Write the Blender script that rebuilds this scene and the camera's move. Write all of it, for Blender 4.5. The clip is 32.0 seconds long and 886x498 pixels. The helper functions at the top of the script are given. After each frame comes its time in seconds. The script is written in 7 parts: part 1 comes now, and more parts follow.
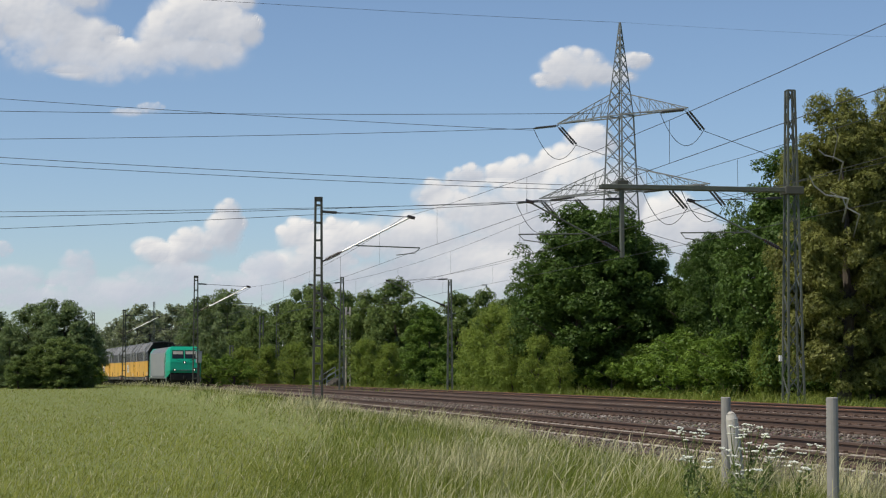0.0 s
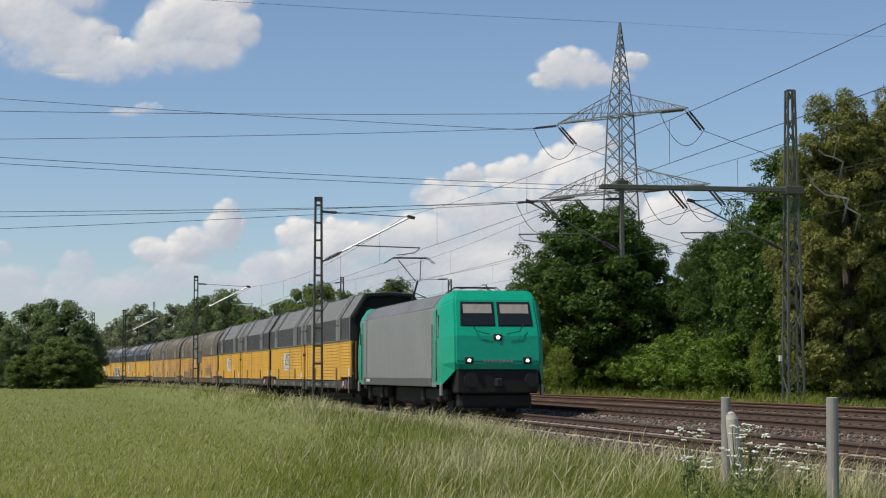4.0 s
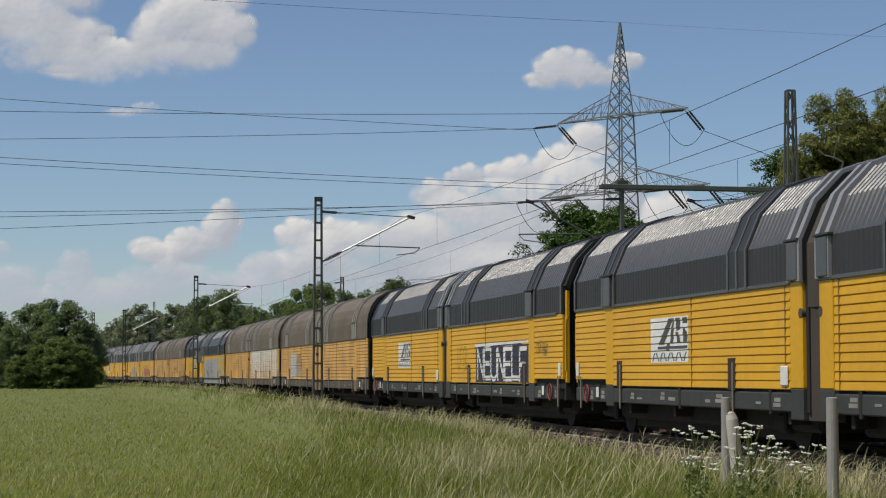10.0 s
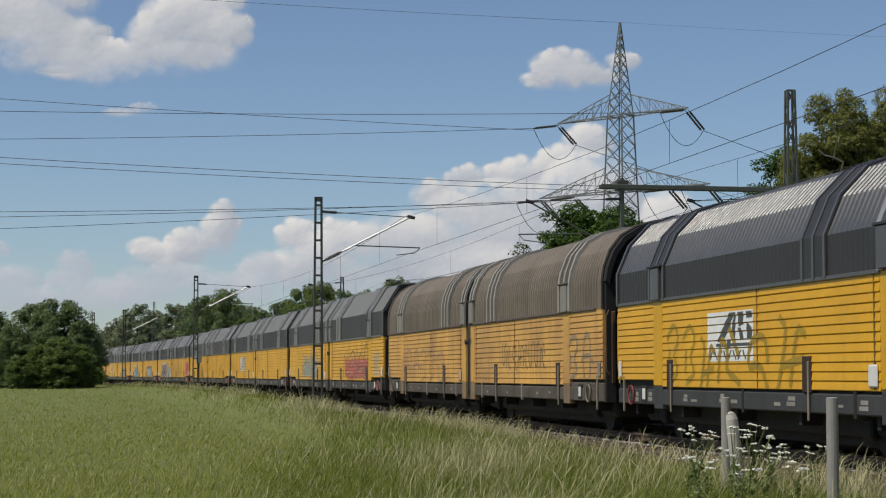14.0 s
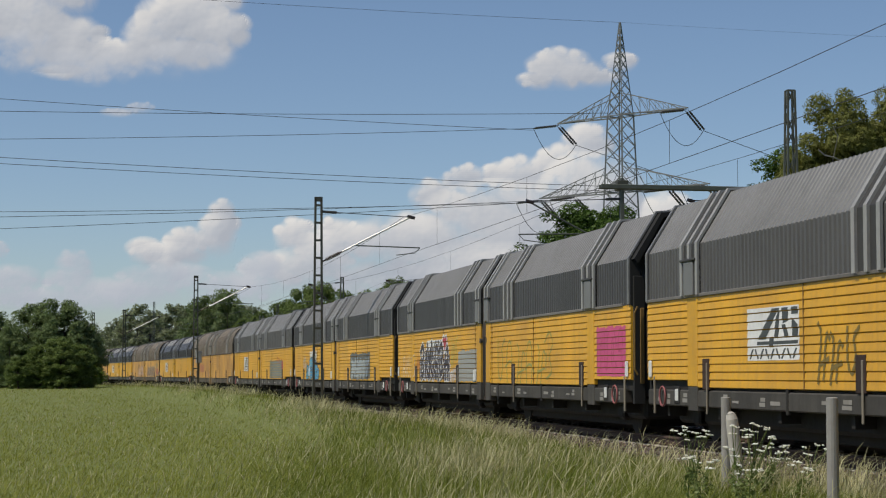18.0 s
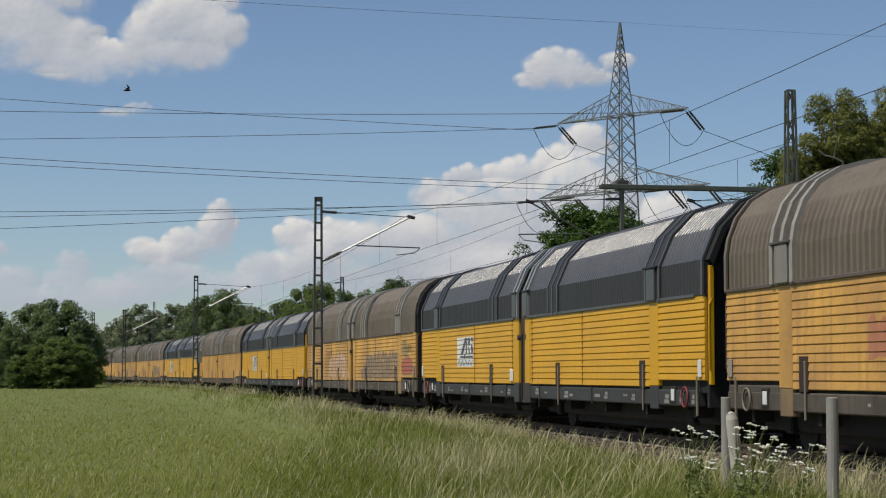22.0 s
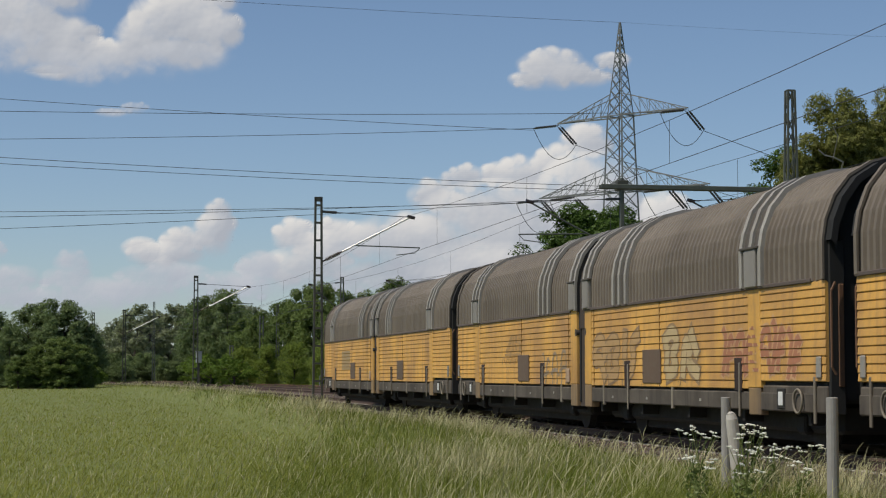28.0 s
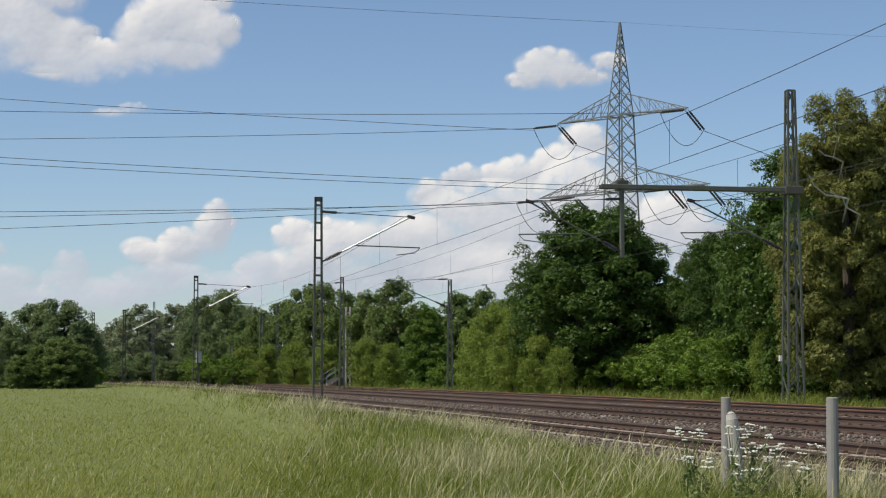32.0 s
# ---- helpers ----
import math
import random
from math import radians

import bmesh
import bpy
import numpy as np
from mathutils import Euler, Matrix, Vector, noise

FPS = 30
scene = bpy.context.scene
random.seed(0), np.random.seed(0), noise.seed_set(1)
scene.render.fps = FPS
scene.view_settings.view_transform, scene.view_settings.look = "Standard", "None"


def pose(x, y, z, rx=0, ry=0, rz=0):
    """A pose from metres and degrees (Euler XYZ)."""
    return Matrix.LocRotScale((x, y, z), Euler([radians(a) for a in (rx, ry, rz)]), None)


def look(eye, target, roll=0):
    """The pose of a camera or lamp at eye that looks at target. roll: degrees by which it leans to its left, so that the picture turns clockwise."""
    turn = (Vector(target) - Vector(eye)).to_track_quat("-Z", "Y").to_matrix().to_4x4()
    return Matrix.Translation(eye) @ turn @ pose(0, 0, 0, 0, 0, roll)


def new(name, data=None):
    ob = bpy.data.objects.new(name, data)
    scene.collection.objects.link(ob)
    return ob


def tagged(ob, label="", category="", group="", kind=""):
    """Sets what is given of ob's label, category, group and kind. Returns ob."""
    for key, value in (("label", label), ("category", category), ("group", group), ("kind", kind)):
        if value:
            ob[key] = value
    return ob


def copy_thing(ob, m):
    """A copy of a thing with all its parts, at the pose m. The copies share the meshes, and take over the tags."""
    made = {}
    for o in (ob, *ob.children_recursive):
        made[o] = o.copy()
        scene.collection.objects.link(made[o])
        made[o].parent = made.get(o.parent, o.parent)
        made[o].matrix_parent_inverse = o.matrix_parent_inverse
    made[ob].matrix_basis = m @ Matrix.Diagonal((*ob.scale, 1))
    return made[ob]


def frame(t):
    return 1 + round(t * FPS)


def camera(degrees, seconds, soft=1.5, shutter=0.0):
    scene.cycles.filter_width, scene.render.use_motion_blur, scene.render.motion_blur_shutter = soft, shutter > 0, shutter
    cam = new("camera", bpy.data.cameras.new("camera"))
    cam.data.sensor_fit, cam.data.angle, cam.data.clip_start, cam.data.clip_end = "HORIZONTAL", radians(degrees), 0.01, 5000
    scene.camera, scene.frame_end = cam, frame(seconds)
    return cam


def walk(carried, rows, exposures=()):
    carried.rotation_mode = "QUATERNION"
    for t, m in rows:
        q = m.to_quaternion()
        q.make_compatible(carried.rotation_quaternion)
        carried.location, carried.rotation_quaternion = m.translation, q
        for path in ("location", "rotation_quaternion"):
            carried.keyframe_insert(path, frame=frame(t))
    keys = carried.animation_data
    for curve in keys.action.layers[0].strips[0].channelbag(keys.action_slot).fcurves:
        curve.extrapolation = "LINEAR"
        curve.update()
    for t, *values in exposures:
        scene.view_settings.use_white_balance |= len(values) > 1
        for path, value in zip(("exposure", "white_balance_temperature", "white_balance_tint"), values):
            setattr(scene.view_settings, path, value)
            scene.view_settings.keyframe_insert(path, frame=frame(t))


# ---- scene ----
# The camera stands still on a tripod at the edge of the field.
EYE = (0.0, 0.0, 1.15)
cam = camera(26.17, 32.0, soft=1.15)
CAM_POSE = look(EYE, (0.0, 100.0, 1.15 + 100.0 * math.tan(0.0658)))
walk(cam, [(0.0, CAM_POSE), (32.0, CAM_POSE)], [(0.0, -0.12), (3.5, -0.12), (5.5, -0.4), (29.2, -0.4), (30.0, -0.26), (31.0, -0.14), (32.0, -0.12)])

# ---- light ----
SUN_AZ, SUN_EL = radians(-116.0), radians(57.0)   # azimuth from +Y towards +X
sun_dir = Vector((math.sin(SUN_AZ) * math.cos(SUN_EL), math.cos(SUN_AZ) * math.cos(SUN_EL), math.sin(SUN_EL)))
world = bpy.data.worlds.new("sky")
scene.world = world
world.use_nodes = True
wt = world.node_tree
sky = wt.nodes.new("ShaderNodeTexSky")
sky.sky_type, sky.sun_disc = "NISHITA", False
sky.sun_elevation, sky.sun_rotation = SUN_EL, SUN_AZ
sky.air_density, sky.dust_density, sky.ozone_density = 0.8, 0.55, 3.0
wt.nodes["Background"].inputs["Strength"].default_value = 0.125
wt.links.new(sky.outputs[0], wt.nodes["Background"].inputs["Color"])
sun = new("sun", bpy.data.lights.new("sun", "SUN"))
sun.data.energy, sun.data.angle, sun.data.color = 4.6, radians(0.53), (1.0, 0.93, 0.80)
sun.matrix_world = look(sun_dir * 500, (0, 0, 0))

# ---- materials ----


def mat(name, base=(0.5, 0.5, 0.5), rough=0.6, metal=0.0):
    m = bpy.data.materials.new(name)
    m.use_nodes = True
    p = m.node_tree.nodes["Principled BSDF"]
    p.inputs["Base Color"].default_value = (*base, 1)
    p.inputs["Roughness"].default_value = rough
    p.inputs["Metallic"].default_value = metal
    return m


def node(m, kind, links=(), **values):
    """Adds a node. values set its properties; links is a list of (input, socket or value)."""
    n = m.node_tree.nodes.new(kind)
    if "operation" in values:
        n.operation = values["operation"]
    if "data_type" in values:
        n.data_type, n.blend_type = values["data_type"], values["blend_type"]
    if "interpolation_type" in values:
        n.interpolation_type = values["interpolation_type"]
    if "attribute_name" in values:
        n.attribute_name = values["attribute_name"]
    for key, src in links:
        if isinstance(src, bpy.types.NodeSocket):
            m.node_tree.links.new(src, n.inputs[key])
        else:
            n.inputs[key].default_value = src
    return n


def ramp(m, src, stops):
    n = node(m, "ShaderNodeValToRGB", [("Fac", src)])
    el = n.color_ramp.elements
    while len(el) < len(stops):
        el.new(0.5)
    for e, (pos, col) in zip(el, stops):
        e.position, e.color = pos, (*col, 1) if len(col) == 3 else col
    return n.outputs["Color"]


def mixc(m, fac, a, b, blend="MIX"):
    n = node(m, "ShaderNodeMix", data_type="RGBA", blend_type=blend)
    for i, src in ((0, fac), (6, a), (7, b)):
        if isinstance(src, bpy.types.NodeSocket):
            m.node_tree.links.new(src, n.inputs[i])
        else:
            n.inputs[i].default_value = src if i == 0 else (*src, 1)
    return n.outputs[2]


def noise_of(m, scale, detail=4, rough=0.55, vec=None, stretch=None):
    tc = node(m, "ShaderNodeTexCoord")
    v = vec or tc.outputs["Object"]
    if stretch:
        v = node(m, "ShaderNodeMapping", [("Vector", v), ("Scale", stretch)]).outputs[0]
    return node(m, "ShaderNodeTexNoise", [("Vector", v), ("Scale", scale), ("Detail", detail), ("Roughness", rough)]).outputs["Fac"]


def bump(m, height, strength=0.3, dist=0.02):
    b = node(m, "ShaderNodeBump", [("Height", height), ("Strength", strength), ("Distance", dist)])
    m.node_tree.links.new(b.outputs[0], m.node_tree.nodes["Principled BSDF"].inputs["Normal"])


def to_base(m, sock):
    m.node_tree.links.new(sock, m.node_tree.nodes["Principled BSDF"].inputs["Base Color"])


def to_rough(m, sock):
    m.node_tree.links.new(sock, m.node_tree.nodes["Principled BSDF"].inputs["Roughness"])


def own_coords(m):
    """Object coordinates shifted by each object's own random number."""
    tc = node(m, "ShaderNodeTexCoord")
    oi = node(m, "ShaderNodeObjectInfo")
    sh = node(m, "ShaderNodeMath", [(0, oi.outputs["Random"]), (1, 91.0)], operation="MULTIPLY")
    return node(m, "ShaderNodeVectorMath", [(0, tc.outputs["Object"]), (1, sh.outputs[0])], operation="ADD").outputs[0]


def painted(name, base, stain, amount=0.5, rough=0.5, streak=True, scale=1.0, metal=0.0):
    """Weathered paint: blotches, fine grain and vertical dirt streaks."""
    m = mat(name, base, rough, metal)
    v = own_coords(m)
    big = noise_of(m, 0.55 * scale, 5, 0.6, v)
    fine = noise_of(m, 9.0 * scale, 5, 0.65, v)
    col = mixc(m, ramp(m, big, [(0.35, (0, 0, 0)), (0.72, (amount,) * 3)]), base, stain)
    if streak:
        st = noise_of(m, 1.0, 4, 0.6, v, (5.0, 5.0, 0.35))
        col = mixc(m, ramp(m, st, [(0.5, (0, 0, 0)), (0.75, (amount * 0.8,) * 3)]), col, stain)
    col = mixc(m, 0.25, col, ramp(m, fine, [(0.3, (0.35, 0.35, 0.35)), (0.7, (1.0, 1.0, 1.0))]), "MULTIPLY")
    to_base(m, col)
    to_rough(m, ramp(m, fine, [(0.2, (rough - 0.08,) * 3), (0.8, (min(1, rough + 0.15),) * 3)]))
    bump(m, fine, 0.15, 0.004)
    return m


YELLOW_NEW = painted("yellow_paint", (0.74, 0.385, 0.0), (0.50, 0.255, 0.008), 0.45, 0.45)
YELLOW_OLD = painted("faded_yellow_paint", (0.74, 0.405, 0.082), (0.38, 0.205, 0.075), 1.0, 0.6)
YELLOW_MID = painted("dusty_yellow_paint", (0.79, 0.42, 0.02), (0.50, 0.255, 0.035), 0.7, 0.5)
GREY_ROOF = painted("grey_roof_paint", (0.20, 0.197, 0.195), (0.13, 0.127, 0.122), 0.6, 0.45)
GREY_SIDE = painted("slate_grey_hood_side", (0.075, 0.073, 0.075), (0.045, 0.043, 0.042), 0.6, 0.45)
DARK_SIDE = painted("near_black_hood_tone", (0.036, 0.035, 0.036), (0.024, 0.023, 0.023), 0.5, 0.55, False)
BROWN_ROOF = painted("brown_grey_roof_sheet", (0.205, 0.168, 0.128), (0.12, 0.095, 0.07), 0.8, 0.6)
STRIP_PALE = painted("pale_worn_strip", (0.37, 0.345, 0.305), (0.22, 0.195, 0.165), 0.6, 0.6)
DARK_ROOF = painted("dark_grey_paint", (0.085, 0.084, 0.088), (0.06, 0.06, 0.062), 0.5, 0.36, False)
UNDER = painted("grimy_underframe", (0.12, 0.105, 0.085), (0.035, 0.026, 0.02), 0.95, 0.75)
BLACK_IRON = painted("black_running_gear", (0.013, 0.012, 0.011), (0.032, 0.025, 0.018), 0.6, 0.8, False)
WHITE_PAINT = painted("white_paint", (0.78, 0.78, 0.76), (0.5, 0.48, 0.44), 0.4, 0.5)
LOCO_GREY = painted("loco_grey_paint", (0.27, 0.27, 0.275), (0.17, 0.165, 0.16), 0.4, 0.4)
LOCO_GREEN = painted("turquoise_green_paint", (0.0, 0.36, 0.215), (0.0, 0.25, 0.15), 0.4, 0.32, False)
LOCO_BLACK = mat("soot_black_paint", (0.006, 0.006, 0.006), 0.75)
GALV = painted("galvanised_steel", (0.42, 0.43, 0.43), (0.28, 0.28, 0.27), 0.5, 0.45, True, 1.0, 0.6)
ALU = mat("bright_aluminium_tube", (0.68, 0.67, 0.63), 0.45, 0.5)
MAST_GREEN = painted("dark_green_mast_paint", (0.055, 0.062, 0.05), (0.09, 0.075, 0.055), 0.6, 0.6)
MAST_GREY = painted("grey_green_mast_steel", (0.10, 0.115, 0.092), (0.065, 0.062, 0.05), 0.6, 0.65)
INSULATOR = mat("brown_insulator_glaze", (0.035, 0.02, 0.014), 0.25)
WIRE = mat("weathered_copper_wire", (0.055, 0.055, 0.055), 0.6, 0.3)
GLASS = mat("dark_window_glass", (0.012, 0.016, 0.018), 0.06)
RUST_RAIL = painted("rusty_rail_steel", (0.34, 0.125, 0.05), (0.2, 0.075, 0.035), 0.7, 0.8, False)
RAIL_SIDE = painted("brown_rail_web", (0.10, 0.060, 0.042), (0.05, 0.033, 0.024), 0.7, 0.85, False)
RAIL_TOP = mat("worn_rail_head", (0.10, 0.075, 0.062), 0.7, 0.0)
RAIL_TOP.node_tree.nodes["Principled BSDF"].inputs["Specular IOR Level"].default_value = 0.1
SLEEPER_GREY = painted("dusty_sleeper_concrete", (0.56, 0.51, 0.44), (0.3, 0.24, 0.18), 0.7, 0.9)
CONCRETE = painted("weathered_concrete", (0.45, 0.42, 0.38), (0.25, 0.21, 0.17), 0.6, 0.85)

# ---- mesh helpers ----


def mesh_from(name, verts, faces, mats, smooth=False, idx=None):
    me = bpy.data.meshes.new(name)
    me.from_pydata(verts, [], faces)
    for m in mats if isinstance(mats, (list, tuple)) else [mats]:
        me.materials.append(m)
    if idx is not None:
        me.polygons.foreach_set("material_index", idx)
    if smooth:
        me.polygons.foreach_set("use_smooth", [True] * len(me.polygons))
    me.update()
    return me


def put(name, me, parent=None, m=None, label=""):
    """Links a mesh as one object, under parent where given."""
    ob = new(name, me)
    if parent is not None:
        ob.parent = parent
    if m is not None:
        ob.matrix_basis = m
    if label:
        ob["label"] = label
    return ob


def part(name, bm, material, parent=None, label="", m=None):
    me = bpy.data.meshes.new(name)
    bm.to_mesh(me)
    bm.free()
    for k in material if isinstance(material, (list, tuple)) else [material]:
        me.materials.append(k)
    return put(name, me, parent, m, label)


def box(bm, x0, x1, y0, y1, z0, z1, bev=0.0, mi=0):
    r = bmesh.ops.create_cube(bm, size=1.0, matrix=Matrix.Translation(((x0 + x1) / 2, (y0 + y1) / 2, (z0 + z1) / 2)) @ Matrix.Diagonal((x1 - x0, y1 - y0, z1 - z0, 1)))
    fs = {f for v in r["verts"] for f in v.link_faces}
    for f in fs:
        f.material_index = mi
    if bev:
        es = {e for f in fs for e in f.edges}
        bmesh.ops.bevel(bm, geom=list(es), offset=bev, segments=1, affect="EDGES")


def bar(bm, a, b, r, sides=6, mi=0, r2=None):
    """A round bar from a to b."""
    a, b = Vector(a), Vector(b)
    d = b - a
    q = d.to_track_quat("Z", "Y").to_matrix().to_4x4()
    g = bmesh.ops.create_cone(bm, cap_ends=True, segments=sides, radius1=r, radius2=r if r2 is None else r2, depth=d.length, matrix=Matrix.Translation((a + b) / 2) @ q)
    for f in {f for v in g["verts"] for f in v.link_faces}:
        f.material_index = mi


def tubes(segs, r, sides=4):
    """Verts and faces of straight tubes, many at once."""
    vs, fs = [], []
    for seg in segs:
        a, b = Vector(seg[0]), Vector(seg[1])
        ra = seg[2] if len(seg) > 2 else r
        d = (b - a).normalized()
        u = d.cross(Vector((0, 0, 1)) if abs(d.z) < 0.95 else Vector((1, 0, 0))).normalized()
        w = d.cross(u)
        n = len(vs)
        for p in (a, b):
            for i in range(sides):
                an = 2 * math.pi * (i + 0.5) / sides
                vs.append(p + (u * math.cos(an) + w * math.sin(an)) * ra)
        fs += [(n + i, n + (i + 1) % sides, n + sides + (i + 1) % sides, n + sides + i) for i in range(sides)]
        fs += [tuple(n + i for i in reversed(range(sides))), tuple(n + sides + i for i in range(sides))]
    return vs, fs


def rod_part(name, segs, r, material, parent=None, label="", sides=4, m=None):
    vs, fs = tubes(segs, r, sides)
    return put(name, mesh_from(name, vs, fs, material), parent, m, label)


def thing(name, m, label, category, group="", kind=""):
    e = new(name)
    e.matrix_basis = m
    e.empty_display_size = 0.3
    return tagged(e, label, category, group, kind)


# ---- the line of the track ----
# Arc length s grows away from the camera; off grows to the far side of the line.
S_STEP = 1.0
S_GRID = np.arange(-900.0, 1000.0, S_STEP)
PH, K0, K1 = 1.743112, 0.000304, 0.000458
heading = np.where(S_GRID < 0, PH + K0 * np.maximum(S_GRID, -60), np.where(S_GRID < 400, PH + K0 * S_GRID + K1 * S_GRID ** 2 / 800, PH + K0 * 400 + K1 * 200 + (K0 + K1) * (S_GRID - 400)))
line_x = np.concatenate([[0], np.cumsum(np.cos(heading[:-1] + 0.0) * S_STEP)])
line_y = np.concatenate([[0], np.cumsum(np.sin(heading[:-1] + 0.0) * S_STEP)])
zero = int(np.argmin(abs(S_GRID)))
HALF_W = 1.475
line_x += 9.878 - line_x[zero] + HALF_W * math.sin(PH)
line_y += 0.159 - line_y[zero] - HALF_W * math.cos(PH)


def on_line(s, off=0.0, z=0.0):
    h = float(np.interp(s, S_GRID, heading))
    return Vector((float(np.interp(s, S_GRID, line_x)) + off * math.sin(h), float(np.interp(s, S_GRID, line_y)) - off * math.cos(h), z)), h


def line_pose(s, off=0.0, z=0.0):
    """Pose at s: local +Y runs along the line away from the camera, local +X to the far side."""
    p, h = on_line(s, off, z)
    return Matrix.Translation(p) @ Matrix.Rotation(h - math.pi / 2, 4, "Z")


def sweep(name, prof, s0, s1, step, mats, idx=None, off=0.0, z=0.0, closed=False, smooth=False):
    """A section (off, z) drawn along the line."""
    ss = np.arange(s0, s1 + step * 0.5, step)
    n = len(prof)
    vs = []
    for s in ss:
        for o, h in prof:
            vs.append(on_line(s, off + o, z + h)[0])
    fs, mi = [], []
    m = n if closed else n - 1
    for i in range(len(ss) - 1):
        for j in range(m):
            k = (j + 1) % n
            fs.append((i * n + j, i * n + k, (i + 1) * n + k, (i + 1) * n + j))
            mi.append(idx[j] if idx else 0)
    return mesh_from(name, vs, fs, mats, smooth, mi)


# track centres: (off, z of the near rail head, z of the far rail head)
TRACKS = [(0.0, 0.0, 0.05), (3.93, 0.17, 0.24), (8.2, 0.27, 0.29)]

# ---- ground ----
SOIL = mat("field_soil", (0.09, 0.105, 0.035), 0.95)
_n = noise_of(SOIL, 0.35, 6, 0.65)
_f = noise_of(SOIL, 14.0, 4, 0.7)
_c = mixc(SOIL, _n, (0.13, 0.165, 0.035), (0.20, 0.22, 0.06))
to_base(SOIL, mixc(SOIL, 0.5, _c, ramp(SOIL, _f, [(0.3, (0.4, 0.4, 0.4)), (0.7, (1.1, 1.1, 1.0))]), "MULTIPLY"))
bump(SOIL, _f, 0.6, 0.05)
BALLAST = mat("brown_ballast", (0.2, 0.17, 0.14), 0.95)
_v = node(BALLAST, "ShaderNodeTexVoronoi", [("Vector", node(BALLAST, "ShaderNodeTexCoord").outputs["Object"]), ("Scale", 16.0)])
_b = noise_of(BALLAST, 0.6, 5)
_c = mixc(BALLAST, _b, (0.085, 0.056, 0.036), (0.165, 0.122, 0.088))
to_base(BALLAST, mixc(BALLAST, 0.55, _c, _v.outputs["Color"], "SOFT_LIGHT"))
bump(BALLAST, _v.outputs["Distance"], 0.9, 0.04)


# section of the ballast bed: (off, z)
BED = [(-2.9, -0.36), (-2.3, -0.27), (-1.75, -0.19), (-1.33, -0.168), (-1.2, -0.165), (-1.1, -0.2), (-0.84, -0.205), (0.72, -0.124), (0.86, -0.1), (1.4, -0.08), (1.9, -0.115), (2.35, -0.055), (2.55, -0.006), (2.8, 0.0), (3.1, 0.0), (5.3, 0.075), (5.7, 0.06), (6.2, 0.04), (6.9, 0.085), (9.5, 0.11), (9.9, 0.08), (10.6, 0.0)]


def ease(a, b, v):
    t = np.clip((v - a) / (b - a), 0, 1)
    return t * t * (3 - 2 * t)


def soil_z(o, y):
    """Height of the soil at off o and distance y: a low grassy ridge beside the line, and a field that rises gently."""
    base = np.interp(o, [-8.0, -5.0, -3.2, -2.4, 10.6, 14.0, 18.0, 30.0, 60.0], [-0.31, -0.30, -0.28, -0.27, -0.05, 0.0, 0.12, 0.15, -0.31])
    ridge = 0.34 * np.exp(-((o + 4.7) / (1.35 + 1.2 * ease(85, 135, y))) ** 2) * ease(22, 42, y) * (1 + 0.75 * ease(54, 72, y)) * (1 - 0.45 * ease(110, 200, y))
    return base + ridge + 0.40 * ease(50, 140, y) * ease(3.5, 9.0, -o)


def build_ground():
    """One sheet to the horizon, with the low bank that carries the tracks."""
    n = 24
    vs, fs = [], []
    ring = [0, 8, 20, 45, 90, 160, 260, 400, 700, 1400, 2600, 4800]
    for i, r in enumerate(ring):
        for k in range(n * 2):
            a = math.pi * k / n
            vs.append((r * math.cos(a), 150 + r * math.sin(a), -0.32))
    m = n * 2
    for i in range(len(ring) - 1):
        for k in range(m):
            fs.append((i * m + k, (i + 1) * m + k, (i + 1) * m + (k + 1) % m, i * m + (k + 1) % m))
    g = put("ground", mesh_from("ground", vs, fs, SOIL))
    tagged(g, "grass-covered flat field soil reaching the horizon", "ground", kind="structure")
    rows = [-260.0, -150.0, -90.0, -50.0, -28.0, -16.0, -11.0, -9.0, -7.8, -6.8, -6.0, -5.4, -4.8, -4.2, -3.6, -3.0, -2.4, 10.6, 14.0, 18.0, 30.0, 60.0]
    ss = np.arange(-880, 981, 10.0)
    vs, fs, m = [], [], len(rows)
    for i, s in enumerate(ss):
        for o in rows:
            q = on_line(s, o)[0]
            vs.append((q.x, q.y, float(soil_z(o, q.y)) + (0.0 if o > -200 else -0.5)))
        if i:
            fs += [((i - 1) * m + j, (i - 1) * m + j + 1, i * m + j + 1, i * m + j) for j in range(m - 1)]
    bank = put("embankment", mesh_from("embankment", vs, fs, SOIL, True))
    tagged(bank, "low earth bank with grass under the railway", "embankment", kind="structure")
    b = put("ballast_bed", sweep("ballast_bed", BED, -880, 980, 5, BALLAST))
    tagged(b, "brown crushed stone ballast under three tracks", "ballast", kind="structure")


build_ground()

RAIL_PROF = [(-0.036, 0.0), (-0.03, 0.004), (0.03, 0.004), (0.036, 0.0), (0.036, -0.035), (0.01, -0.05), (0.01, -0.13), (0.07, -0.15), (0.07, -0.165), (-0.07, -0.165), (-0.07, -0.15), (-0.01, -0.13), (-0.01, -0.05), (-0.036, -0.035)]


SLEEPER_BM = bmesh.new()
box(SLEEPER_BM, -1.3, 1.3, -0.13, 0.13, -0.2, 0.0, 0.03)
SLEEPER = bpy.data.meshes.new("sleeper")
SLEEPER_BM.to_mesh(SLEEPER)
SLEEPER_BM.free()
SLEEPER.materials.append(SLEEPER_GREY)
CLIP_BM = bmesh.new()
for _x in (-0.7525, 0.7525):
    for _d in (-0.11, 0.11):
        box(CLIP_BM, _x + _d - 0.045, _x + _d + 0.045, -0.07, 0.07, -0.01, 0.05, 0.012)
CLIPS = bpy.data.meshes.new("rail_fastening")
CLIP_BM.to_mesh(CLIPS)
CLIP_BM.free()
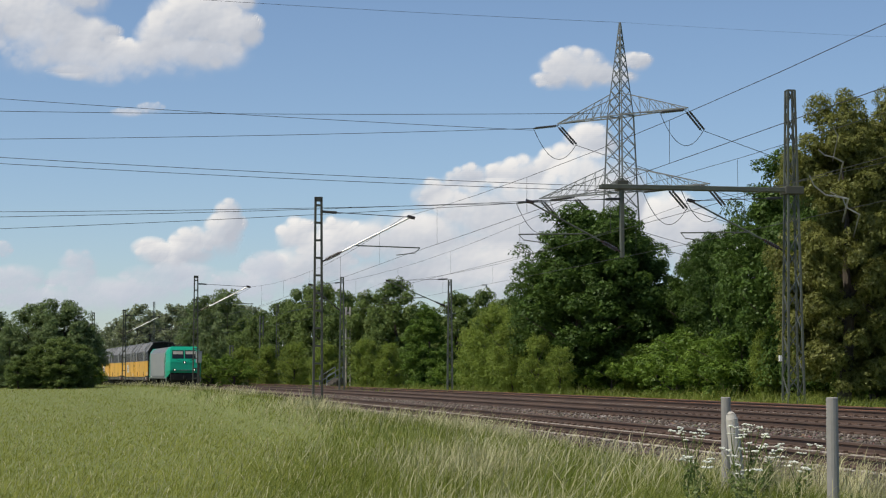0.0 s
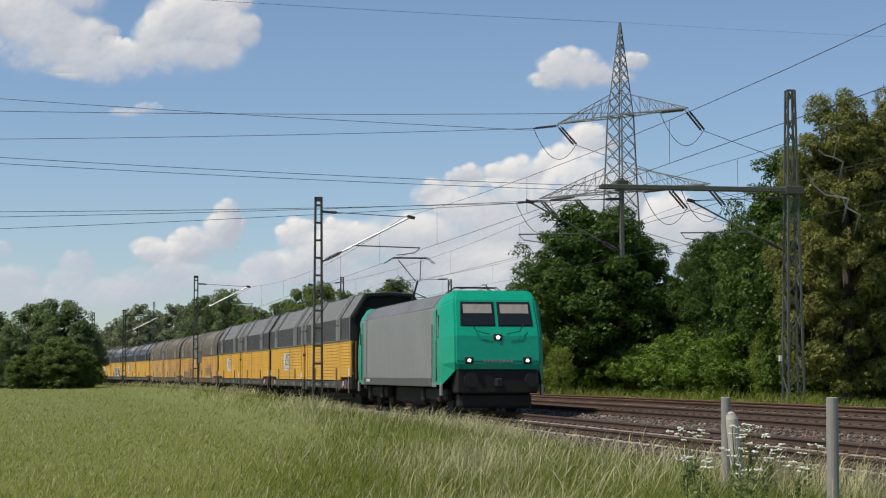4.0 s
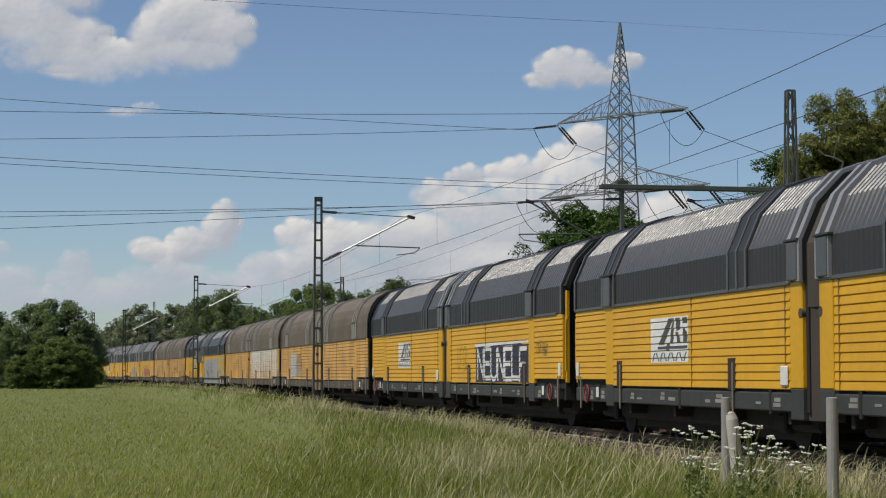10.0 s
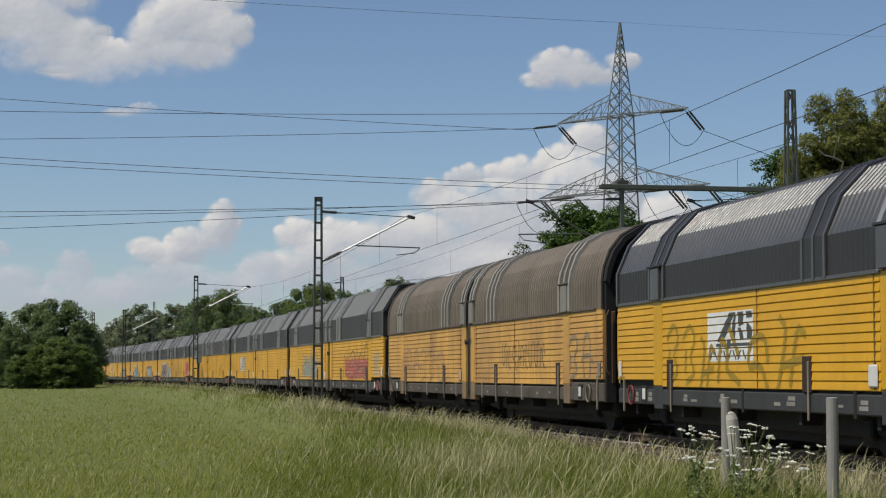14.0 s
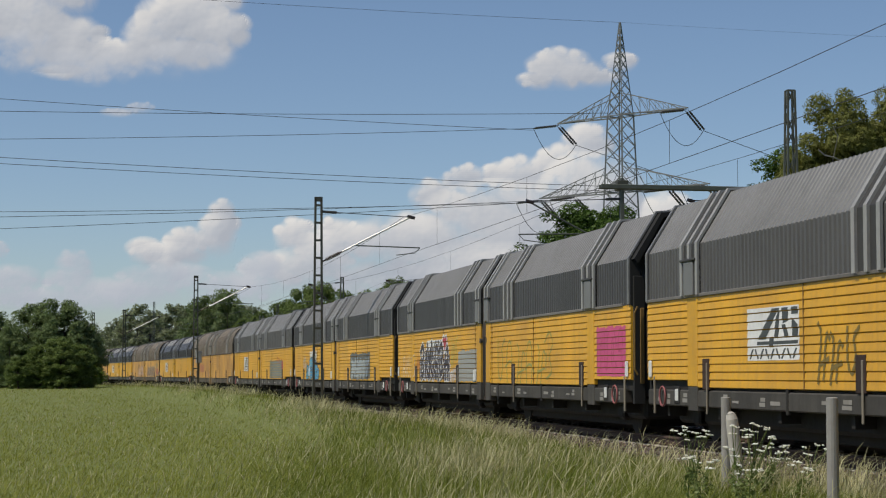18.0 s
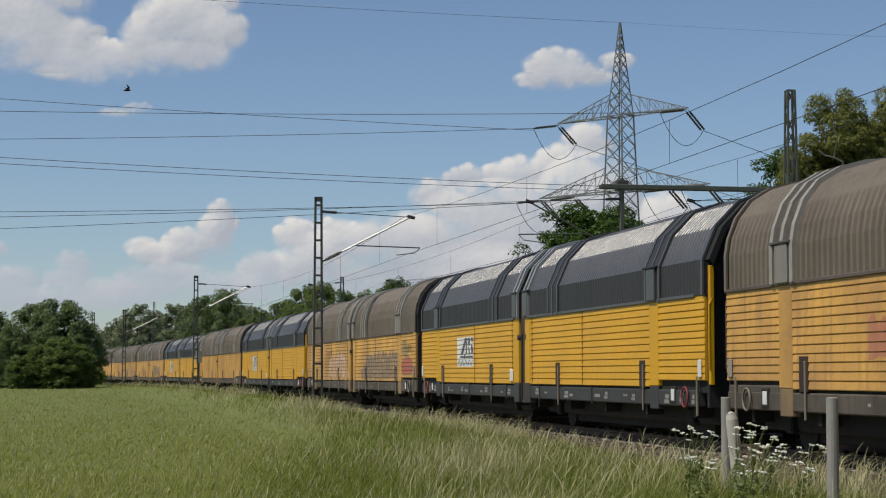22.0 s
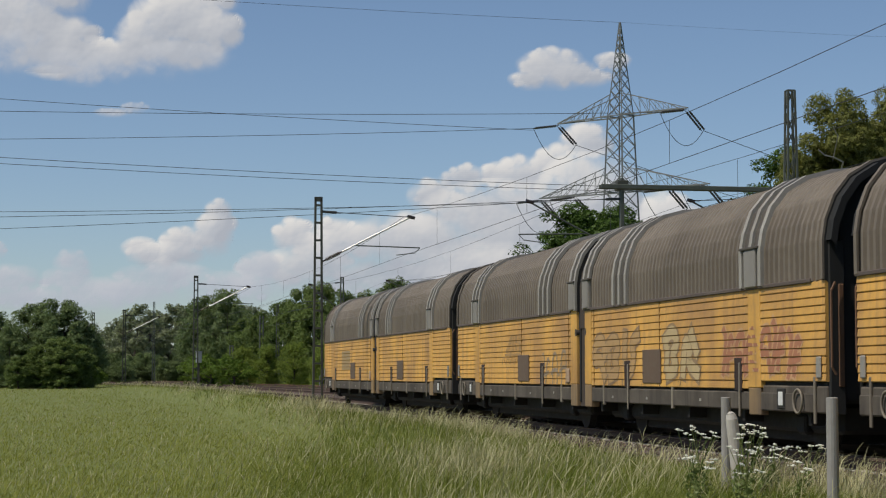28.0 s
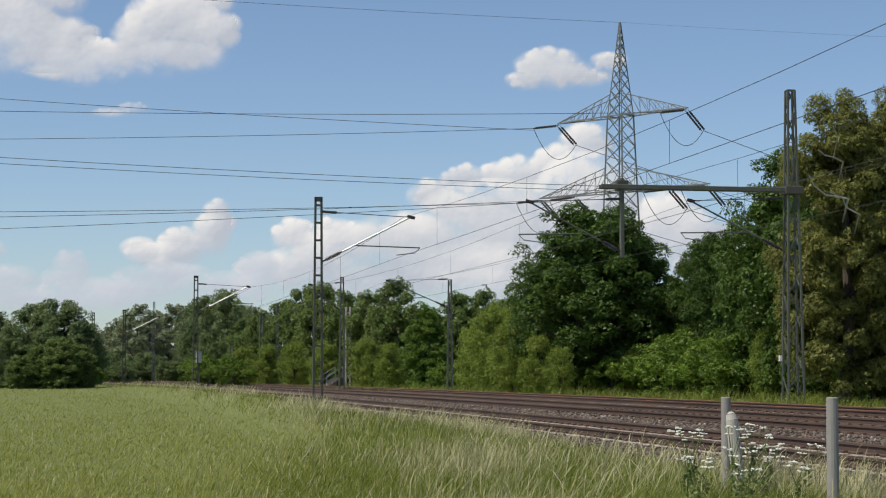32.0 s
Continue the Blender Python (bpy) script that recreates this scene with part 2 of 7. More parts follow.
CLIPS.materials.append(RAIL_SIDE)


def build_tracks():
    """Each track: two rails on concrete sleepers; the far stretch of sleepers is joined."""
    for k, (off, za, zb) in enumerate(TRACKS):
        label = ("rusty little-used railway track with weeds" if k == 2 else "railway track of steel rails on concrete sleepers")
        e = thing("railway_track", Matrix.Identity(4), label, "railway track", "railway tracks", "structure")
        for d, z in ((-0.7525, za), (0.7525, zb)):
            top = RUST_RAIL if k == 2 else RAIL_TOP
            put("rail", sweep("rail", RAIL_PROF, -880, 980, 6, [RAIL_SIDE, top], [1, 1, 1] + [0] * 11, off + d, z, True), e)
        tilt = math.atan2(zb - za, 1.505)
        rng = random.Random(k)
        far_v, far_f = [], []
        for i in range(-40, 520):
            s = i * 0.62
            m = line_pose(s, off, (za + zb) / 2 - 0.165) @ Matrix.Rotation(-tilt, 4, "Y") @ Matrix.Rotation(rng.uniform(-0.01, 0.01), 4, "Z")
            if 16 < s < 175:
                put("sleeper", SLEEPER, e, m)
                if s < 60:
                    put("rail_fastening", CLIPS, e, m)
            else:
                n = len(far_v)
                for x in (-1.3, 1.3):
                    for y in (-0.13, 0.13):
                        for z in (-0.2, 0.0):
                            far_v.append(m @ Vector((x, y, z)))
                far_f += [(n + 1, n + 5, n + 7, n + 3), (n, n + 1, n + 3, n + 2), (n + 4, n + 6, n + 7, n + 5), (n, n + 4, n + 5, n + 1), (n + 2, n + 3, n + 7, n + 6)]
        ob = put("far_sleepers", mesh_from("far_sleepers", far_v, far_f, SLEEPER_GREY), e)
        tagged(ob, kind="stuff")


build_tracks()
STONE = mat("ballast_stone", (0.25, 0.21, 0.18), 0.95)
_g = node(STONE, "ShaderNodeNewGeometry")
to_base(STONE, ramp(STONE, _g.outputs["Random Per Island"], [(0.0, (0.035, 0.023, 0.016)), (0.5, (0.10, 0.077, 0.060)), (0.9, (0.17, 0.14, 0.12)), (1.0, (0.36, 0.32, 0.28))]))


def build_stones():
    """Loose ballast stones as small uneven octahedra."""
    rng = np.random.default_rng(8)
    n = 30000
    s = 17 + 95 * rng.uniform(size=n) ** 1.6
    o = np.where(rng.uniform(size=n) < 0.35, rng.uniform(1.35, 2.8, n), rng.uniform(-2.7, 9.8, n))
    near = rng.uniform(size=n) < 0.24
    o = np.where(near, rng.uniform(-2.8, -1.1, n), o)
    hd = np.interp(s, S_GRID, heading)
    x = np.interp(s, S_GRID, line_x) + o * np.sin(hd)
    y = np.interp(s, S_GRID, line_y) - o * np.cos(hd)
    z = np.interp(o, [q[0] for q in BED], [q[1] for q in BED]) + 0.006
    r = rng.uniform(0.018, 0.05, n) * np.where((o > 1.5) & (o < 2.7), 1.25, np.where((o > -1.2) & (o < 9.8), 0.7, 1.0))
    base = np.array([(1, 0, 0), (-1, 0, 0), (0, 1, 0), (0, -1, 0), (0, 0, 0.8), (0, 0, -0.6)])
    p = base[None] * r[:, None, None] * rng.uniform(0.6, 1.3, (n, 6, 3))
    an = rng.uniform(0, 6.28, n)
    ca, sa = np.cos(an)[:, None], np.sin(an)[:, None]
    q = np.stack([p[:, :, 0] * ca - p[:, :, 1] * sa + x[:, None], p[:, :, 0] * sa + p[:, :, 1] * ca + y[:, None], p[:, :, 2] + z[:, None]], -1)
    tri = np.array([(0, 2, 4), (2, 1, 4), (1, 3, 4), (3, 0, 4), (2, 0, 5), (1, 2, 5), (3, 1, 5), (0, 3, 5)])
    idx = (np.arange(n)[:, None, None] * 6 + tri[None]).reshape(-1)
    me = bpy.data.meshes.new("ballast_stones")
    me.vertices.add(n * 6)
    me.vertices.foreach_set("co", q.astype(np.float32).ravel())
    me.loops.add(len(idx))
    me.loops.foreach_set("vertex_index", idx.astype(np.int32))
    me.polygons.add(n * 8)
    me.polygons.foreach_set("loop_start", np.arange(0, n * 24, 3, dtype=np.int32))
    me.materials.append(STONE)
    me.update(calc_edges=True)
    tagged(put("ballast_stones", me), "loose brown and grey ballast stones between the rails", "gravel", kind="stuff")


build_stones()

# ---- the train ----
TYPES = "AABBCCBBCBAAAAAABCBCBCBBB"
UNIT_LEN = {"A": 27.6, "B": 27.5, "C": 27.7}
COVER = {
    "A": [(1.475, 2.46), (1.475, 3.33), (0.93, 4.2), (0.0, 4.27)],
    "B": [(1.475, 2.46), (1.475, 3.02), (1.43, 3.3), (1.3, 3.62), (1.08, 3.9), (0.75, 4.1), (0.38, 4.2), (0.0, 4.23)],
    "C": [(1.475, 2.46), (1.475, 3.06), (1.24, 3.6), (0.84, 4.02), (0.4, 4.18), (0.0, 4.22)],
}
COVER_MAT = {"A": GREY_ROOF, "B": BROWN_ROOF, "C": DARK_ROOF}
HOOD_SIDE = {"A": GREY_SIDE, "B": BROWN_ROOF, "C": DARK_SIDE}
SIDE_MAT = {"A": YELLOW_MID, "B": YELLOW_OLD, "C": YELLOW_NEW}
SILL_MAT = {"A": painted("grey_sill_paint", (0.078, 0.07, 0.06), (0.028, 0.024, 0.02), 0.8, 0.7, True, 2.2), "B": painted("dusty_brown_sill", (0.12, 0.10, 0.078), (0.04, 0.03, 0.023), 0.9, 0.8, True, 2.2), "C": painted("dark_sill_paint", (0.05, 0.05, 0.052), (0.025, 0.023, 0.02), 0.6, 0.6, True, 2.2)}
STRIP_MAT = {"A": painted("grey_strip_paint", (0.36, 0.355, 0.345), (0.23, 0.225, 0.215), 0.6, 0.5), "B": STRIP_PALE, "C": COVER_MAT["C"]}
BED_MAT = {"A": painted("dark_strip_bed", (0.055, 0.053, 0.052), (0.03, 0.028, 0.026), 0.6, 0.6), "B": painted("dark_brown_strip_bed", (0.10, 0.085, 0.07), (0.05, 0.042, 0.035), 0.6, 0.7), "C": HOOD_SIDE["C"]}
RAIL_MAT = {"A": painted("grey_brown_rail_paint", (0.19, 0.175, 0.16), (0.10, 0.09, 0.08), 0.7, 0.6), "B": painted("brown_rail_paint", (0.13, 0.10, 0.085), (0.07, 0.05, 0.04), 0.7, 0.7), "C": COVER_MAT["C"]}
# A's door edge: grimy yellow with the gap's shade put into it
DOOR_MAT = {"A": painted("grimy_shaded_yellow_edge", (0.30, 0.17, 0.03), (0.12, 0.08, 0.04), 0.8, 0.7), "B": painted("rust_brown_door_edge", (0.20, 0.10, 0.05), (0.08, 0.045, 0.03), 0.8, 0.7), "C": YELLOW_NEW}
HINGE_GREY = painted("worn_grey_hinge_cover", (0.27, 0.25, 0.225), (0.17, 0.15, 0.13), 0.6, 0.6)
DIRTY_FOOT = painted("grimy_yellow_post_foot", (0.33, 0.215, 0.10), (0.13, 0.095, 0.065), 1.0, 0.7)
BRIGHT_SEAM = painted("bright_grey_seam_paint", (0.30, 0.30, 0.305), (0.2, 0.2, 0.2), 0.4, 0.32, False)
POCKET = painted("rust_pocket_shade", (0.045, 0.022, 0.014), (0.02, 0.012, 0.01), 0.8, 0.8, False)
PALE_DIRTY = painted("dirty_white_plate", (0.33, 0.31, 0.28), (0.2, 0.18, 0.15), 0.8, 0.6)
PALE_RUSTY = painted("rusty_pale_plate", (0.52, 0.38, 0.26), (0.25, 0.14, 0.08), 0.8, 0.7)
GREY_BLEACHED = painted("bleached_grey_hood_paint", (0.115, 0.112, 0.11), (0.07, 0.067, 0.064), 0.6, 0.5)
RUSTY_SEAM = painted("rust_stained_seam", (0.26, 0.14, 0.03), (0.12, 0.07, 0.03), 0.7, 0.8, False)
STANCHION = painted("worn_grey_stanchion", (0.26, 0.225, 0.17), (0.12, 0.095, 0.07), 0.8, 0.6)
BELLOWS = painted("grey_pleated_rubber", (0.075, 0.058, 0.048), (0.04, 0.032, 0.027), 0.6, 0.75, False)
SEAL = mat("black_rubber_bellows", (0.012, 0.012, 0.012), 0.85)


PAINTS = {}


def spray(rgb):
    if rgb not in PAINTS:
        PAINTS[rgb] = painted("spray_paint", rgb, tuple(c * 0.6 for c in rgb), 0.5, 0.55)
    return PAINTS[rgb]


def full_profile(half):
    return [(-x, z) for x, z in half] + [(x, z) for x, z in reversed(half[:-1])]


def cover_mesh(kind, y0, y1):
    """The hood of a wagon section: its profile drawn along y, with upright corrugation."""
    prof = full_profile(COVER[kind])
    pitch, depth, upper = {"A": (0.17, 0.03, 0.5), "B": (0.205, 0.05, 0.7), "C": (0.17, 0.026, 1.0)}[kind]
    rise = {"A": 0.9, "B": 0.9, "C": 0.87}[kind]
    ys = [(y0, 0.0)]
    n = int((y1 - y0) / pitch)
    p = (y1 - y0) / n
    for i in range(n):
        a = y0 + p * i
        ys += [(a + 0.02 * p, 0), (a + 0.42 * p, 0), (a + 0.52 * p, depth), (a + rise * p, depth)]
    ys.append((y1, 0.0))
    vs, fs = [], []
    n = len(prof)
    nrm = []
    for i, (x, z) in enumerate(prof):
        a, b = prof[max(0, i - 1)], prof[min(n - 1, i + 1)]
        d = Vector((b[1] - a[1], -(b[0] - a[0])))
        d.normalize()
        nrm.append(d if d.y > -0.1 else -d)
    for y, inset in ys:
        for (x, z), d in zip(prof, nrm):
            sx = -1 if x < -1e-6 else 1 if x > 1e-6 else 0
            k = (0.4 if kind == "C" else 1.0) if z < 3.4 else upper
            vs.append((x - sx * inset * k * abs(d.x), y, z - inset * k * abs(d.y)))
    for i in range(len(ys) - 1):
        for j in range(n - 1):
            fs.append((i * n + j, i * n + j + 1, (i + 1) * n + j + 1, (i + 1) * n + j))
    # upright sides take the second hood colour, darker on A and C
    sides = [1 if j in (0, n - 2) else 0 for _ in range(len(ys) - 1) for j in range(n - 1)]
    return vs, fs, sides


def band_mesh(kind, y, w, out=0.035):
    """A raised strip that follows the hood's profile from sill to sill."""
    prof = full_profile(COVER[kind])
    big = [(x * (1 + out / 1.4), z + out * (1 if z > 3.5 else 0.3)) for x, z in prof]
    vs, fs = [], []
    n = len(prof)
    for yy, pr in ((y - w / 2, prof), (y - w / 2, big), (y + w / 2, big), (y + w / 2, prof)):
        vs += [(x, yy, z) for x, z in pr]
    for r in range(3):
        for j in range(n - 1):
            fs.append((r * n + j, r * n + j + 1, (r + 1) * n + j + 1, (r + 1) * n + j))
    return vs, fs


SLATS, SIDE_TOP, LOW_MID, LOW_END = 12, 2.46, 0.93, 1.05
LEAN = 0.012


def side_mesh(y0, y1, side, bottom=LOW_MID, top=SIDE_TOP, slats=SLATS):
    """Side wall of lapped slats: each leans in towards its top and hangs over the next; side is -1 or 1."""
    pr = []
    h = (top - bottom) / slats
    for i in range(slats):
        z = bottom + i * h
        pr += [(1.448, z + 0.001), (1.471, z + 0.008), (1.475, z + 0.016), (1.475 - LEAN, z + h - 0.008), (1.448, z + h - 0.003)]
    pr += [(1.43, top), (1.38, top)]
    pr = [(1.38, bottom)] + pr
    vs, fs = [], []
    n = len(pr)
    for y in (y0, y1):
        vs += [(side * x, y, z) for x, z in pr]
    for j in range(n - 1):
        fs.append((j, j + 1, n + j + 1, n + j) if side > 0 else (j + 1, j, n + j, n + j + 1))
    fs.append(tuple(range(n)) if side < 0 else tuple(reversed(range(n))))
    fs.append(tuple(range(n, 2 * n)) if side > 0 else tuple(reversed(range(n, 2 * n))))
    return vs, fs


def wheel_mesh():
    bm = bmesh.new()
    for x in (-0.75, 0.75):
        bar(bm, (x - 0.065, 0, 0.42), (x + 0.065, 0, 0.42), 0.42, 20)
        bar(bm, (x + (0.065 if x < 0 else -0.09), 0, 0.42), (x + (0.09 if x < 0 else -0.065), 0, 0.42), 0.45, 20)
    bar(bm, (-0.75, 0, 0.42), (0.75, 0, 0.42), 0.08, 10)
    for x in (-1.05, 1.05):
        box(bm, x - 0.1, x + 0.1, -0.17, 0.17, 0.3, 0.56, 0.03)
    me = bpy.data.meshes.new("wheelset")
    bm.to_mesh(me)
    bm.free()
    me.materials.append(BLACK_IRON)
    return me


WHEELSET = wheel_mesh()


def ring_mesh(r, t, n=16, m=5):
    """A round hoop in the upright plane along the wagon."""
    vs = [(t * math.sin(2 * math.pi * j / m), (r + t * math.cos(2 * math.pi * j / m)) * math.cos(2 * math.pi * i / n), (r + t * math.cos(2 * math.pi * j / m)) * math.sin(2 * math.pi * i / n)) for i in range(n) for j in range(m)]
    fs = [(i * m + j, i * m + (j + 1) % m, (i + 1) % n * m + (j + 1) % m, (i + 1) % n * m + j) for i in range(n) for j in range(m)]
    return vs, fs


HANDWHEEL = {"A": mesh_from("brake_handwheel", *ring_mesh(0.17, 0.02), spray((0.32, 0.10, 0.10)), True),
             "B": mesh_from("brake_handwheel", *ring_mesh(0.17, 0.02), STANCHION, True),
             "C": mesh_from("brake_handwheel", *ring_mesh(0.17, 0.02), spray((0.26, 0.03, 0.03)), True)}


def boxed(name, material, parent, x0, x1, y0, y1, z0, z1, bev=0.0, label=""):
    """One box-shaped part."""
    bm = bmesh.new()
    box(bm, *sorted((x0, x1)), *sorted((y0, y1)), z0, z1, bev)
    return part(name, bm, material, parent, label)


def build_unit(kind):
    """A two-part closed car carrier: each section has a sill, lapped slat sides, a hood, strips, end portals and wheels."""
    L = UNIT_LEN[kind]
    label = {"A": "closed yellow car carrier wagon with angular grey ribbed hood on rails",
             "B": "weathered yellow car carrier wagon with rounded brown-grey ribbed hood",
             "C": "glossy yellow car carrier wagon with smooth dark blue-grey faceted hood"}[kind]
    unit = thing("car_carrier_wagon", Matrix.Identity(4), label, "freight wagon", "car carrier wagons of the train")
    cm, sm, sill = COVER_MAT[kind], SIDE_MAT[kind], SILL_MAT[kind]
    strip, bed, foot = STRIP_MAT[kind], BED_MAT[kind], DIRTY_FOOT if kind == "B" else sill
    for end in (-1, 1):
        inner, outer = end * 0.28, end * (L / 2 - 0.57)
        a, b = sorted((inner, outer))
        length = b - a
        cy = (a + b) / 2
        vs, fs, sides = cover_mesh(kind, a + 0.05, b - 0.05)
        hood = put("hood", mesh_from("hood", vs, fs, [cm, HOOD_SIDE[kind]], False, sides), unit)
        post = outer - end * (2.65 if end > 0 else 2.85)
        put("hood_edge", mesh_from("hood_edge", *band_mesh(kind, outer - end * 0.05, 0.1, 0.03), cm), hood)
        for y in (post, end * 3.05):
            put("strip_bed", mesh_from("strip_bed", *band_mesh(kind, y, 0.96, 0.02), bed), hood)
            for d in (-0.42, 0.0, 0.42):
                put("strip", mesh_from("strip", *band_mesh(kind, y + d, {"A": 0.12, "B": 0.13, "C": 0.08}[kind], 0.06 if kind != "C" else 0.035), strip), hood)
        for d in (0.09, 0.45):
            put("inner_strip", mesh_from("inner_strip", *band_mesh(kind, inner + end * d, 0.14, 0.05), strip if kind != "C" else BRIGHT_SEAM), hood)
        for side in (-1, 1):
            p0 = inner + end * 0.55
            for y0, y1, low in ((p0, post - end * 0.27, LOW_MID), (post + end * 0.27, outer, LOW_END)):
                put("side_panel", mesh_from("side_panel", *side_mesh(min(y0, y1) + 0.004, max(y0, y1) - 0.004, side, low), sm), unit)
            # broad smooth post with its foot and the cover of its hinge
            boxed("post", sm, unit, side * 1.34, side * 1.478, post - 0.27, post + 0.27, 0.95, 2.47, 0.012)
            boxed("post_foot", foot, unit, side * 1.34, side * 1.474, post - 0.25, post + 0.25, 0.54, 0.95, 0.012)
            boxed("hinge_cover", HINGE_GREY if kind == "B" else cm, unit, side * 1.38, side * 1.545, post - 0.25, post + 0.25, 2.47, 3.05, 0.015)
            boxed("hinge_cap", bed, unit, side * 1.38, side * 1.565, post - 0.4, post + 0.4, 3.05, 3.09, 0.008)
            # post beside the bellows
            y0, y1 = inner + end * 0.05, inner + end * 0.53
            boxed("inner_post", sm, unit, side * 1.3, side * 1.482, y0, y1, 0.95, 2.49, 0.015)
            boxed("post_foot", foot, unit, side * 1.3, side * 1.48, y0, y1, 0.5, 0.95, 0.015)
            boxed("hinge_cover", HINGE_GREY if kind == "B" else cm, unit, side * 1.36, side * 1.545, y0 + end * 0.04, y1 - end * 0.04, 2.49, 3.05, 0.015)
            boxed("hinge_cap", bed, unit, side * 1.36, side * 1.56, y0 - end * 0.02, y1 + end * 0.04, 3.05, 3.09, 0.008)
            bm = bmesh.new()
            bar(bm, (side * 1.3, y0 + end * 0.05, 2.02), (side * 1.486, y0 + end * 0.05, 2.02), 0.075, 14)
            part("bellows_guide", bm, BELLOWS, unit)
            for y in (end * 5.45, end * 1.02):
                boxed("panel_seam", RUSTY_SEAM, unit, side * 1.42, side * 1.4785, y - 0.016, y + 0.016, 0.93, 2.44)
            boxed("side_rail", RAIL_MAT[kind], unit, side * 1.36, side * 1.5, a + 0.5, b, 2.44, 2.5, 0.01)
            # stanchions in pockets: dark rusty plates carry the shade of the hollows
            for y in (post - end * 0.72, end * 3.4):
                boxed("stanchion_pocket", POCKET, unit, side * 1.4, side * 1.484, y - 0.17, y + 0.17, 0.9, 1.41, 0.008)
                boxed("stanchion", STANCHION, unit, side * 1.47, side * 1.5, y - 0.1, y - 0.05, 0.5, 1.34, 0.01)
            for y in (end * 6.15, end * 1.7):
                boxed("stub", STANCHION if kind == "B" else BLACK_IRON, unit, side * 1.42, side * 1.475, y - 0.045, y + 0.045, 0.56, 0.95, 0.012)
            boxed("stanchion", STANCHION, unit, side * 1.45, side * 1.486, outer - end * 0.42 - 0.03, outer - end * 0.42 + 0.03, 0.46, 1.12, 0.01)
            boxed("placard", WHITE_PAINT if kind != "B" else PALE_DIRTY, unit, side * 1.47, side * 1.505, outer - end * 0.3, outer - end * 0.14, 1.1, 1.4, 0.015, "small white notice plate")
            if end > 0:
                boxed("placard", WHITE_PAINT if kind != "B" else PALE_RUSTY, unit, side * 1.47, side * 1.505, inner + end * 0.62, inner + end * 0.9, 0.98, 1.28, 0.02, "worn notice plate in a frame")
            # sill: a beam below a recess whose shade is a black box
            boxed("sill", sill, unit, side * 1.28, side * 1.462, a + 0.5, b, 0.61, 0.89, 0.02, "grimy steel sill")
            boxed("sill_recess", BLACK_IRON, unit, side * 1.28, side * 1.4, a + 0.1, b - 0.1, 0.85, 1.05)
            if kind == "B":
                boxed("end_sill", sill, unit, side * 1.28, side * 1.45, post + end * 0.3, outer - end * 0.02, 0.61, 0.99, 0.02)
            put("brake_handwheel", HANDWHEEL[kind], unit, Matrix.Translation((side * 1.5, outer - end * 1.0, 0.77)), "brake handwheel")
            y = outer - end * 1.75
            boxed("plate_holder", BLACK_IRON, unit, side * 1.45, side * 1.475, y - 0.16, y + 0.16, 0.65, 0.95, 0.01)
            boxed("data_plate", WHITE_PAINT, unit, side * 1.47, side * 1.482, y - 0.09, y + 0.09, 0.7, 0.9, 0.005)
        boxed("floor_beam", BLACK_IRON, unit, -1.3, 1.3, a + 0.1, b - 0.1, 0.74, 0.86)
        # solid black blocks added to fill the shade under the wagon's gear
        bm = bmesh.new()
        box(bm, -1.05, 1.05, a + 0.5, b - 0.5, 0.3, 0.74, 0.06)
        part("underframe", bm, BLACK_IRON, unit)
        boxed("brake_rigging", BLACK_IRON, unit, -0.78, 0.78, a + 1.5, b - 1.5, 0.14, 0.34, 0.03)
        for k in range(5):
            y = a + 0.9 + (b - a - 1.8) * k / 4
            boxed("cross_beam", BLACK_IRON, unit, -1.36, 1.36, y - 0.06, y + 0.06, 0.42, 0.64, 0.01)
        # data panels and marks on the sill, as plain bars
        rnd = random.Random({"A": 3, "B": 5, "C": 9}[kind] + end)
        spots = [(y, 0.1, 0.06) for y in (2.3, 4.6, 7.6, 8.9)] if kind == "B" else [(1.4, 0.3, 0.14), (2.2, 0.22, 0.05), (4.0, 0.34, 0.14), (4.6, 0.26, 0.07), (6.6, 0.4, 0.08), (7.2, 0.24, 0.14), (8.5, 0.3, 0.05), (9.0, 0.24, 0.12)]
        if kind != "B":
            spots += [(L / 2 - 0.57 - d, w, h) for d, w, h in ((0.75, 0.14, 0.16), (1.3, 0.2, 0.18), (2.15, 0.26, 0.16))]
        for y, w, h in spots:
            y = end * y + rnd.uniform(-0.1, 0.1)
            z = 0.75 + rnd.uniform(-0.03, 0.03)
            rows = 2 if h > 0.1 else 1
            for r in range(rows):
                boxed("marking", PALE_DIRTY if kind != "B" else STRIP_PALE, unit, -1.468, -1.459, y - w / 2, y + w / 2 - 0.05 * r, z - h / 2 + r * h * 0.55, z - h / 2 + r * h * 0.55 + h / (rows + 0.35), 0.0, "pale marking bar")
        # end portals with the overhanging rim of the hood
        for y, out in ((a, -1), (b, 1)):
            at_end = (out > 0) == (end > 0)
            bm = bmesh.new()
            for side in (-1, 1):
                x0, x1 = sorted((side * 1.2, side * 1.42))
                box(bm, x0, x1, y - 0.05, y + 0.05, 0.6, 3.0, 0.01)
            prof = full_profile(COVER[kind])
            rim = [(x * 0.86, z - 0.16) for x, z in prof]
            vs = [bm.verts.new((x, y, z)) for x, z in prof] + [bm.verts.new((x, y, z)) for x, z in rim]
            n = len(prof)
            for j in range(n - 1):
                bm.faces.new((vs[j], vs[j + 1], vs[n + j + 1], vs[n + j]))
            part("end_portal", bm, SEAL, unit)
            bm = bmesh.new()
            box(bm, -1.25, 1.25, y - 0.02, y + 0.02, 0.8, 3.1)
            vs = [bm.verts.new((x, y - out * 0.03, z)) for x, z in [(-1.4, 0.8)] + rim + [(1.4, 0.8)]]
            bm.faces.new(vs)
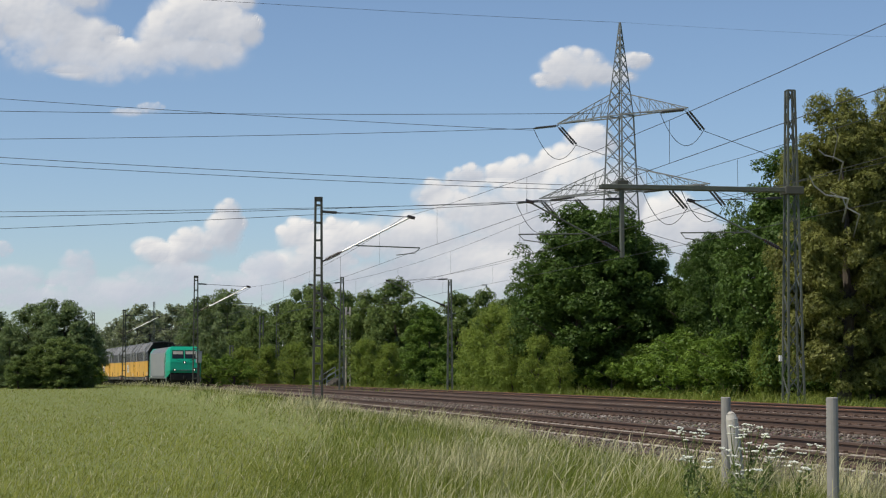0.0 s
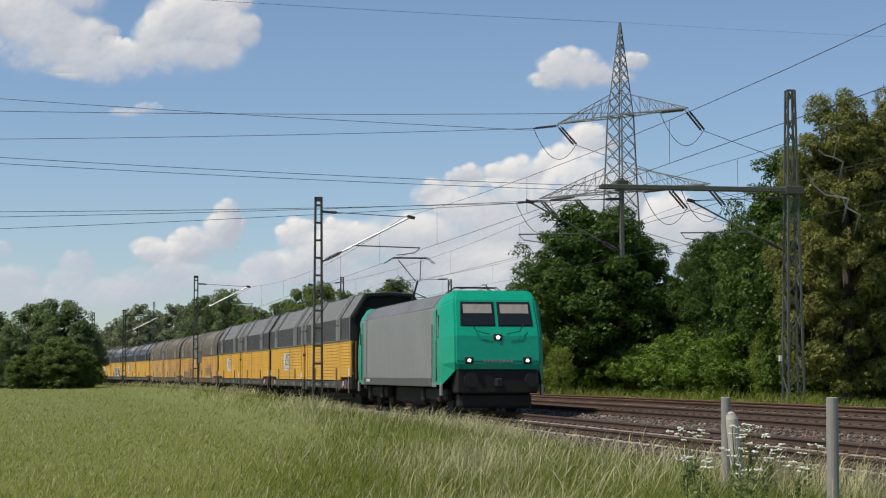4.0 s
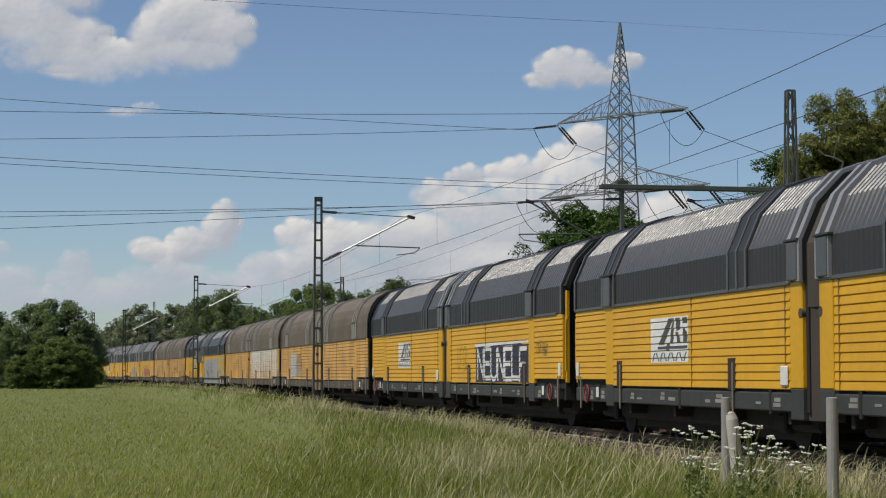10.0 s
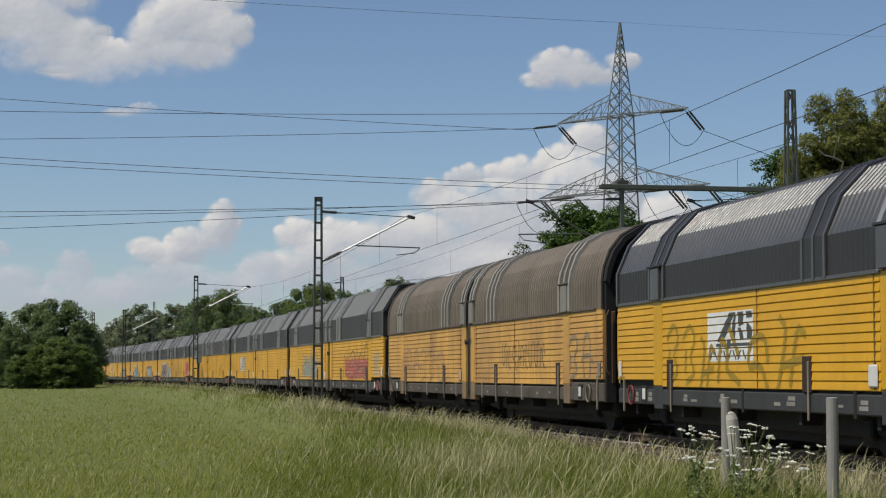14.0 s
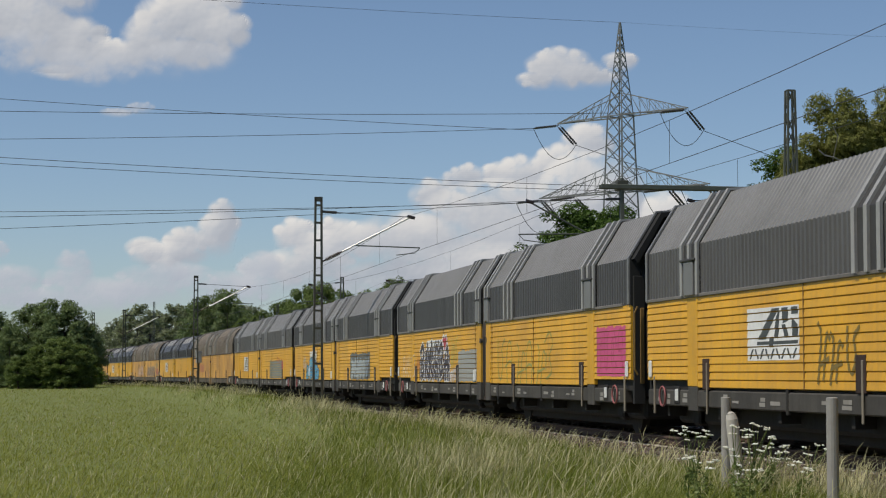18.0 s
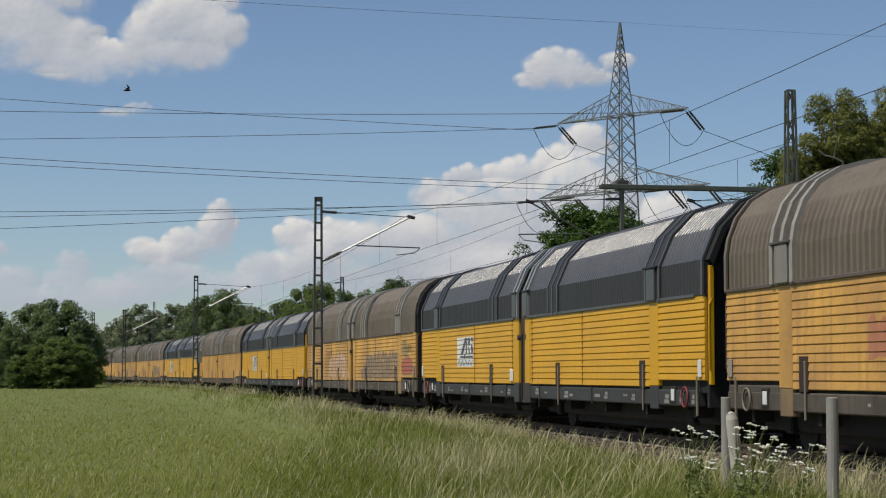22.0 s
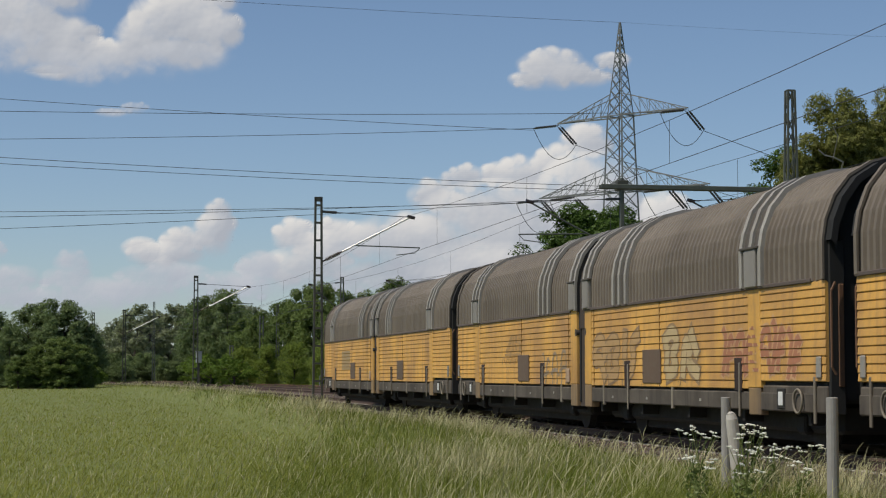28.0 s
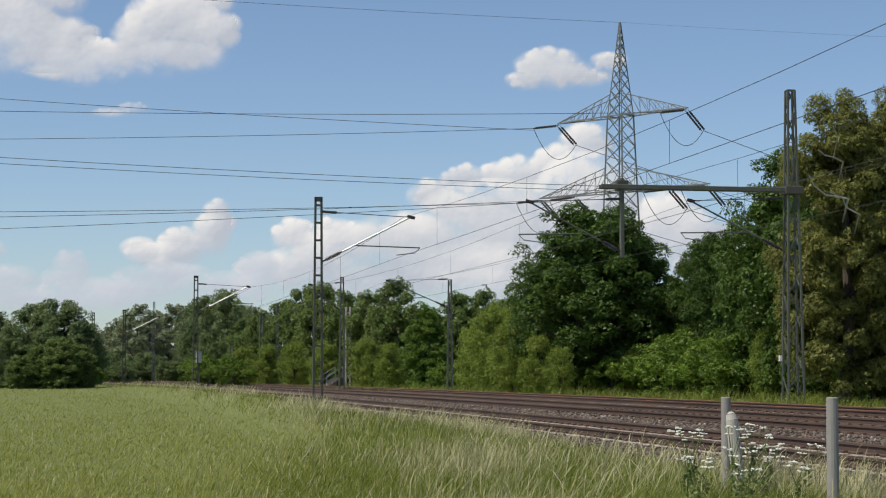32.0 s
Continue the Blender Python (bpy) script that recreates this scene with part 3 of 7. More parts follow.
            part("end_wall", bm, SEAL, unit, "dark end wall")
            if at_end:
                lip = [(x * 0.985, z - 0.02) for x, z in prof if z > 2.8]
                low = [(x * 0.93, z - 0.1) for x, z in prof if z > 2.8]
                m = len(lip)
                vs = [(x, y + out * e, z) for e in (0.0, 0.2) for x, z in lip] + [(x, y + out * 0.2, z) for x, z in low]
                fs = [(r * m + j, r * m + j + 1, (r + 1) * m + j + 1, (r + 1) * m + j) for r in range(2) for j in range(m - 1)]
                put("hood_lip", mesh_from("hood_lip", vs, fs, SEAL), hood, None, "dark overhanging lip of the hood")
                for side in (-1, 1):
                    boxed("door_edge", DOOR_MAT[kind], unit, side * (1.34 if kind == "C" else 1.22), side * (1.42 if kind == "C" else 1.3), y + out * 0.03, y + out * (0.13 if kind == "C" else 0.07), 0.98, 2.95 if kind == "C" else 2.4, 0.012, "door edge beside the end wall")
                    ys = y + out * 0.12
                    rod_part("door_rail", [((side * 1.43, ys, 1.25), (side * 1.43, ys, 2.3)), ((side * 1.43, ys, 2.3), (side * 1.37, ys, 2.42)), ((side * 1.43, ys, 1.25), (side * 1.37, ys, 1.15))], 0.018, DOOR_MAT[kind], unit, "", 6)
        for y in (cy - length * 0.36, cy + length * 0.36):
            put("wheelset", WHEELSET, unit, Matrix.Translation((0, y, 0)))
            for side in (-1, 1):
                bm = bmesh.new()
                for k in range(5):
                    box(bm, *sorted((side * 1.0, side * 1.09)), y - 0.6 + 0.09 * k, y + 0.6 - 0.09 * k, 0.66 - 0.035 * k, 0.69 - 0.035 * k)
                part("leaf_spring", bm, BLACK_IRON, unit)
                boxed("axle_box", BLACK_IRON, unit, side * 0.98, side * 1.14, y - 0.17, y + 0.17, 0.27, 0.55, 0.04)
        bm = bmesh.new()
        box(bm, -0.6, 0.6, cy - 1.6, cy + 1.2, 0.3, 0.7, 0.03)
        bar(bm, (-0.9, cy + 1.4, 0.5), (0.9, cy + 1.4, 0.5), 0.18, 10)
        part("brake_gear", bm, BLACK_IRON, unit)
        yo = end * L / 2
        for side in (-1, 1):
            bm = bmesh.new()
            bar(bm, (side * 0.875, yo - end * 0.72, 1.04), (side * 0.875, yo - end * 0.12, 1.04), 0.1, 10)
            bar(bm, (side * 0.875, yo - end * 0.14, 1.04), (side * 0.875, yo - end * 0.03, 1.04), 0.24, 16)
            part("buffer", bm, BLACK_IRON, unit)
    # pleated bellows: a wide upper sleeve and a narrower lower one
    prof = full_profile(COVER[kind])
    for name, shape, w, z0 in (("bellows", [(x * 0.97, z - 0.05) for x, z in prof], 0.33, 2.1), ("lower_bellows", [(-1.4, 2.14), (1.4, 2.14)], 0.3, 0.5)):
        edge = -shape[0][0]
        shape = [(-edge, z0)] + shape + [(edge, z0)]
        ys = [(-w + w / 6 * i, 0.965 if i % 2 else 1.0) for i in range(13)]
        n = len(shape)
        vs = [(x * k, y, z0 + (z - z0) * (0.985 if k < 1 else 1.0)) for y, k in ys for x, z in shape]
        fs = [(i * n + q, i * n + q + 1, (i + 1) * n + q + 1, (i + 1) * n + q) for i in range(12) for q in range(n - 1)]
        put(name, mesh_from(name, vs, fs, BELLOWS), unit, None, "dark pleated bellows between the two sections")
    return unit


def cut(poly, z, keep_above):
    """The part of a flat outline (y, z) above or below the level z."""
    out = []
    inside = [(q[1] >= z) == keep_above for q in poly]
    for k, q in enumerate(poly):
        r = poly[k - 1]
        if inside[k] != inside[k - 1]:
            u = (z - r[1]) / (q[1] - r[1])
            out.append((r[0] + (q[0] - r[0]) * u, z))
        if inside[k]:
            out.append(q)
    return out


def slat_grid(poly):
    mid = sum(q[0] for q in poly) / len(poly)
    low = LOW_END if abs(mid) > 10.6 else LOW_MID
    return low, (SIDE_TOP - low) / SLATS


def on_slats(poly):
    """Paint lies on the slats alone: the outline is cut along the joints between them and leans with each slat."""
    low, h = slat_grid(poly)
    done = []
    z0, z1 = min(q[1] for q in poly), max(q[1] for q in poly)
    if z0 < low - 0.02:
        piece = cut(poly, min(0.79, low), False) if z1 > 0.79 else poly
        if len(piece) > 2:
            done.append([(-1.464, y, z) for y, z in piece])
    for i in range(SLATS):
        a, b = low + i * h, low + (i + 1) * h
        if z0 < b and z1 > a:
            piece = cut(poly, a + 0.01, True)
            piece = cut(piece, b - 0.007, False) if len(piece) > 2 else piece
            if len(piece) > 2:
                done.append([(-1.475 + LEAN * max(0.0, (z - a - 0.02) / (h - 0.026)), y, z) for y, z in piece])
    return done


def side_face(unit, name, polys, material, label="", proud=0.01):
    """Flat painted shapes on the near side, in (y, z), as a thin layer on the slats."""
    vs, fs = [], []
    for shape in polys:
        for piece in on_slats(shape):
            n = len(vs)
            vs += [(x - proud * 0.5, y, z) for x, y, z in piece]
            fs.append(tuple(range(n, n + len(piece))))
    return put(name, mesh_from(name, vs, fs, material), unit, None, label)


def rect(y0, y1, z0, z1):
    return [(y0, z0), (y1, z0), (y1, z1), (y0, z1)]


LOGO_DARK = mat("dark_grey_sign_paint", (0.05, 0.052, 0.045), 0.5)
LOGO_FADED = painted("faded_brown_sign_paint", (0.24, 0.15, 0.075), (0.58, 0.33, 0.09), 0.9, 0.7)


def add_logo(unit, y=6.72, z=1.36, s=0.79, faded=False):
    """A broad sign with wedge shapes over a row of narrow strokes. From the near side, y grows to the left."""
    w = 2.2
    if not faded:
        side_face(unit, "sign_board", [rect(y - w / 2, y + w / 2, z, z + s)], WHITE_PAINT, "white sign panel", 0.006)
    ink = LOGO_FADED if faded else LOGO_DARK
    q = lambda u, v: (y + w / 2 - u * w, z + v * s)
    polys = [[q(0.22, 0.40), q(0.37, 0.40), q(0.62, 0.97), q(0.50, 0.97)], [q(0.56, 0.72), q(0.62, 0.97), q(0.64, 0.97), q(0.62, 0.42), q(0.54, 0.42)],
             [q(0.68, 0.97), q(0.80, 0.97), q(0.80, 0.72), q(0.70, 0.68)], [q(0.68, 0.66), q(0.75, 0.66), q(0.82, 0.42), q(0.74, 0.42)],
             [q(0.86, 0.97), q(0.98, 0.97), q(0.98, 0.84), q(0.86, 0.84)], [q(0.86, 0.78), q(0.98, 0.64), q(0.98, 0.44), q(0.88, 0.44)],
             [q(0.2, 0.36), q(0.98, 0.36), q(0.98, 0.30), q(0.2, 0.30)], [q(0.44, 0.42), q(0.52, 0.42), q(0.52, 0.25), q(0.44, 0.25)]]
    for i in range(9):
        u = 0.07 + i * 0.104
        lean = 0.03 if i % 2 else -0.03
        polys.append([q(u + lean, 0.03), q(u + 0.03 + lean, 0.03), q(u + 0.03 - lean, 0.22), q(u - lean, 0.22)])
    side_face(unit, "sign_mark", polys, ink, "", 0.012)


def blob(rnd, y, z, ry, rz):
    """A swollen, lopsided round shape."""
    ph = [rnd.uniform(0, 6.28) for _ in range(3)]
    out = []
    for i in range(22):
        a = 2 * math.pi * i / 22
        k = 1 + 0.14 * math.sin(2 * a + ph[0]) + 0.09 * math.sin(3 * a + ph[1]) + 0.06 * math.sin(5 * a + ph[2])
        c, s = math.cos(a), math.sin(a)
        out.append((y + ry * k * math.copysign(abs(c) ** 0.75, c), z + rz * k * math.copysign(abs(s) ** 0.75, s)))
    return out


def rounded(pts, times=2):
    """Each corner of a line is cut."""
    for _ in range(times):
        q = [pts[0]]
        for (ya, za), (yb, zb) in zip(pts, pts[1:]):
            q += [(ya * 0.75 + yb * 0.25, za * 0.75 + zb * 0.25), (ya * 0.25 + yb * 0.75, za * 0.25 + zb * 0.75)]
        pts = q + [pts[-1]]
    return pts


def stroke(pts, width):
    """Quads along a line of even width, a little longer at both ends."""
    (ya, za), (yb, zb) = pts[0], pts[1]
    d = math.hypot(yb - ya, zb - za) or 1
    pts = [(ya - (yb - ya) / d * width / 2, za - (zb - za) / d * width / 2)] + list(pts[1:])
    (ya, za), (yb, zb) = pts[-2], pts[-1]
    d = math.hypot(yb - ya, zb - za) or 1
    pts[-1] = (yb + (yb - ya) / d * width / 2, zb + (zb - za) / d * width / 2)
    edge = []
    for k, (y, z) in enumerate(pts):
        (ya, za), (yb, zb) = pts[max(0, k - 1)], pts[min(len(pts) - 1, k + 1)]
        dy, dz = yb - ya, zb - za
        ln = math.hypot(dy, dz) or 1
        edge.append(((y - dz / ln * width / 2, z + dy / ln * width / 2), (y + dz / ln * width / 2, z - dy / ln * width / 2)))
    return [[edge[k][0], edge[k + 1][0], edge[k + 1][1], edge[k][1]] for k in range(len(edge) - 1)]


# wild strokes in a unit box, none of them a letter
WILD = [
    [[(0.0, 0.1), (0.15, 0.95), (0.5, 0.55), (0.3, 0.3), (0.9, 0.05)], [(0.55, 1.0), (0.85, 0.6)]],
    [[(0.1, 1.0), (0.05, 0.3), (0.45, 0.0), (0.75, 0.5), (0.5, 0.8), (0.95, 1.0)]],
    [[(0.0, 0.75), (0.5, 1.0), (0.9, 0.7), (0.4, 0.45), (0.85, 0.15), (0.2, 0.0)], [(0.15, 0.5), (0.1, 0.2)]],
    [[(0.2, 0.0), (0.1, 0.6), (0.4, 1.0), (0.8, 0.85), (0.75, 0.0)], [(0.0, 0.35), (0.55, 0.5), (1.0, 0.3)]],
    [[(0.9, 0.0), (0.6, 0.5), (0.1, 0.35), (0.2, 0.9), (0.8, 1.0), (0.9, 0.55)]],
    [[(0.05, 0.0), (0.4, 0.85), (0.15, 1.0)], [(0.5, 0.05), (0.75, 0.9), (1.0, 0.75)], [(0.2, 0.3), (0.9, 0.4)]],
]
LETTERS = {"N": [[(0, 0), (0, 1)], [(0, 1), (1, 0)], [(1, 0), (1, 1)]], "E": [[(1, 1), (0, 1)], [(0, 1), (0, 0)], [(0, 0), (1, 0)], [(0, 0.5), (0.8, 0.5)]],
           "U": [[(0, 1), (0, 0.15), (0.3, 0), (0.7, 0), (1, 0.15), (1, 1)]], "L": [[(0, 1), (0, 0)], [(0, 0), (1, 0)]], "F": [[(1, 1), (0, 1)], [(0, 1), (0, 0)], [(0, 0.5), (0.8, 0.5)]]}


def spray_glyphs(unit, glyphs, y0, y1, z0, z1, layers, rnd, jitter=0.08, soft=2):
    """A row of stroke figures from the left (y1) to the right (y0); layers are (width, colour) from the back to the front."""
    cell = (y1 - y0) / len(glyphs)
    for layer, (width, colour) in enumerate(layers):
        polys = []
        state = rnd.getstate()
        for i, g in enumerate(glyphs):
            left, bottom = y1 - i * cell - cell * 0.06 + rnd.uniform(-jitter, jitter) * cell, z0 + rnd.uniform(-jitter, jitter) * (z1 - z0)
            tall = (z1 - z0) * rnd.uniform(1 - jitter, 1 + jitter)
            for line in g:
                pts = [(left - u * cell * 0.86, bottom + v * tall) for u, v in line]
                polys += stroke(rounded(pts, soft) if len(pts) > 2 else pts, width)
        if layer < len(layers) - 1:
            rnd.setstate(state)
        side_face(unit, "graffiti_stroke", polys, spray(colour), "sprayed line", 0.013 + 0.004 * layer)


def add_tag(unit, y0, y1, z0, z1, ink, seed, letters=5, width=0.035):
    """Loose thin sprayed scribble."""
    rnd = random.Random(seed)
    spray_glyphs(unit, [rnd.choice(WILD) for _ in range(letters)], y0, y1, z0, z1, [(width, ink)], rnd, 0.12)


def add_piece(unit, y0, y1, z0, z1, rim, fill, seed, letters=5, width=0.3, line=0.06):
    """A large sprayed work of thick interlocking strokes with a rim."""
    rnd = random.Random(seed)
    spray_glyphs(unit, [rnd.choice(WILD) for _ in range(letters)], y0 + width / 2, y1 - width / 2, z0 + width / 2, z1 - width / 2, [(width + 2 * line, rim), (width, fill)], rnd, 0.08)
    for _ in range(letters * 2):
        y, zb = rnd.uniform(y0, y1), z0 + 0.08
        side_face(unit, "paint_drip", [rect(y, y + 0.025, zb - rnd.uniform(0.03, 0.14), zb)], spray(rim), "run of paint", 0.009)


def add_patch(unit, y0, y1, z0, z1, fill, seed, ragged=0.08):
    """An area rolled over with paint, with uneven edges."""
    rnd = random.Random(seed)
    w, h = y1 - y0, z1 - z0
    n = 18
    top = [(y0 + w * i / n, z1 - rnd.random() * ragged * h) for i in range(n + 1)]
    bot = [(y0 + w * i / n, z0 + rnd.random() * ragged * 0.4 * h) for i in range(n + 1)]
    polys = [[bot[i], bot[i + 1], top[i + 1], top[i]] for i in range(n)]
    side_face(unit, "paint_patch", polys, spray(fill), "rolled-on paint patch", 0.008)


def add_bubbles(unit, y0, y1, z0, z1, rim, fill, seed, letters=5, inner=None):
    """Swollen round sprayed shapes with a rim and a few lines inside."""
    rnd = random.Random(seed)
    cell, h = (y1 - y0) / letters, z1 - z0
    for k in range(letters):
        y, z = y0 + (k + 0.5) * cell, (z0 + z1) / 2 + rnd.uniform(-0.08, 0.08) * h
        ry, rz = cell * rnd.uniform(0.52, 0.64), h * rnd.uniform(0.4, 0.5)
        for d, colour, proud, name in ((0.05, rim, 0.009, "graffiti_outline"), (0.0, fill, 0.013, "graffiti_fill")):
            shape = blob(random.Random(seed + k), y, z, ry + d, rz + d)
            side_face(unit, name, [shape], spray(colour), "sprayed shape", proud + 0.0012 * k)
        pts = rounded([(y - 0.4 * ry, z + rnd.uniform(-0.5, 0.1) * rz), (y + rnd.uniform(-0.2, 0.2) * ry, z + rnd.uniform(0, 0.5) * rz), (y + 0.4 * ry, z + rnd.uniform(-0.6, 0.4) * rz)])
        side_face(unit, "graffiti_stroke", stroke(pts, 0.05), spray(inner or rim), "sprayed line", 0.022)


def add_bubble_word(unit):
    """Four swollen blue shapes with dark rims, a white bubble between them and dark eyes: (y, z, half width, half height, colour)."""
    blue, light, white, rim = (0.085, 0.33, 0.52), (0.13, 0.40, 0.58), (0.62, 0.72, 0.74), (0.03, 0.04, 0.08)
    for k, (y, z, ry, rz, colour) in enumerate((
            (8.76, 1.47, 0.11, 0.17, blue), (8.52, 1.22, 0.46, 0.27, light), (7.35, 1.6, 0.5, 0.25, light), (7.98, 1.3, 0.25, 0.23, white), (7.32, 1.2, 0.42, 0.25, blue),
            (6.05, 1.53, 0.24, 0.19, blue), (6.35, 1.2, 0.56, 0.26, blue), (5.38, 1.24, 0.5, 0.3, light), (5.85, 1.1, 0.2, 0.14, blue))):
        for d, c, proud, name in ((0.045, rim, 0.009, "graffiti_outline"), (0.0, colour, 0.0115, "graffiti_fill")):
            side_face(unit, name, [blob(random.Random(60 + k), y, z, ry + d, rz + d)], spray(c), "sprayed shape", proud + 0.0022 * k)
    for k, (y, z, tilt) in enumerate(((8.62, 1.3, 0.2), (7.22, 1.36, -0.15), (6.25, 1.3, 0.15), (5.45, 1.32, -0.2))):
        side_face(unit, "graffiti_stroke", stroke(rounded([(y + 0.2, z - 0.06), (y + 0.05, z + tilt * 0.3), (y - 0.16, z + 0.02)]), 0.07), spray(rim), "sprayed line", 0.034)
        side_face(unit, "graffiti_stroke", stroke([(y - 0.02, z - 0.02), (y - 0.12, z + 0.03)], 0.05), spray((0.22, 0.06, 0.07)), "sprayed line", 0.037)
        side_face(unit, "graffiti_stroke", stroke(rounded([(y - 0.02, z - 0.14), (y + 0.06, z - 0.24), (y + 0.02, z - 0.32)]), 0.035), spray(rim), "sprayed line", 0.034)


def add_runs(unit, y0, y1, z0, z1, colour, seed, n=26):
    """White paint poured down from the top edge: broad uneven runs."""
    rnd = random.Random(seed)
    polys = []
    for k in range(n):
        y = y0 + (y1 - y0) * (k + rnd.uniform(0.1, 0.6)) / n
        w = rnd.uniform(0.08, 0.34)
        low = z0 if rnd.random() < 0.7 else z0 + (z1 - z0) * rnd.uniform(0.1, 0.7)
        polys.append([(y, low), (y + w * 0.6, low), (y + w, z1), (y, z1)])
    side_face(unit, "paint_run", polys, spray(colour), "white paint run down the slats", 0.012)


def build_train():
    made, first = [], {}
    for k, kind in enumerate(TYPES):
        if kind not in first:
            first[kind] = unit = build_unit(kind)
        else:
            unit = copy_thing(first[kind], Matrix.Identity(4))
        made.append(unit)
    for k, kind in enumerate(TYPES):
        if kind in "AC" and k != 10:
            add_logo(made[k])
        elif k in (2, 3, 6, 7, 18, 20, 23):
            add_logo(made[k], 6.55, 1.38, 0.74, faded=True)
    W, K, R, PK, SV = (0.75, 0.74, 0.72), (0.03, 0.03, 0.04), (0.45, 0.03, 0.04), (0.62, 0.09, 0.22), (0.46, 0.47, 0.48)
    BR, DK, OL, GH = (0.20, 0.12, 0.07), (0.10, 0.08, 0.06), (0.27, 0.24, 0.13), (0.34, 0.24, 0.15)
    # sprayed paint by wagon; y is positive on the trailing section
    u = made
    add_patch(u[2], 5.38, 9.4, 0.95, 1.42, (0.24, 0.165, 0.12), 21, 0.3)
    add_patch(u[2], -9.7, -6.0, 0.98, 1.75, (0.36, 0.22, 0.12), 22, 0.5)
    add_tag(u[2], 2.4, 4.2, 1.65, 2.05, (0.3, 0.25, 0.22), 1, 5, 0.045)
    add_tag(u[2], 1.3, 2.9, 1.05, 1.65, (0.28, 0.17, 0.14), 2, 4, 0.05)
    add_tag(u[2], -3.5, -1.8, 1.0, 1.75, (0.34, 0.17, 0.14), 3, 3, 0.05)
    add_tag(u[2], -9.6, -6.1, 1.1, 2.0, (0.24, 0.15, 0.11), 4, 5, 0.07)
    add_tag(u[3], -9.1, -4.7, 1.0, 1.8, (0.24, 0.22, 0.15), 5, 6, 0.075)
    add_tag(u[3], -12.6, -10.5, 1.15, 2.25, (0.20, 0.16, 0.12), 6, 3, 0.07)
    add_patch(u[5], -10.26, -4.28, 0.95, 1.9, (0.022, 0.022, 0.05), 23, 0.05)
    side_face(u[5], "graffiti_stroke", stroke([(-10.3, 1.93), (-4.2, 1.9)], 0.07), spray(W), "sprayed white edge", 0.012)
    spray_glyphs(u[5], [LETTERS[c] for c in "NEUNELF"], -10.0, -4.5, 1.05, 1.78, [(0.12, W)], random.Random(2), 0.03, 0)
    add_tag(u[5], -12.0, -10.9, 1.6, 1.9, (0.12, 0.09, 0.03), 7, 4, 0.03)
    add_tag(u[5], -3.2, -1.9, 1.3, 1.9, (0.40, 0.24, 0.02), 8, 2, 0.06)
    add_patch(u[6], 7.2, 9.36, 0.98, 2.2, SV, 24, 0.1)
    add_patch(u[6], 5.3, 7.15, 1.0, 2.1, (0.52, 0.40, 0.24), 25, 0.6)
    add_tag(u[6], 5.5, 7.0, 1.2, 2.0, (0.28, 0.13, 0.08), 9, 3, 0.07)
    add_runs(u[7], -12.6, -0.9, 0.97, 2.42, (0.82, 0.79, 0.70), 31, 58)
    add_patch(u[7], -6.6, -3.2, 2.1, 2.42, (0.17, 0.13, 0.09), 26, 1.0)
    add_patch(u[8], -10.1, -0.75, 0.56, 2.22, (0.36, 0.36, 0.355), 27, 0.02)
    add_patch(u[8], -13.2, -10.6, 0.56, 2.35, (0.36, 0.36, 0.355), 28, 0.02)
    add_tag(u[8], -6.4, -2.2, 0.98, 2.1, (0.12, 0.12, 0.12), 10, 3, 0.08)
    side_face(u[8], "graffiti_stroke", stroke(rounded([(-10.6, 1.35), (-11.6, 2.2), (-12.2, 1.6), (-12.4, 1.2)]), 0.42) + stroke([(-11.0, 2.3), (-12.9, 1.75)], 0.3), spray((0.75, 0.44, 0.01)), "sprayed yellow arrow", 0.013)
    add_tag(u[8], -13.0, -10.4, 0.9, 2.1, (0.10, 0.10, 0.09), 12, 2, 0.05)
    add_tag(u[8], 7.4, 10.0, 0.98, 1.9, (0.38, 0.24, 0.01), 13, 3, 0.1)
    add_tag(u[8], 3.4, 7.3, 0.98, 1.9, (0.38, 0.24, 0.01), 14, 3, 0.12)
    add_tag(u[9], -8.6, -4.0, 1.28, 1.9, (0.16, 0.12, 0.07), 15, 8, 0.045)
    add_tag(u[9], -12.5, -10.5, 1.1, 2.05, (0.30, 0.22, 0.13), 16, 2, 0.1)
    add_tag(u[9], 3.0, 10.0, 1.0, 1.9, (0.42, 0.24, 0.13), 17, 5, 0.08)
    add_patch(u[10], 3.4, 8.4, 0.95, 2.0, (0.34, 0.35, 0.25), 39, 0.5)
    add_tag(u[10], 3.4, 8.2, 1.0, 1.95, (0.55, 0.55, 0.45), 41, 5, 0.09)
    add_tag(u[10], 3.2, 8.6, 1.1, 2.05, (0.12, 0.14, 0.10), 42, 6, 0.05)
    add_patch(u[10], -9.8, -4.6, 0.95, 1.85, (0.50, 0.11, 0.08), 40, 0.3)
    add_tag(u[10], -10.0, -4.2, 1.0, 2.05, (0.16, 0.09, 0.08), 43, 4, 0.07)
    add_tag(u[10], -9.6, -4.8, 1.0, 1.8, (0.62, 0.40, 0.28), 44, 5, 0.05)
    add_tag(u[10], -12.4, -11.2, 1.1, 2.0, SV, 18, 2, 0.1)
    add_tag(u[12], -9.1, -7.0, 0.98, 1.75, (0.25, 0.17, 0.03), 19, 3, 0.06)
    add_tag(u[12], 3.4, 5.0, 1.02, 1.75, (0.22, 0.15, 0.03), 20, 3, 0.07)
    add_tag(u[13], -7.6, -1.6, 1.0, 2.0, (0.36, 0.34, 0.08), 21, 6, 0.06)
    add_patch(u[13], -12.9, -10.85, 1.1, 2.12, PK, 29, 0.08)
    add_tag(u[13], -12.8, -10.9, 1.2, 1.95, (0.42, 0.05, 0.13), 22, 4, 0.03)
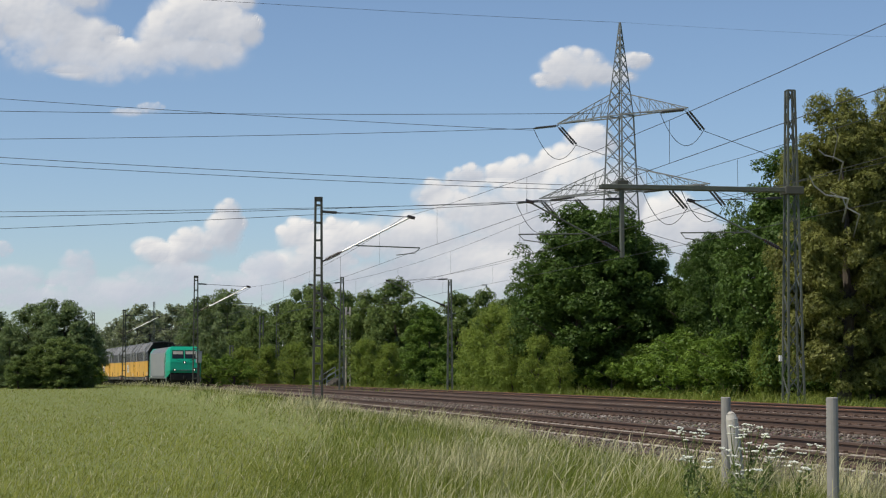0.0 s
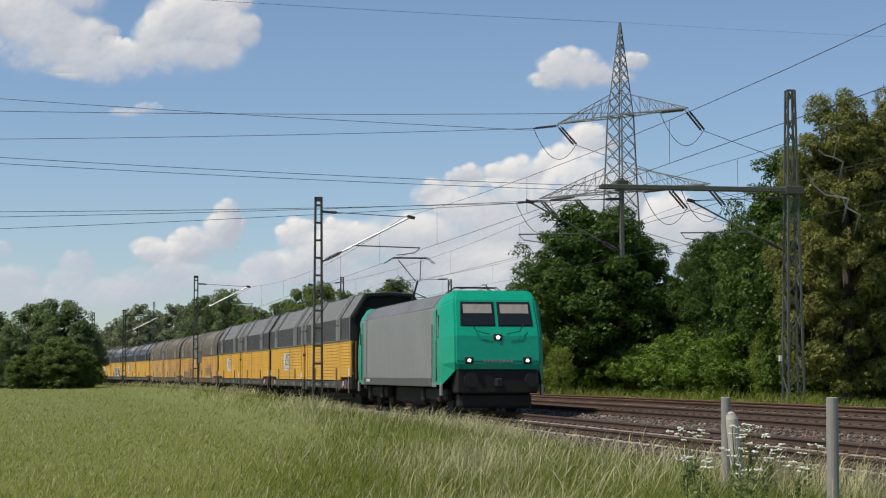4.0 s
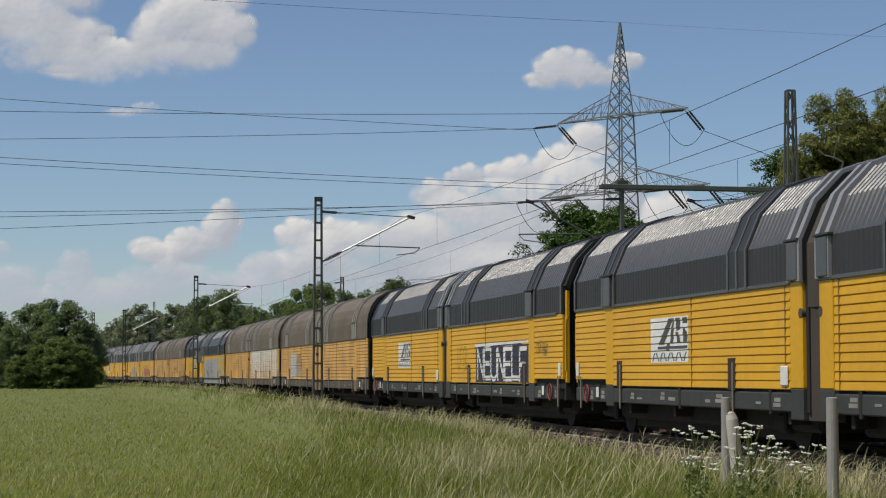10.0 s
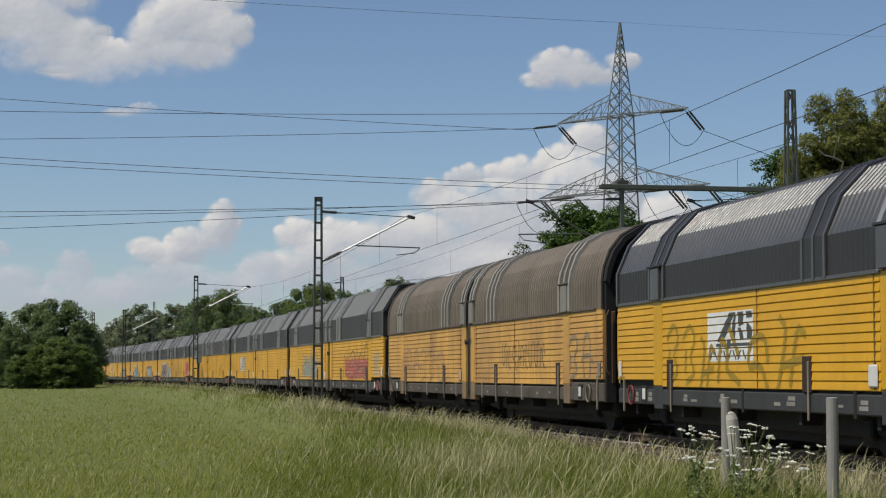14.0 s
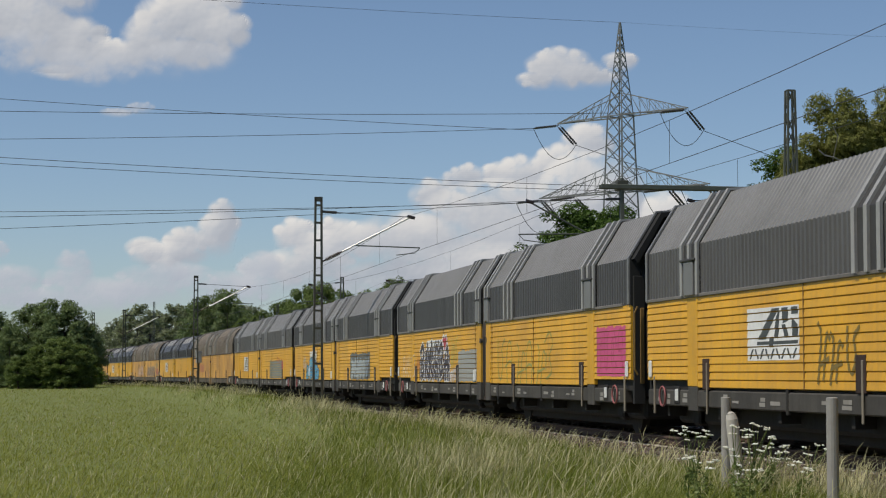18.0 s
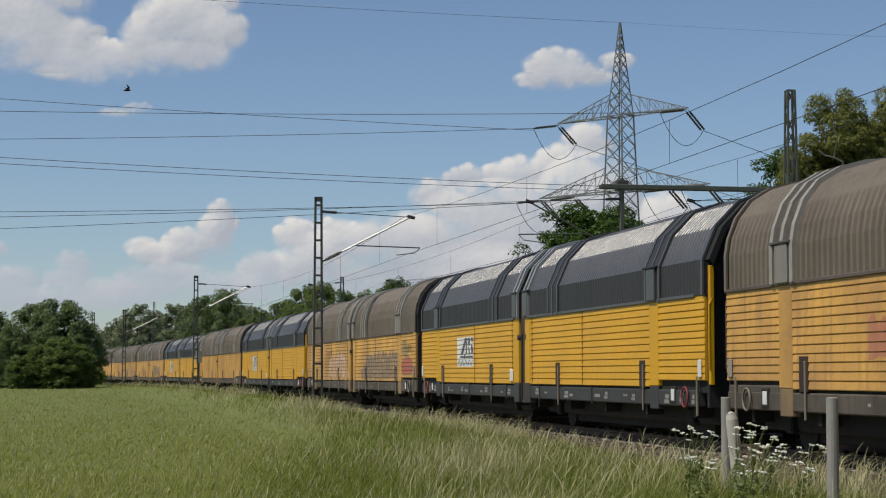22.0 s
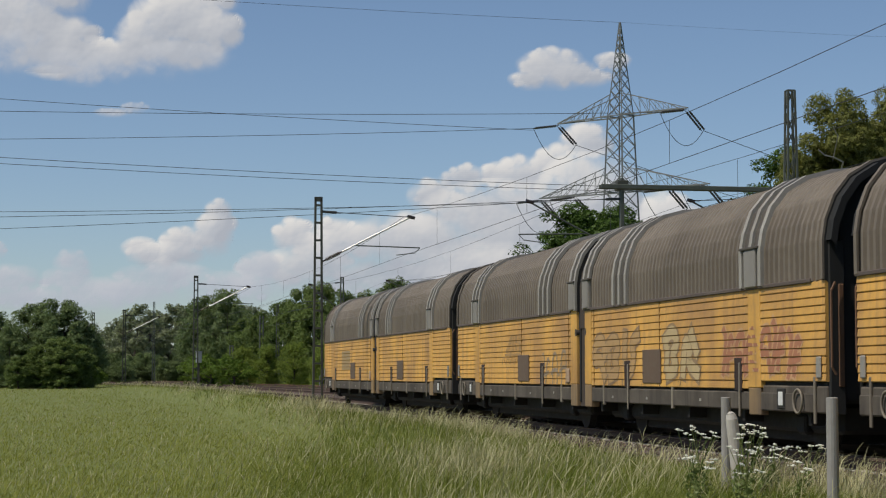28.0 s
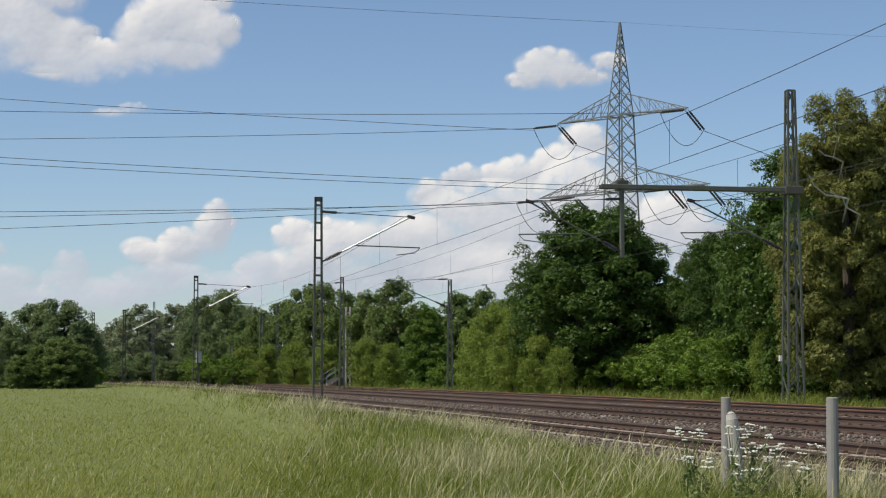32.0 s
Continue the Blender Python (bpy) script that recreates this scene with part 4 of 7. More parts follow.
    add_patch(u[13], 0.85, 3.3, 0.95, 1.85, (0.34, 0.34, 0.31), 30, 0.1)
    add_patch(u[13], 4.5, 9.3, 0.95, 1.7, (0.055, 0.042, 0.05), 31, 0.25)
    add_patch(u[13], 9.0, 9.9, 1.2, 1.9, (0.62, 0.24, 0.03), 37, 0.9)
    add_piece(u[13], 4.5, 9.2, 1.0, 2.14, W, (0.05, 0.04, 0.05), 23, 6, 0.2, 0.055)
    side_face(u[13], "graffiti_outline", [[(5.6, 2.16), (5.42, 2.31), (5.2, 2.24), (4.96, 2.31), (4.8, 2.14), (5.12, 1.72), (5.26, 1.72)]], spray(W), "sprayed heart outline", 0.026)
    side_face(u[13], "graffiti_fill", [[(5.5, 2.14), (5.4, 2.23), (5.2, 2.16), (4.98, 2.23), (4.9, 2.12), (5.18, 1.80)]], spray(R), "sprayed red heart", 0.03)
    add_tag(u[13], 3.3, 4.5, 0.95, 1.28, W, 24, 6, 0.05)
    add_tag(u[13], 9.9, 12.3, 1.08, 1.75, (0.78, 0.62, 0.42), 25, 4, 0.06)
    add_tag(u[13], 3.4, 4.3, 1.4, 2.1, (0.62, 0.50, 0.10), 26, 2, 0.08)
    add_patch(u[14], -8.6, -3.95, 0.98, 1.98, (0.13, 0.13, 0.11), 32, 0.1)
    add_piece(u[14], -8.4, -4.1, 1.0, 1.78, (0.10, 0.12, 0.12), (0.42, 0.46, 0.46), 27, 6, 0.24, 0.04)
    add_bubble_word(u[14])
    add_tag(u[14], 9.2, 10.0, 1.4, 1.95, (0.68, 0.6, 0.55), 28, 2, 0.08)
    add_patch(u[15], -9.5, -4.6, 0.96, 1.9, (0.25, 0.245, 0.185), 33, 0.08)
    add_patch(u[15], -9.95, -9.3, 1.35, 1.95, (0.52, 0.07, 0.07), 34, 0.4)
    add_tag(u[15], -8.9, -7.4, 1.7, 2.0, (0.5, 0.12, 0.08), 29, 2, 0.06)
    add_patch(u[16], 4.4, 7.5, 1.3, 2.0, (0.50, 0.20, 0.10), 35, 0.35)
    add_patch(u[18], -10.2, -2.3, 0.95, 1.75, (0.30, 0.185, 0.10), 36, 0.6)
    add_piece(u[18], -10.2, -3.2, 1.0, 1.95, (0.55, 0.45, 0.30), (0.27, 0.18, 0.11), 30, 8, 0.22, 0.035)
    add_bubbles(u[18], -12.4, -11.0, 1.1, 1.8, (0.30, 0.22, 0.14), (0.50, 0.13, 0.08), 45, 1)
    add_bubbles(u[18], -11.6, -10.9, 1.75, 2.15, (0.18, 0.16, 0.08), (0.36, 0.28, 0.13), 46, 1)
    add_tag(u[18], -12.6, -11.6, 1.85, 2.1, (0.16, 0.15, 0.06), 31, 5, 0.03)
    add_piece(u[18], 1.2, 6.2, 0.98, 1.95, (0.42, 0.24, 0.15), (0.66, 0.44, 0.30), 32, 4, 0.28, 0.05)
    add_piece(u[22], -9.8, -4.0, 0.98, 1.85, (0.24, 0.16, 0.10), (0.34, 0.23, 0.13), 33, 6, 0.22, 0.05)
    add_tag(u[22], 3.0, 8.0, 1.0, 1.8, (0.36, 0.2, 0.12), 34, 5, 0.09)
    add_piece(u[23], -4.4, -0.8, 0.98, 1.95, (0.28, 0.17, 0.08), (0.46, 0.28, 0.11), 35, 3, 0.24, 0.05)
    add_piece(u[23], -7.9, -5.7, 0.98, 1.95, (0.30, 0.19, 0.09), (0.54, 0.40, 0.20), 36, 2, 0.24, 0.05)
    add_piece(u[23], -12.3, -8.8, 1.12, 1.9, (0.58, 0.34, 0.17), (0.42, 0.17, 0.08), 37, 6, 0.13, 0.035)
    add_tag(u[23], 1.0, 3.4, 1.0, 1.7, (0.30, 0.22, 0.14), 38, 3, 0.08)
    add_patch(u[24], 5.95, 8.05, 1.33, 2.06, (0.36, 0.24, 0.1), 38, 0.04)
    # two sun-bleached units have paler hood sides
    for k in (12, 15):
        for ob in made[k].children:
            if ob.name.startswith("hood"):
                ob.material_slots[1].link = "OBJECT"
                ob.material_slots[1].material = GREY_BLEACHED
    # brown repair plates
    for k, y in ((2, 4.78), (23, 5.2), (24, 5.15), (24, -5.1), (23, -5.0)):
        boxed("repair_plate", spray((0.15, 0.095, 0.06)), made[k], -1.47, -1.492, y - 0.55, y + 0.55, 1.0, 1.6, 0.006, "brown repair plate")
    return made


wagons = build_train()

HEADLIGHT = mat("lit_headlamp", (0.9, 0.9, 0.85), 0.2)
HEADLIGHT.node_tree.nodes["Principled BSDF"].inputs["Emission Color"].default_value = (1, 0.93, 0.75, 1)
HEADLIGHT.node_tree.nodes["Principled BSDF"].inputs["Emission Strength"].default_value = 1.6


def build_loco():
    """An electric locomotive with angular turquoise cabs and a grey body. Local -Y leads."""
    loco = thing("electric_locomotive", Matrix.Identity(4), "electric locomotive with grey sides and turquoise cabs, headlamps lit", "locomotive")
    prof = [(1.49, 0.80), (1.49, 3.05), (1.2, 3.45), (0.0, 3.52)]
    pr = full_profile(prof)
    vs, fs = [], []
    n = len(pr)
    for y in (-7.2, 7.2):
        vs += [(x, y, z) for x, z in pr]
    fs = [(j, j + 1, n + j + 1, n + j) for j in range(n - 1)] + [(0, n, 2 * n - 1, n - 1)]
    put("body", mesh_from("body", vs, fs, LOCO_GREY), loco)
    for e in (-1, 1):
        A = [(1.2, 8.62, 1.30), (1.24, 8.7, 1.5), (1.23, 8.63, 2.25), (1.17, 8.2, 3.28), (1.1, 7.98, 3.56)]
        B = [(1.47, 7.95, 0.86), (1.495, 7.95, 1.45), (1.495, 7.85, 2.2), (1.46, 7.6, 3.12), (1.2, 7.5, 3.52)]
        C = [(1.497, 6.72, 0.86), (1.497, 6.72, 1.45), (1.497, 6.72, 2.2), (1.497, 6.75, 3.06), (1.2, 6.85, 3.48)]
        bm = bmesh.new()
        R = [[[bm.verts.new((s * x, e * y, z)) for x, y, z in col] for col in (A, B, C)] for s in (1, -1)]
        for col in R:
            for i in range(4):
                for j in (0, 1):
                    bm.faces.new((col[j][i], col[j + 1][i], col[j + 1][i + 1], col[j][i + 1]))
        for i in range(4):
            bm.faces.new((R[0][0][i], R[0][0][i + 1], R[1][0][i + 1], R[1][0][i]))
        for j in (0, 1):
            bm.faces.new((R[0][j][4], R[0][j + 1][4], R[1][j + 1][4], R[1][j][4]))
        bmesh.ops.recalc_face_normals(bm, faces=bm.faces)
        bmesh.ops.bevel(bm, geom=[ed for ed in bm.edges if ed.calc_face_angle(0) > 0.35], offset=0.05, segments=2, affect="EDGES")
        cab = part("cab", bm, LOCO_GREEN, loco)
        # windscreen: two panes in a dark surround on the sloping face
        up = Vector((0, e * (8.55 - 8.98), 3.28 - 2.25)).normalized()
        out = Vector((0, e * 1.03, 0.43)).normalized()
        base = Vector((0, e * 8.63, 2.25))
        for x0, x1, name, material, o in ((-1.08, -0.045, "window_surround", LOCO_BLACK, 0.012), (0.045, 1.08, "window_surround", LOCO_BLACK, 0.012), (-1.05, -0.08, "windscreen", GLASS, 0.03), (0.08, 1.05, "windscreen", GLASS, 0.03)):
            t0, t1 = (0.29, 1.05) if o < 0.02 else (0.32, 1.02)
            bm = bmesh.new()
            q = [bm.verts.new(Vector((x, 0, 0)) * (1 - 0.09 * t / 1.4) + base + up * t + out * h) for h in (o - 0.02, o) for x, t in ((x0, t0), (x1, t0), (x1, t1), (x0, t1))]
            bm.faces.new(q[4:])
            for i in range(4):
                bm.faces.new((q[i], q[(i + 1) % 4], q[4 + (i + 1) % 4], q[4 + i]))
            part(name, bm, material, cab)
        bm = bmesh.new()
        for x0, x1 in ((-0.95, -0.12), (0.12, 0.95)):
            q = [bm.verts.new(Vector((x, 0, 0)) + base + up * t + out * 0.034) for x, t in ((x0, 0.68), (x1, 0.68), (x1, 0.96), (x0, 0.96))]
            bm.faces.new(q)
        part("sun_blind", bm, STRIP_PALE, cab, "grey blind behind the windscreen")
        for x, z, r, y in ((-0.84, 1.55, 0.05, 8.71), (0.84, 1.55, 0.05, 8.71), (0.0, 2.2, 0.055, 8.65)):
            bm = bmesh.new()
            box(bm, x - 0.13, x + 0.13, *sorted((e * (y - 0.05), e * (y + 0.012))), z - 0.1, z + 0.1, 0.03)
            part("lamp_housing", bm, LOCO_BLACK, cab, "dark lamp housing")
            bm = bmesh.new()
            bar(bm, (x, e * (y - 0.03), z), (x, e * (y + 0.035), z), r, 16)
            part("headlamp", bm, HEADLIGHT if e < 0 else GLASS, cab, "round headlamp")
        for x in (-0.5, 0.5):
            q = base + out * 0.06
            rod_part("wiper", [((x * 0.5, q.y, q.z + 0.02), (x * 1.25, q.y, q.z + 0.1)), ((x * 1.25, q.y, q.z + 0.1), (x * 1.5, q.y - e * 0.06, q.z + 0.3))], 0.014, LOCO_BLACK, cab)
        for x in (-1, 1):
            boxed("cab_door", LOCO_GREEN, cab, x * 1.48, x * 1.512, e * 6.82, e * 7.2, 0.98, 3.0, 0.012)
            boxed("door_gap", LOCO_BLACK, cab, x * 1.48, x * 1.502, e * 7.2, e * 7.235, 0.98, 3.0)
            boxed("cab_step", GALV, cab, x * 1.44, x * 1.51, e * 7.75, e * 7.9, 0.55, 0.9, 0.01, "pale step below the cab")
        bm = bmesh.new()
        for j in range(8):
            box(bm, -0.42 + j * 0.11, -0.35 + j * 0.11, *sorted((e * 8.68, e * 8.706)), 1.5, 1.57)
        part("number_bar", bm, LOCO_GREY, cab)
        for x in (-1, 1):
            bm = bmesh.new()
            box(bm, *sorted((x * 1.48, x * 1.505)), *sorted((e * 7.27, e * 7.52)), 2.2, 2.85, 0.02)
            part("cab_window", bm, GLASS, cab)
            rod_part("door_rail", [((x * 1.54, e * 7.26, 0.95), (x * 1.54, e * 7.26, 2.1))], 0.014, GALV, cab)
            rod_part("door_rail", [((x * 1.54, e * 6.77, 0.95), (x * 1.54, e * 6.77, 2.6))], 0.016, LOCO_BLACK, cab)
        # apron, buffers, coupling
        bm = bmesh.new()
        box(bm, -1.18, 1.18, *sorted((e * 7.9, e * 8.62)), 0.62, 1.3, 0.05)
        part("apron", bm, LOCO_BLACK, loco)
        bm = bmesh.new()
        box(bm, -1.05, 1.05, *sorted((e * 7.8, e * 8.4)), 0.2, 0.64, 0.08)
        part("rail_guard", bm, LOCO_BLACK, loco)
        for x in (-0.875, 0.875):
            bm = bmesh.new()
            bar(bm, (x, e * 8.55, 1.0), (x, e * 9.1, 1.0), 0.1, 12)
            bar(bm, (x, e * 9.08, 1.0), (x, e * 9.14, 1.0), 0.2, 16)
            part("buffer", bm, LOCO_BLACK, loco)
        bm = bmesh.new()
        box(bm, -0.1, 0.1, *sorted((e * 8.55, e * 8.9)), 0.8, 1.05, 0.03)
        part("coupling_hook", bm, LOCO_BLACK, loco)
        # bogie
        bm = bmesh.new()
        c = e * 5.2
        for x in (-1, 1):
            box(bm, *sorted((x * 1.0, x * 1.22)), c - 2.1, c + 2.1, 0.4, 0.75, 0.05)
            for y in (-1.3, 1.3):
                bar(bm, (x * 0.8, c + y, 0.55), (x * 0.95, c + y, 0.55), 0.55, 20)
                box(bm, *sorted((x * 1.0, x * 1.3)), c + y - 0.2, c + y + 0.2, 0.35, 0.75, 0.04)
        part("bogie", bm, BLACK_IRON, loco)
        # pantograph, raised on the trailing end
        up_z, kz = (5.3, 4.4) if e > 0 else (3.74, 3.7)
        py = e * 5.3
        knee = (0, py - e * 1.3, kz)
        head = py + e * 0.25
        segs = [((0, py, 3.62), knee, 0.035), ((0, py + e * 0.3, 3.62), (0, knee[1] + e * 0.1, kz - 0.05), 0.014)]
        segs += [((x * 0.2, knee[1], kz), (x, head, up_z - 0.1), 0.018) for x in (-0.4, 0.4)]
        segs += [((-0.62, head + d, up_z), (0.62, head + d, up_z), 0.02) for d in (-0.16, 0.16)] + [((s * 0.62, head + d, up_z), (s * 0.9, head + d, up_z - 0.2), 0.011) for s in (-1, 1) for d in (-0.16, 0.16)]
        segs += [((x, head - 0.16, up_z - 0.03), (x, head + 0.16, up_z - 0.03), 0.012) for x in (-0.4, 0.4)]
        segs += [((-0.6, py + d, 3.62), (0.6, py + d, 3.62), 0.03) for d in (-0.5, 0.5)] + [((x, py + d, 3.48), (x, py + d, 3.62), 0.05) for x in (-0.55, 0.55) for d in (-0.5, 0.5)]
        rod_part("pantograph", segs, 0.03, BLACK_IRON, loco, "", 6)
    bm = bmesh.new()
    for y0, y1 in ((-6.6, -3.2), (-3.1, 0.0), (0.1, 3.1), (3.2, 6.6)):
        box(bm, -1.0, 1.0, y0, y1, 3.47, 3.54, 0.02)
    part("roof_panel", bm, GREY_ROOF, loco)
    for s in (-1, 1):
        bm = bmesh.new()
        for y0, y1 in ((-6.6, -2.3), (-2.2, 2.2), (2.3, 6.6)):
            vs = [bm.verts.new((s * x, y, z)) for y, x, z in ((y0, 1.478, 3.09), (y1, 1.478, 3.09), (y1, 1.225, 3.44), (y0, 1.225, 3.44))]
            bm.faces.new(vs)
        part("roof_grille", bm, GREY_ROOF, loco, "dark grey sloping roof grille")
        bm = bmesh.new()
        box(bm, *sorted((s * 1.47, s * 1.5)), -6.5, 6.5, 0.80, 1.05, 0.01)
        part("skirt", bm, DARK_ROOF, loco)
    bm = bmesh.new()
    for j in range(6):
        box(bm, -1.512, -1.502, 5.1 + j * 0.14, 5.2 + j * 0.14, 0.9, 1.0)
    part("number_bars", bm, WHITE_PAINT, loco)
    bm = bmesh.new()
    box(bm, -1.0, 1.0, -2.6, 2.6, 0.25, 0.8, 0.08)
    part("transformer_tank", bm, BLACK_IRON, loco)
    return loco


loco = build_loco()

# ---- masts and overhead line ----


def ladder_mast(h, w0, w1, depth=0.12, step=0.62, z0=-0.5):
    """Two channel legs joined by battens."""
    bm = bmesh.new()
    for s in (-1, 1):
        a, b = s * w0 / 2, s * w1 / 2
        vs = []
        for z, x in ((z0, a), (h, b)):
            for dx, dy in ((-0.035, -depth / 2), (0.035, -depth / 2), (0.035, depth / 2), (-0.035, depth / 2)):
                vs.append(bm.verts.new((x + dx, dy, z)))
        for i in range(4):
            bm.faces.new((vs[i], vs[(i + 1) % 4], vs[4 + (i + 1) % 4], vs[4 + i]))
        bm.faces.new(vs[4:])
        bm.faces.new(vs[:4][::-1])
    z = 0.3
    while z < h:
        w = w0 + (w1 - w0) * (z - z0) / (h - z0)
        box(bm, -w / 2, w / 2, -depth / 2 - 0.01, depth / 2 + 0.01, z - 0.035, z + 0.035)
        z += step
    box(bm, -w1 / 2 - 0.03, w1 / 2 + 0.03, -depth / 2, depth / 2, h - 0.14, h + 0.02)
    return bm


def lattice_mast(h, w0, w1, z0=-0.4, bays=14):
    """Four angle legs with zigzag bracing on each face."""
    segs = []
    q = lambda i, z: ((1, 1), (-1, 1), (-1, -1), (1, -1))[i % 4]
    at = lambda i, z: Vector((q(i, z)[0] * (w0 + (w1 - w0) * (z - z0) / (h - z0)) / 2, q(i, z)[1] * (w0 + (w1 - w0) * (z - z0) / (h - z0)) / 2, z))
    for i in range(4):
        segs.append((at(i, z0), at(i, h), 0.055))
    for b in range(bays):
        za, zb = z0 + (h - z0) * b / bays, z0 + (h - z0) * (b + 1) / bays
        for i in range(4):
            segs.append((at(i + b % 2, za), at(i + 1 - b % 2, zb), 0.022))
            if b == bays - 1:
                segs.append((at(i, zb), at(i + 1, zb), 0.04))
    return segs


CONTACT_Z, CARRIER_Z = 5.38, 6.85


def cantilever(parent, x0, x1, zb, tube=ALU, r=0.036):
    """A support arm from the mast at x0 to the wires at x1, in the mast's own space."""
    d = 1 if x1 > x0 else -1
    lo, hi = CONTACT_Z + zb - 0.25, CARRIER_Z + zb
    p0, p1 = Vector((x0, 0, lo)), Vector((x1, 0, hi - 0.1))
    k = p0.lerp(p1, 0.22)
    arm = rod_part("cantilever_tube", [(k, p1)], r, tube, parent, "silver cantilever tube", 8)
    ins = [(p0.lerp(k, 0.2 + i * 0.1), p0.lerp(k, 0.25 + i * 0.1), 0.07) for i in range(7)] + [(p0, k, 0.03)]
    rod_part("insulator", ins, 0.05, INSULATOR, parent, "brown ribbed insulator", 8)
    q0, q1 = Vector((x0, 0, hi + 0.05)), p1
    rod_part("stay", [(q0.lerp(q1, 0.16), q1, 0.014), (q0, q0.lerp(q1, 0.16), 0.045)], 0.014, WIRE, parent, "", 6)
    m = k.lerp(p1, 0.18)
    e = Vector((x1 + d * 0.35, 0, CONTACT_Z + zb + 0.28))
    rod_part("steady_arm", [(m, e, 0.022), (e, e + Vector((-d * 0.15, 0, -0.16)), 0.012), (e + Vector((-d * 0.15, 0, -0.18)), Vector((x1 - d * 0.5, 0, CONTACT_Z + zb + 0.01)), 0.016)], 0.02, MAST_GREY, parent, "", 6)
    rod_part("top_clamp", [(p1 + Vector((-0.1, 0, 0.03)), p1 + Vector((0.16, 0, -0.03)), 0.06)], 0.05, INSULATOR, parent, "", 6)


def near_mast(s, h=7.4):
    e = thing("catenary_mast", line_pose(s, -3.3, 0), "dark steel ladder mast with silver cantilever beside the track", "catenary mast", "catenary masts")
    part("mast_post", ladder_mast(h, 0.32, 0.21), MAST_GREEN, e)
    cantilever(e, 0.15, 3.3, 0.0)
    return e


def mid_mast(s, off, h, reach, zb, sheen=MAST_GREY):
    e = thing("catenary_mast", line_pose(s, off, 0.1), "grey lattice catenary mast with cantilever behind the tracks", "catenary mast", "catenary masts")
    segs = [(a, b, r * 0.68) for a, b, r in lattice_mast(h, 0.33, 0.17, -0.3, 12)]
    rod_part("mast_post", segs, 0.03, sheen, e)
    if reach:
        cantilever(e, -0.15, -reach, zb, MAST_GREY, 0.03)
    return e


for _s in (68.5, 123.5, 189.0, 255.0, 8.5):
    near_mast(_s)
for s, off, h, reach, zb in ((123.0, 6.0, 7.3, 2.1, 0.05), (119.0, 12.2, 7.0, 4.0, 0.15), (245.0, 6.0, 10.2, 2.1, 0.05), (191.0, 12.0, 8.1, 0, 0), (330.0, 6.0, 9.0, 2.1, 0)):
    mid_mast(s, off, h, reach, zb)


def concrete_mast(s, off, h, material=MAST_GREY):
    e = thing("concrete_mast", line_pose(s, off, 0.1), "slim weathered concrete pole standing among the bushes", "pole", "concrete poles")
    bm = bmesh.new()
    for x in (-0.17, 0.17):
        box(bm, x - 0.07, x + 0.07, -0.1, 0.1, -0.4, h, 0.02)
    for z in np.arange(0.8, h, 1.1):
        box(bm, -0.2, 0.2, -0.07, 0.07, z, z + 0.18)
    part("pole", bm, material, e)


for s, off, h in ((212.0, 10.5, 4.2), (201.0, 12.0, 7.2), (308.5, 6.0, 10.8)):
    concrete_mast(s, off, h)
concrete_mast(165.0, 14.0, 6.9, CONCRETE)


def boom_mast():
    """Tall lattice mast whose boom reaches over two tracks."""
    e = thing("boom_mast", line_pose(63.0, 12.2, 0.1), "tall grey-green lattice mast with a long boom over two tracks", "catenary mast", "catenary masts")
    segs = lattice_mast(10.75, 0.58, 0.24, -0.4, 16)
    segs = [(p, q, 0.046 if r > 0.05 else 0.024) for p, q, r in segs]
    rod_part("mast_post", segs, 0.05, MAST_GREY, e)
    z = 7.32
    bm = bmesh.new()
    for y in (-0.13, 0.13):
        box(bm, -6.75, 0.3, y - 0.05, y + 0.05, z - 0.075, z + 0.075, 0.015)
    for i in range(9):
        box(bm, -6.6 + i * 0.75, -6.45 + i * 0.75, -0.1, 0.1, z - 0.02, z + 0.06)
    part("boom", bm, MAST_GREY, e)
    bm = bmesh.new()
    box(bm, -6.06, -5.94, -0.1, 0.1, 4.95, z + 0.3, 0.01)
    part("drop_post", bm, MAST_GREY, e)
    bm = bmesh.new()
    box(bm, -6.2, -5.8, -0.16, 0.16, z - 0.12, z + 0.22, 0.02)
    box(bm, -0.3, 0.35, -0.3, 0.3, z - 0.15, z + 0.12, 0.02)
    part("boom_clamp", bm, MAST_GREEN, e)
    cantilever(e, -0.35, -3.6, 0.15, MAST_GREY, 0.03)
    cantilever(e, -6.05, -9.2, 0.02, MAST_GREY, 0.03)
    bm = bmesh.new()
    box(bm, -0.5, -0.42, -0.06, 0.06, 1.5, 1.7)
    part("sign_plate", bm, WHITE_PAINT, e)
    return e


boom_mast()


def span_wire(name, pts, r, label, cat="wire", group="overhead wires"):
    """One round wire through the points, as a single connected tube."""
    vs, fs = [], []
    n = 5
    for k, p in enumerate(pts):
        d = (pts[min(k + 1, len(pts) - 1)] - pts[max(k - 1, 0)]).normalized()
        u = d.cross(Vector((0, 0, 1))).normalized()
        w = d.cross(u)
        for i in range(n):
            an = 2 * math.pi * i / n
            vs.append(p + (u * math.cos(an) + w * math.sin(an)) * r)
        if k:
            b = (k - 1) * n
            fs += [(b + i, b + (i + 1) % n, b + n + (i + 1) % n, b + n + i) for i in range(n)]
    return tagged(put(name, mesh_from(name, vs, fs, WIRE)), label, cat, group)


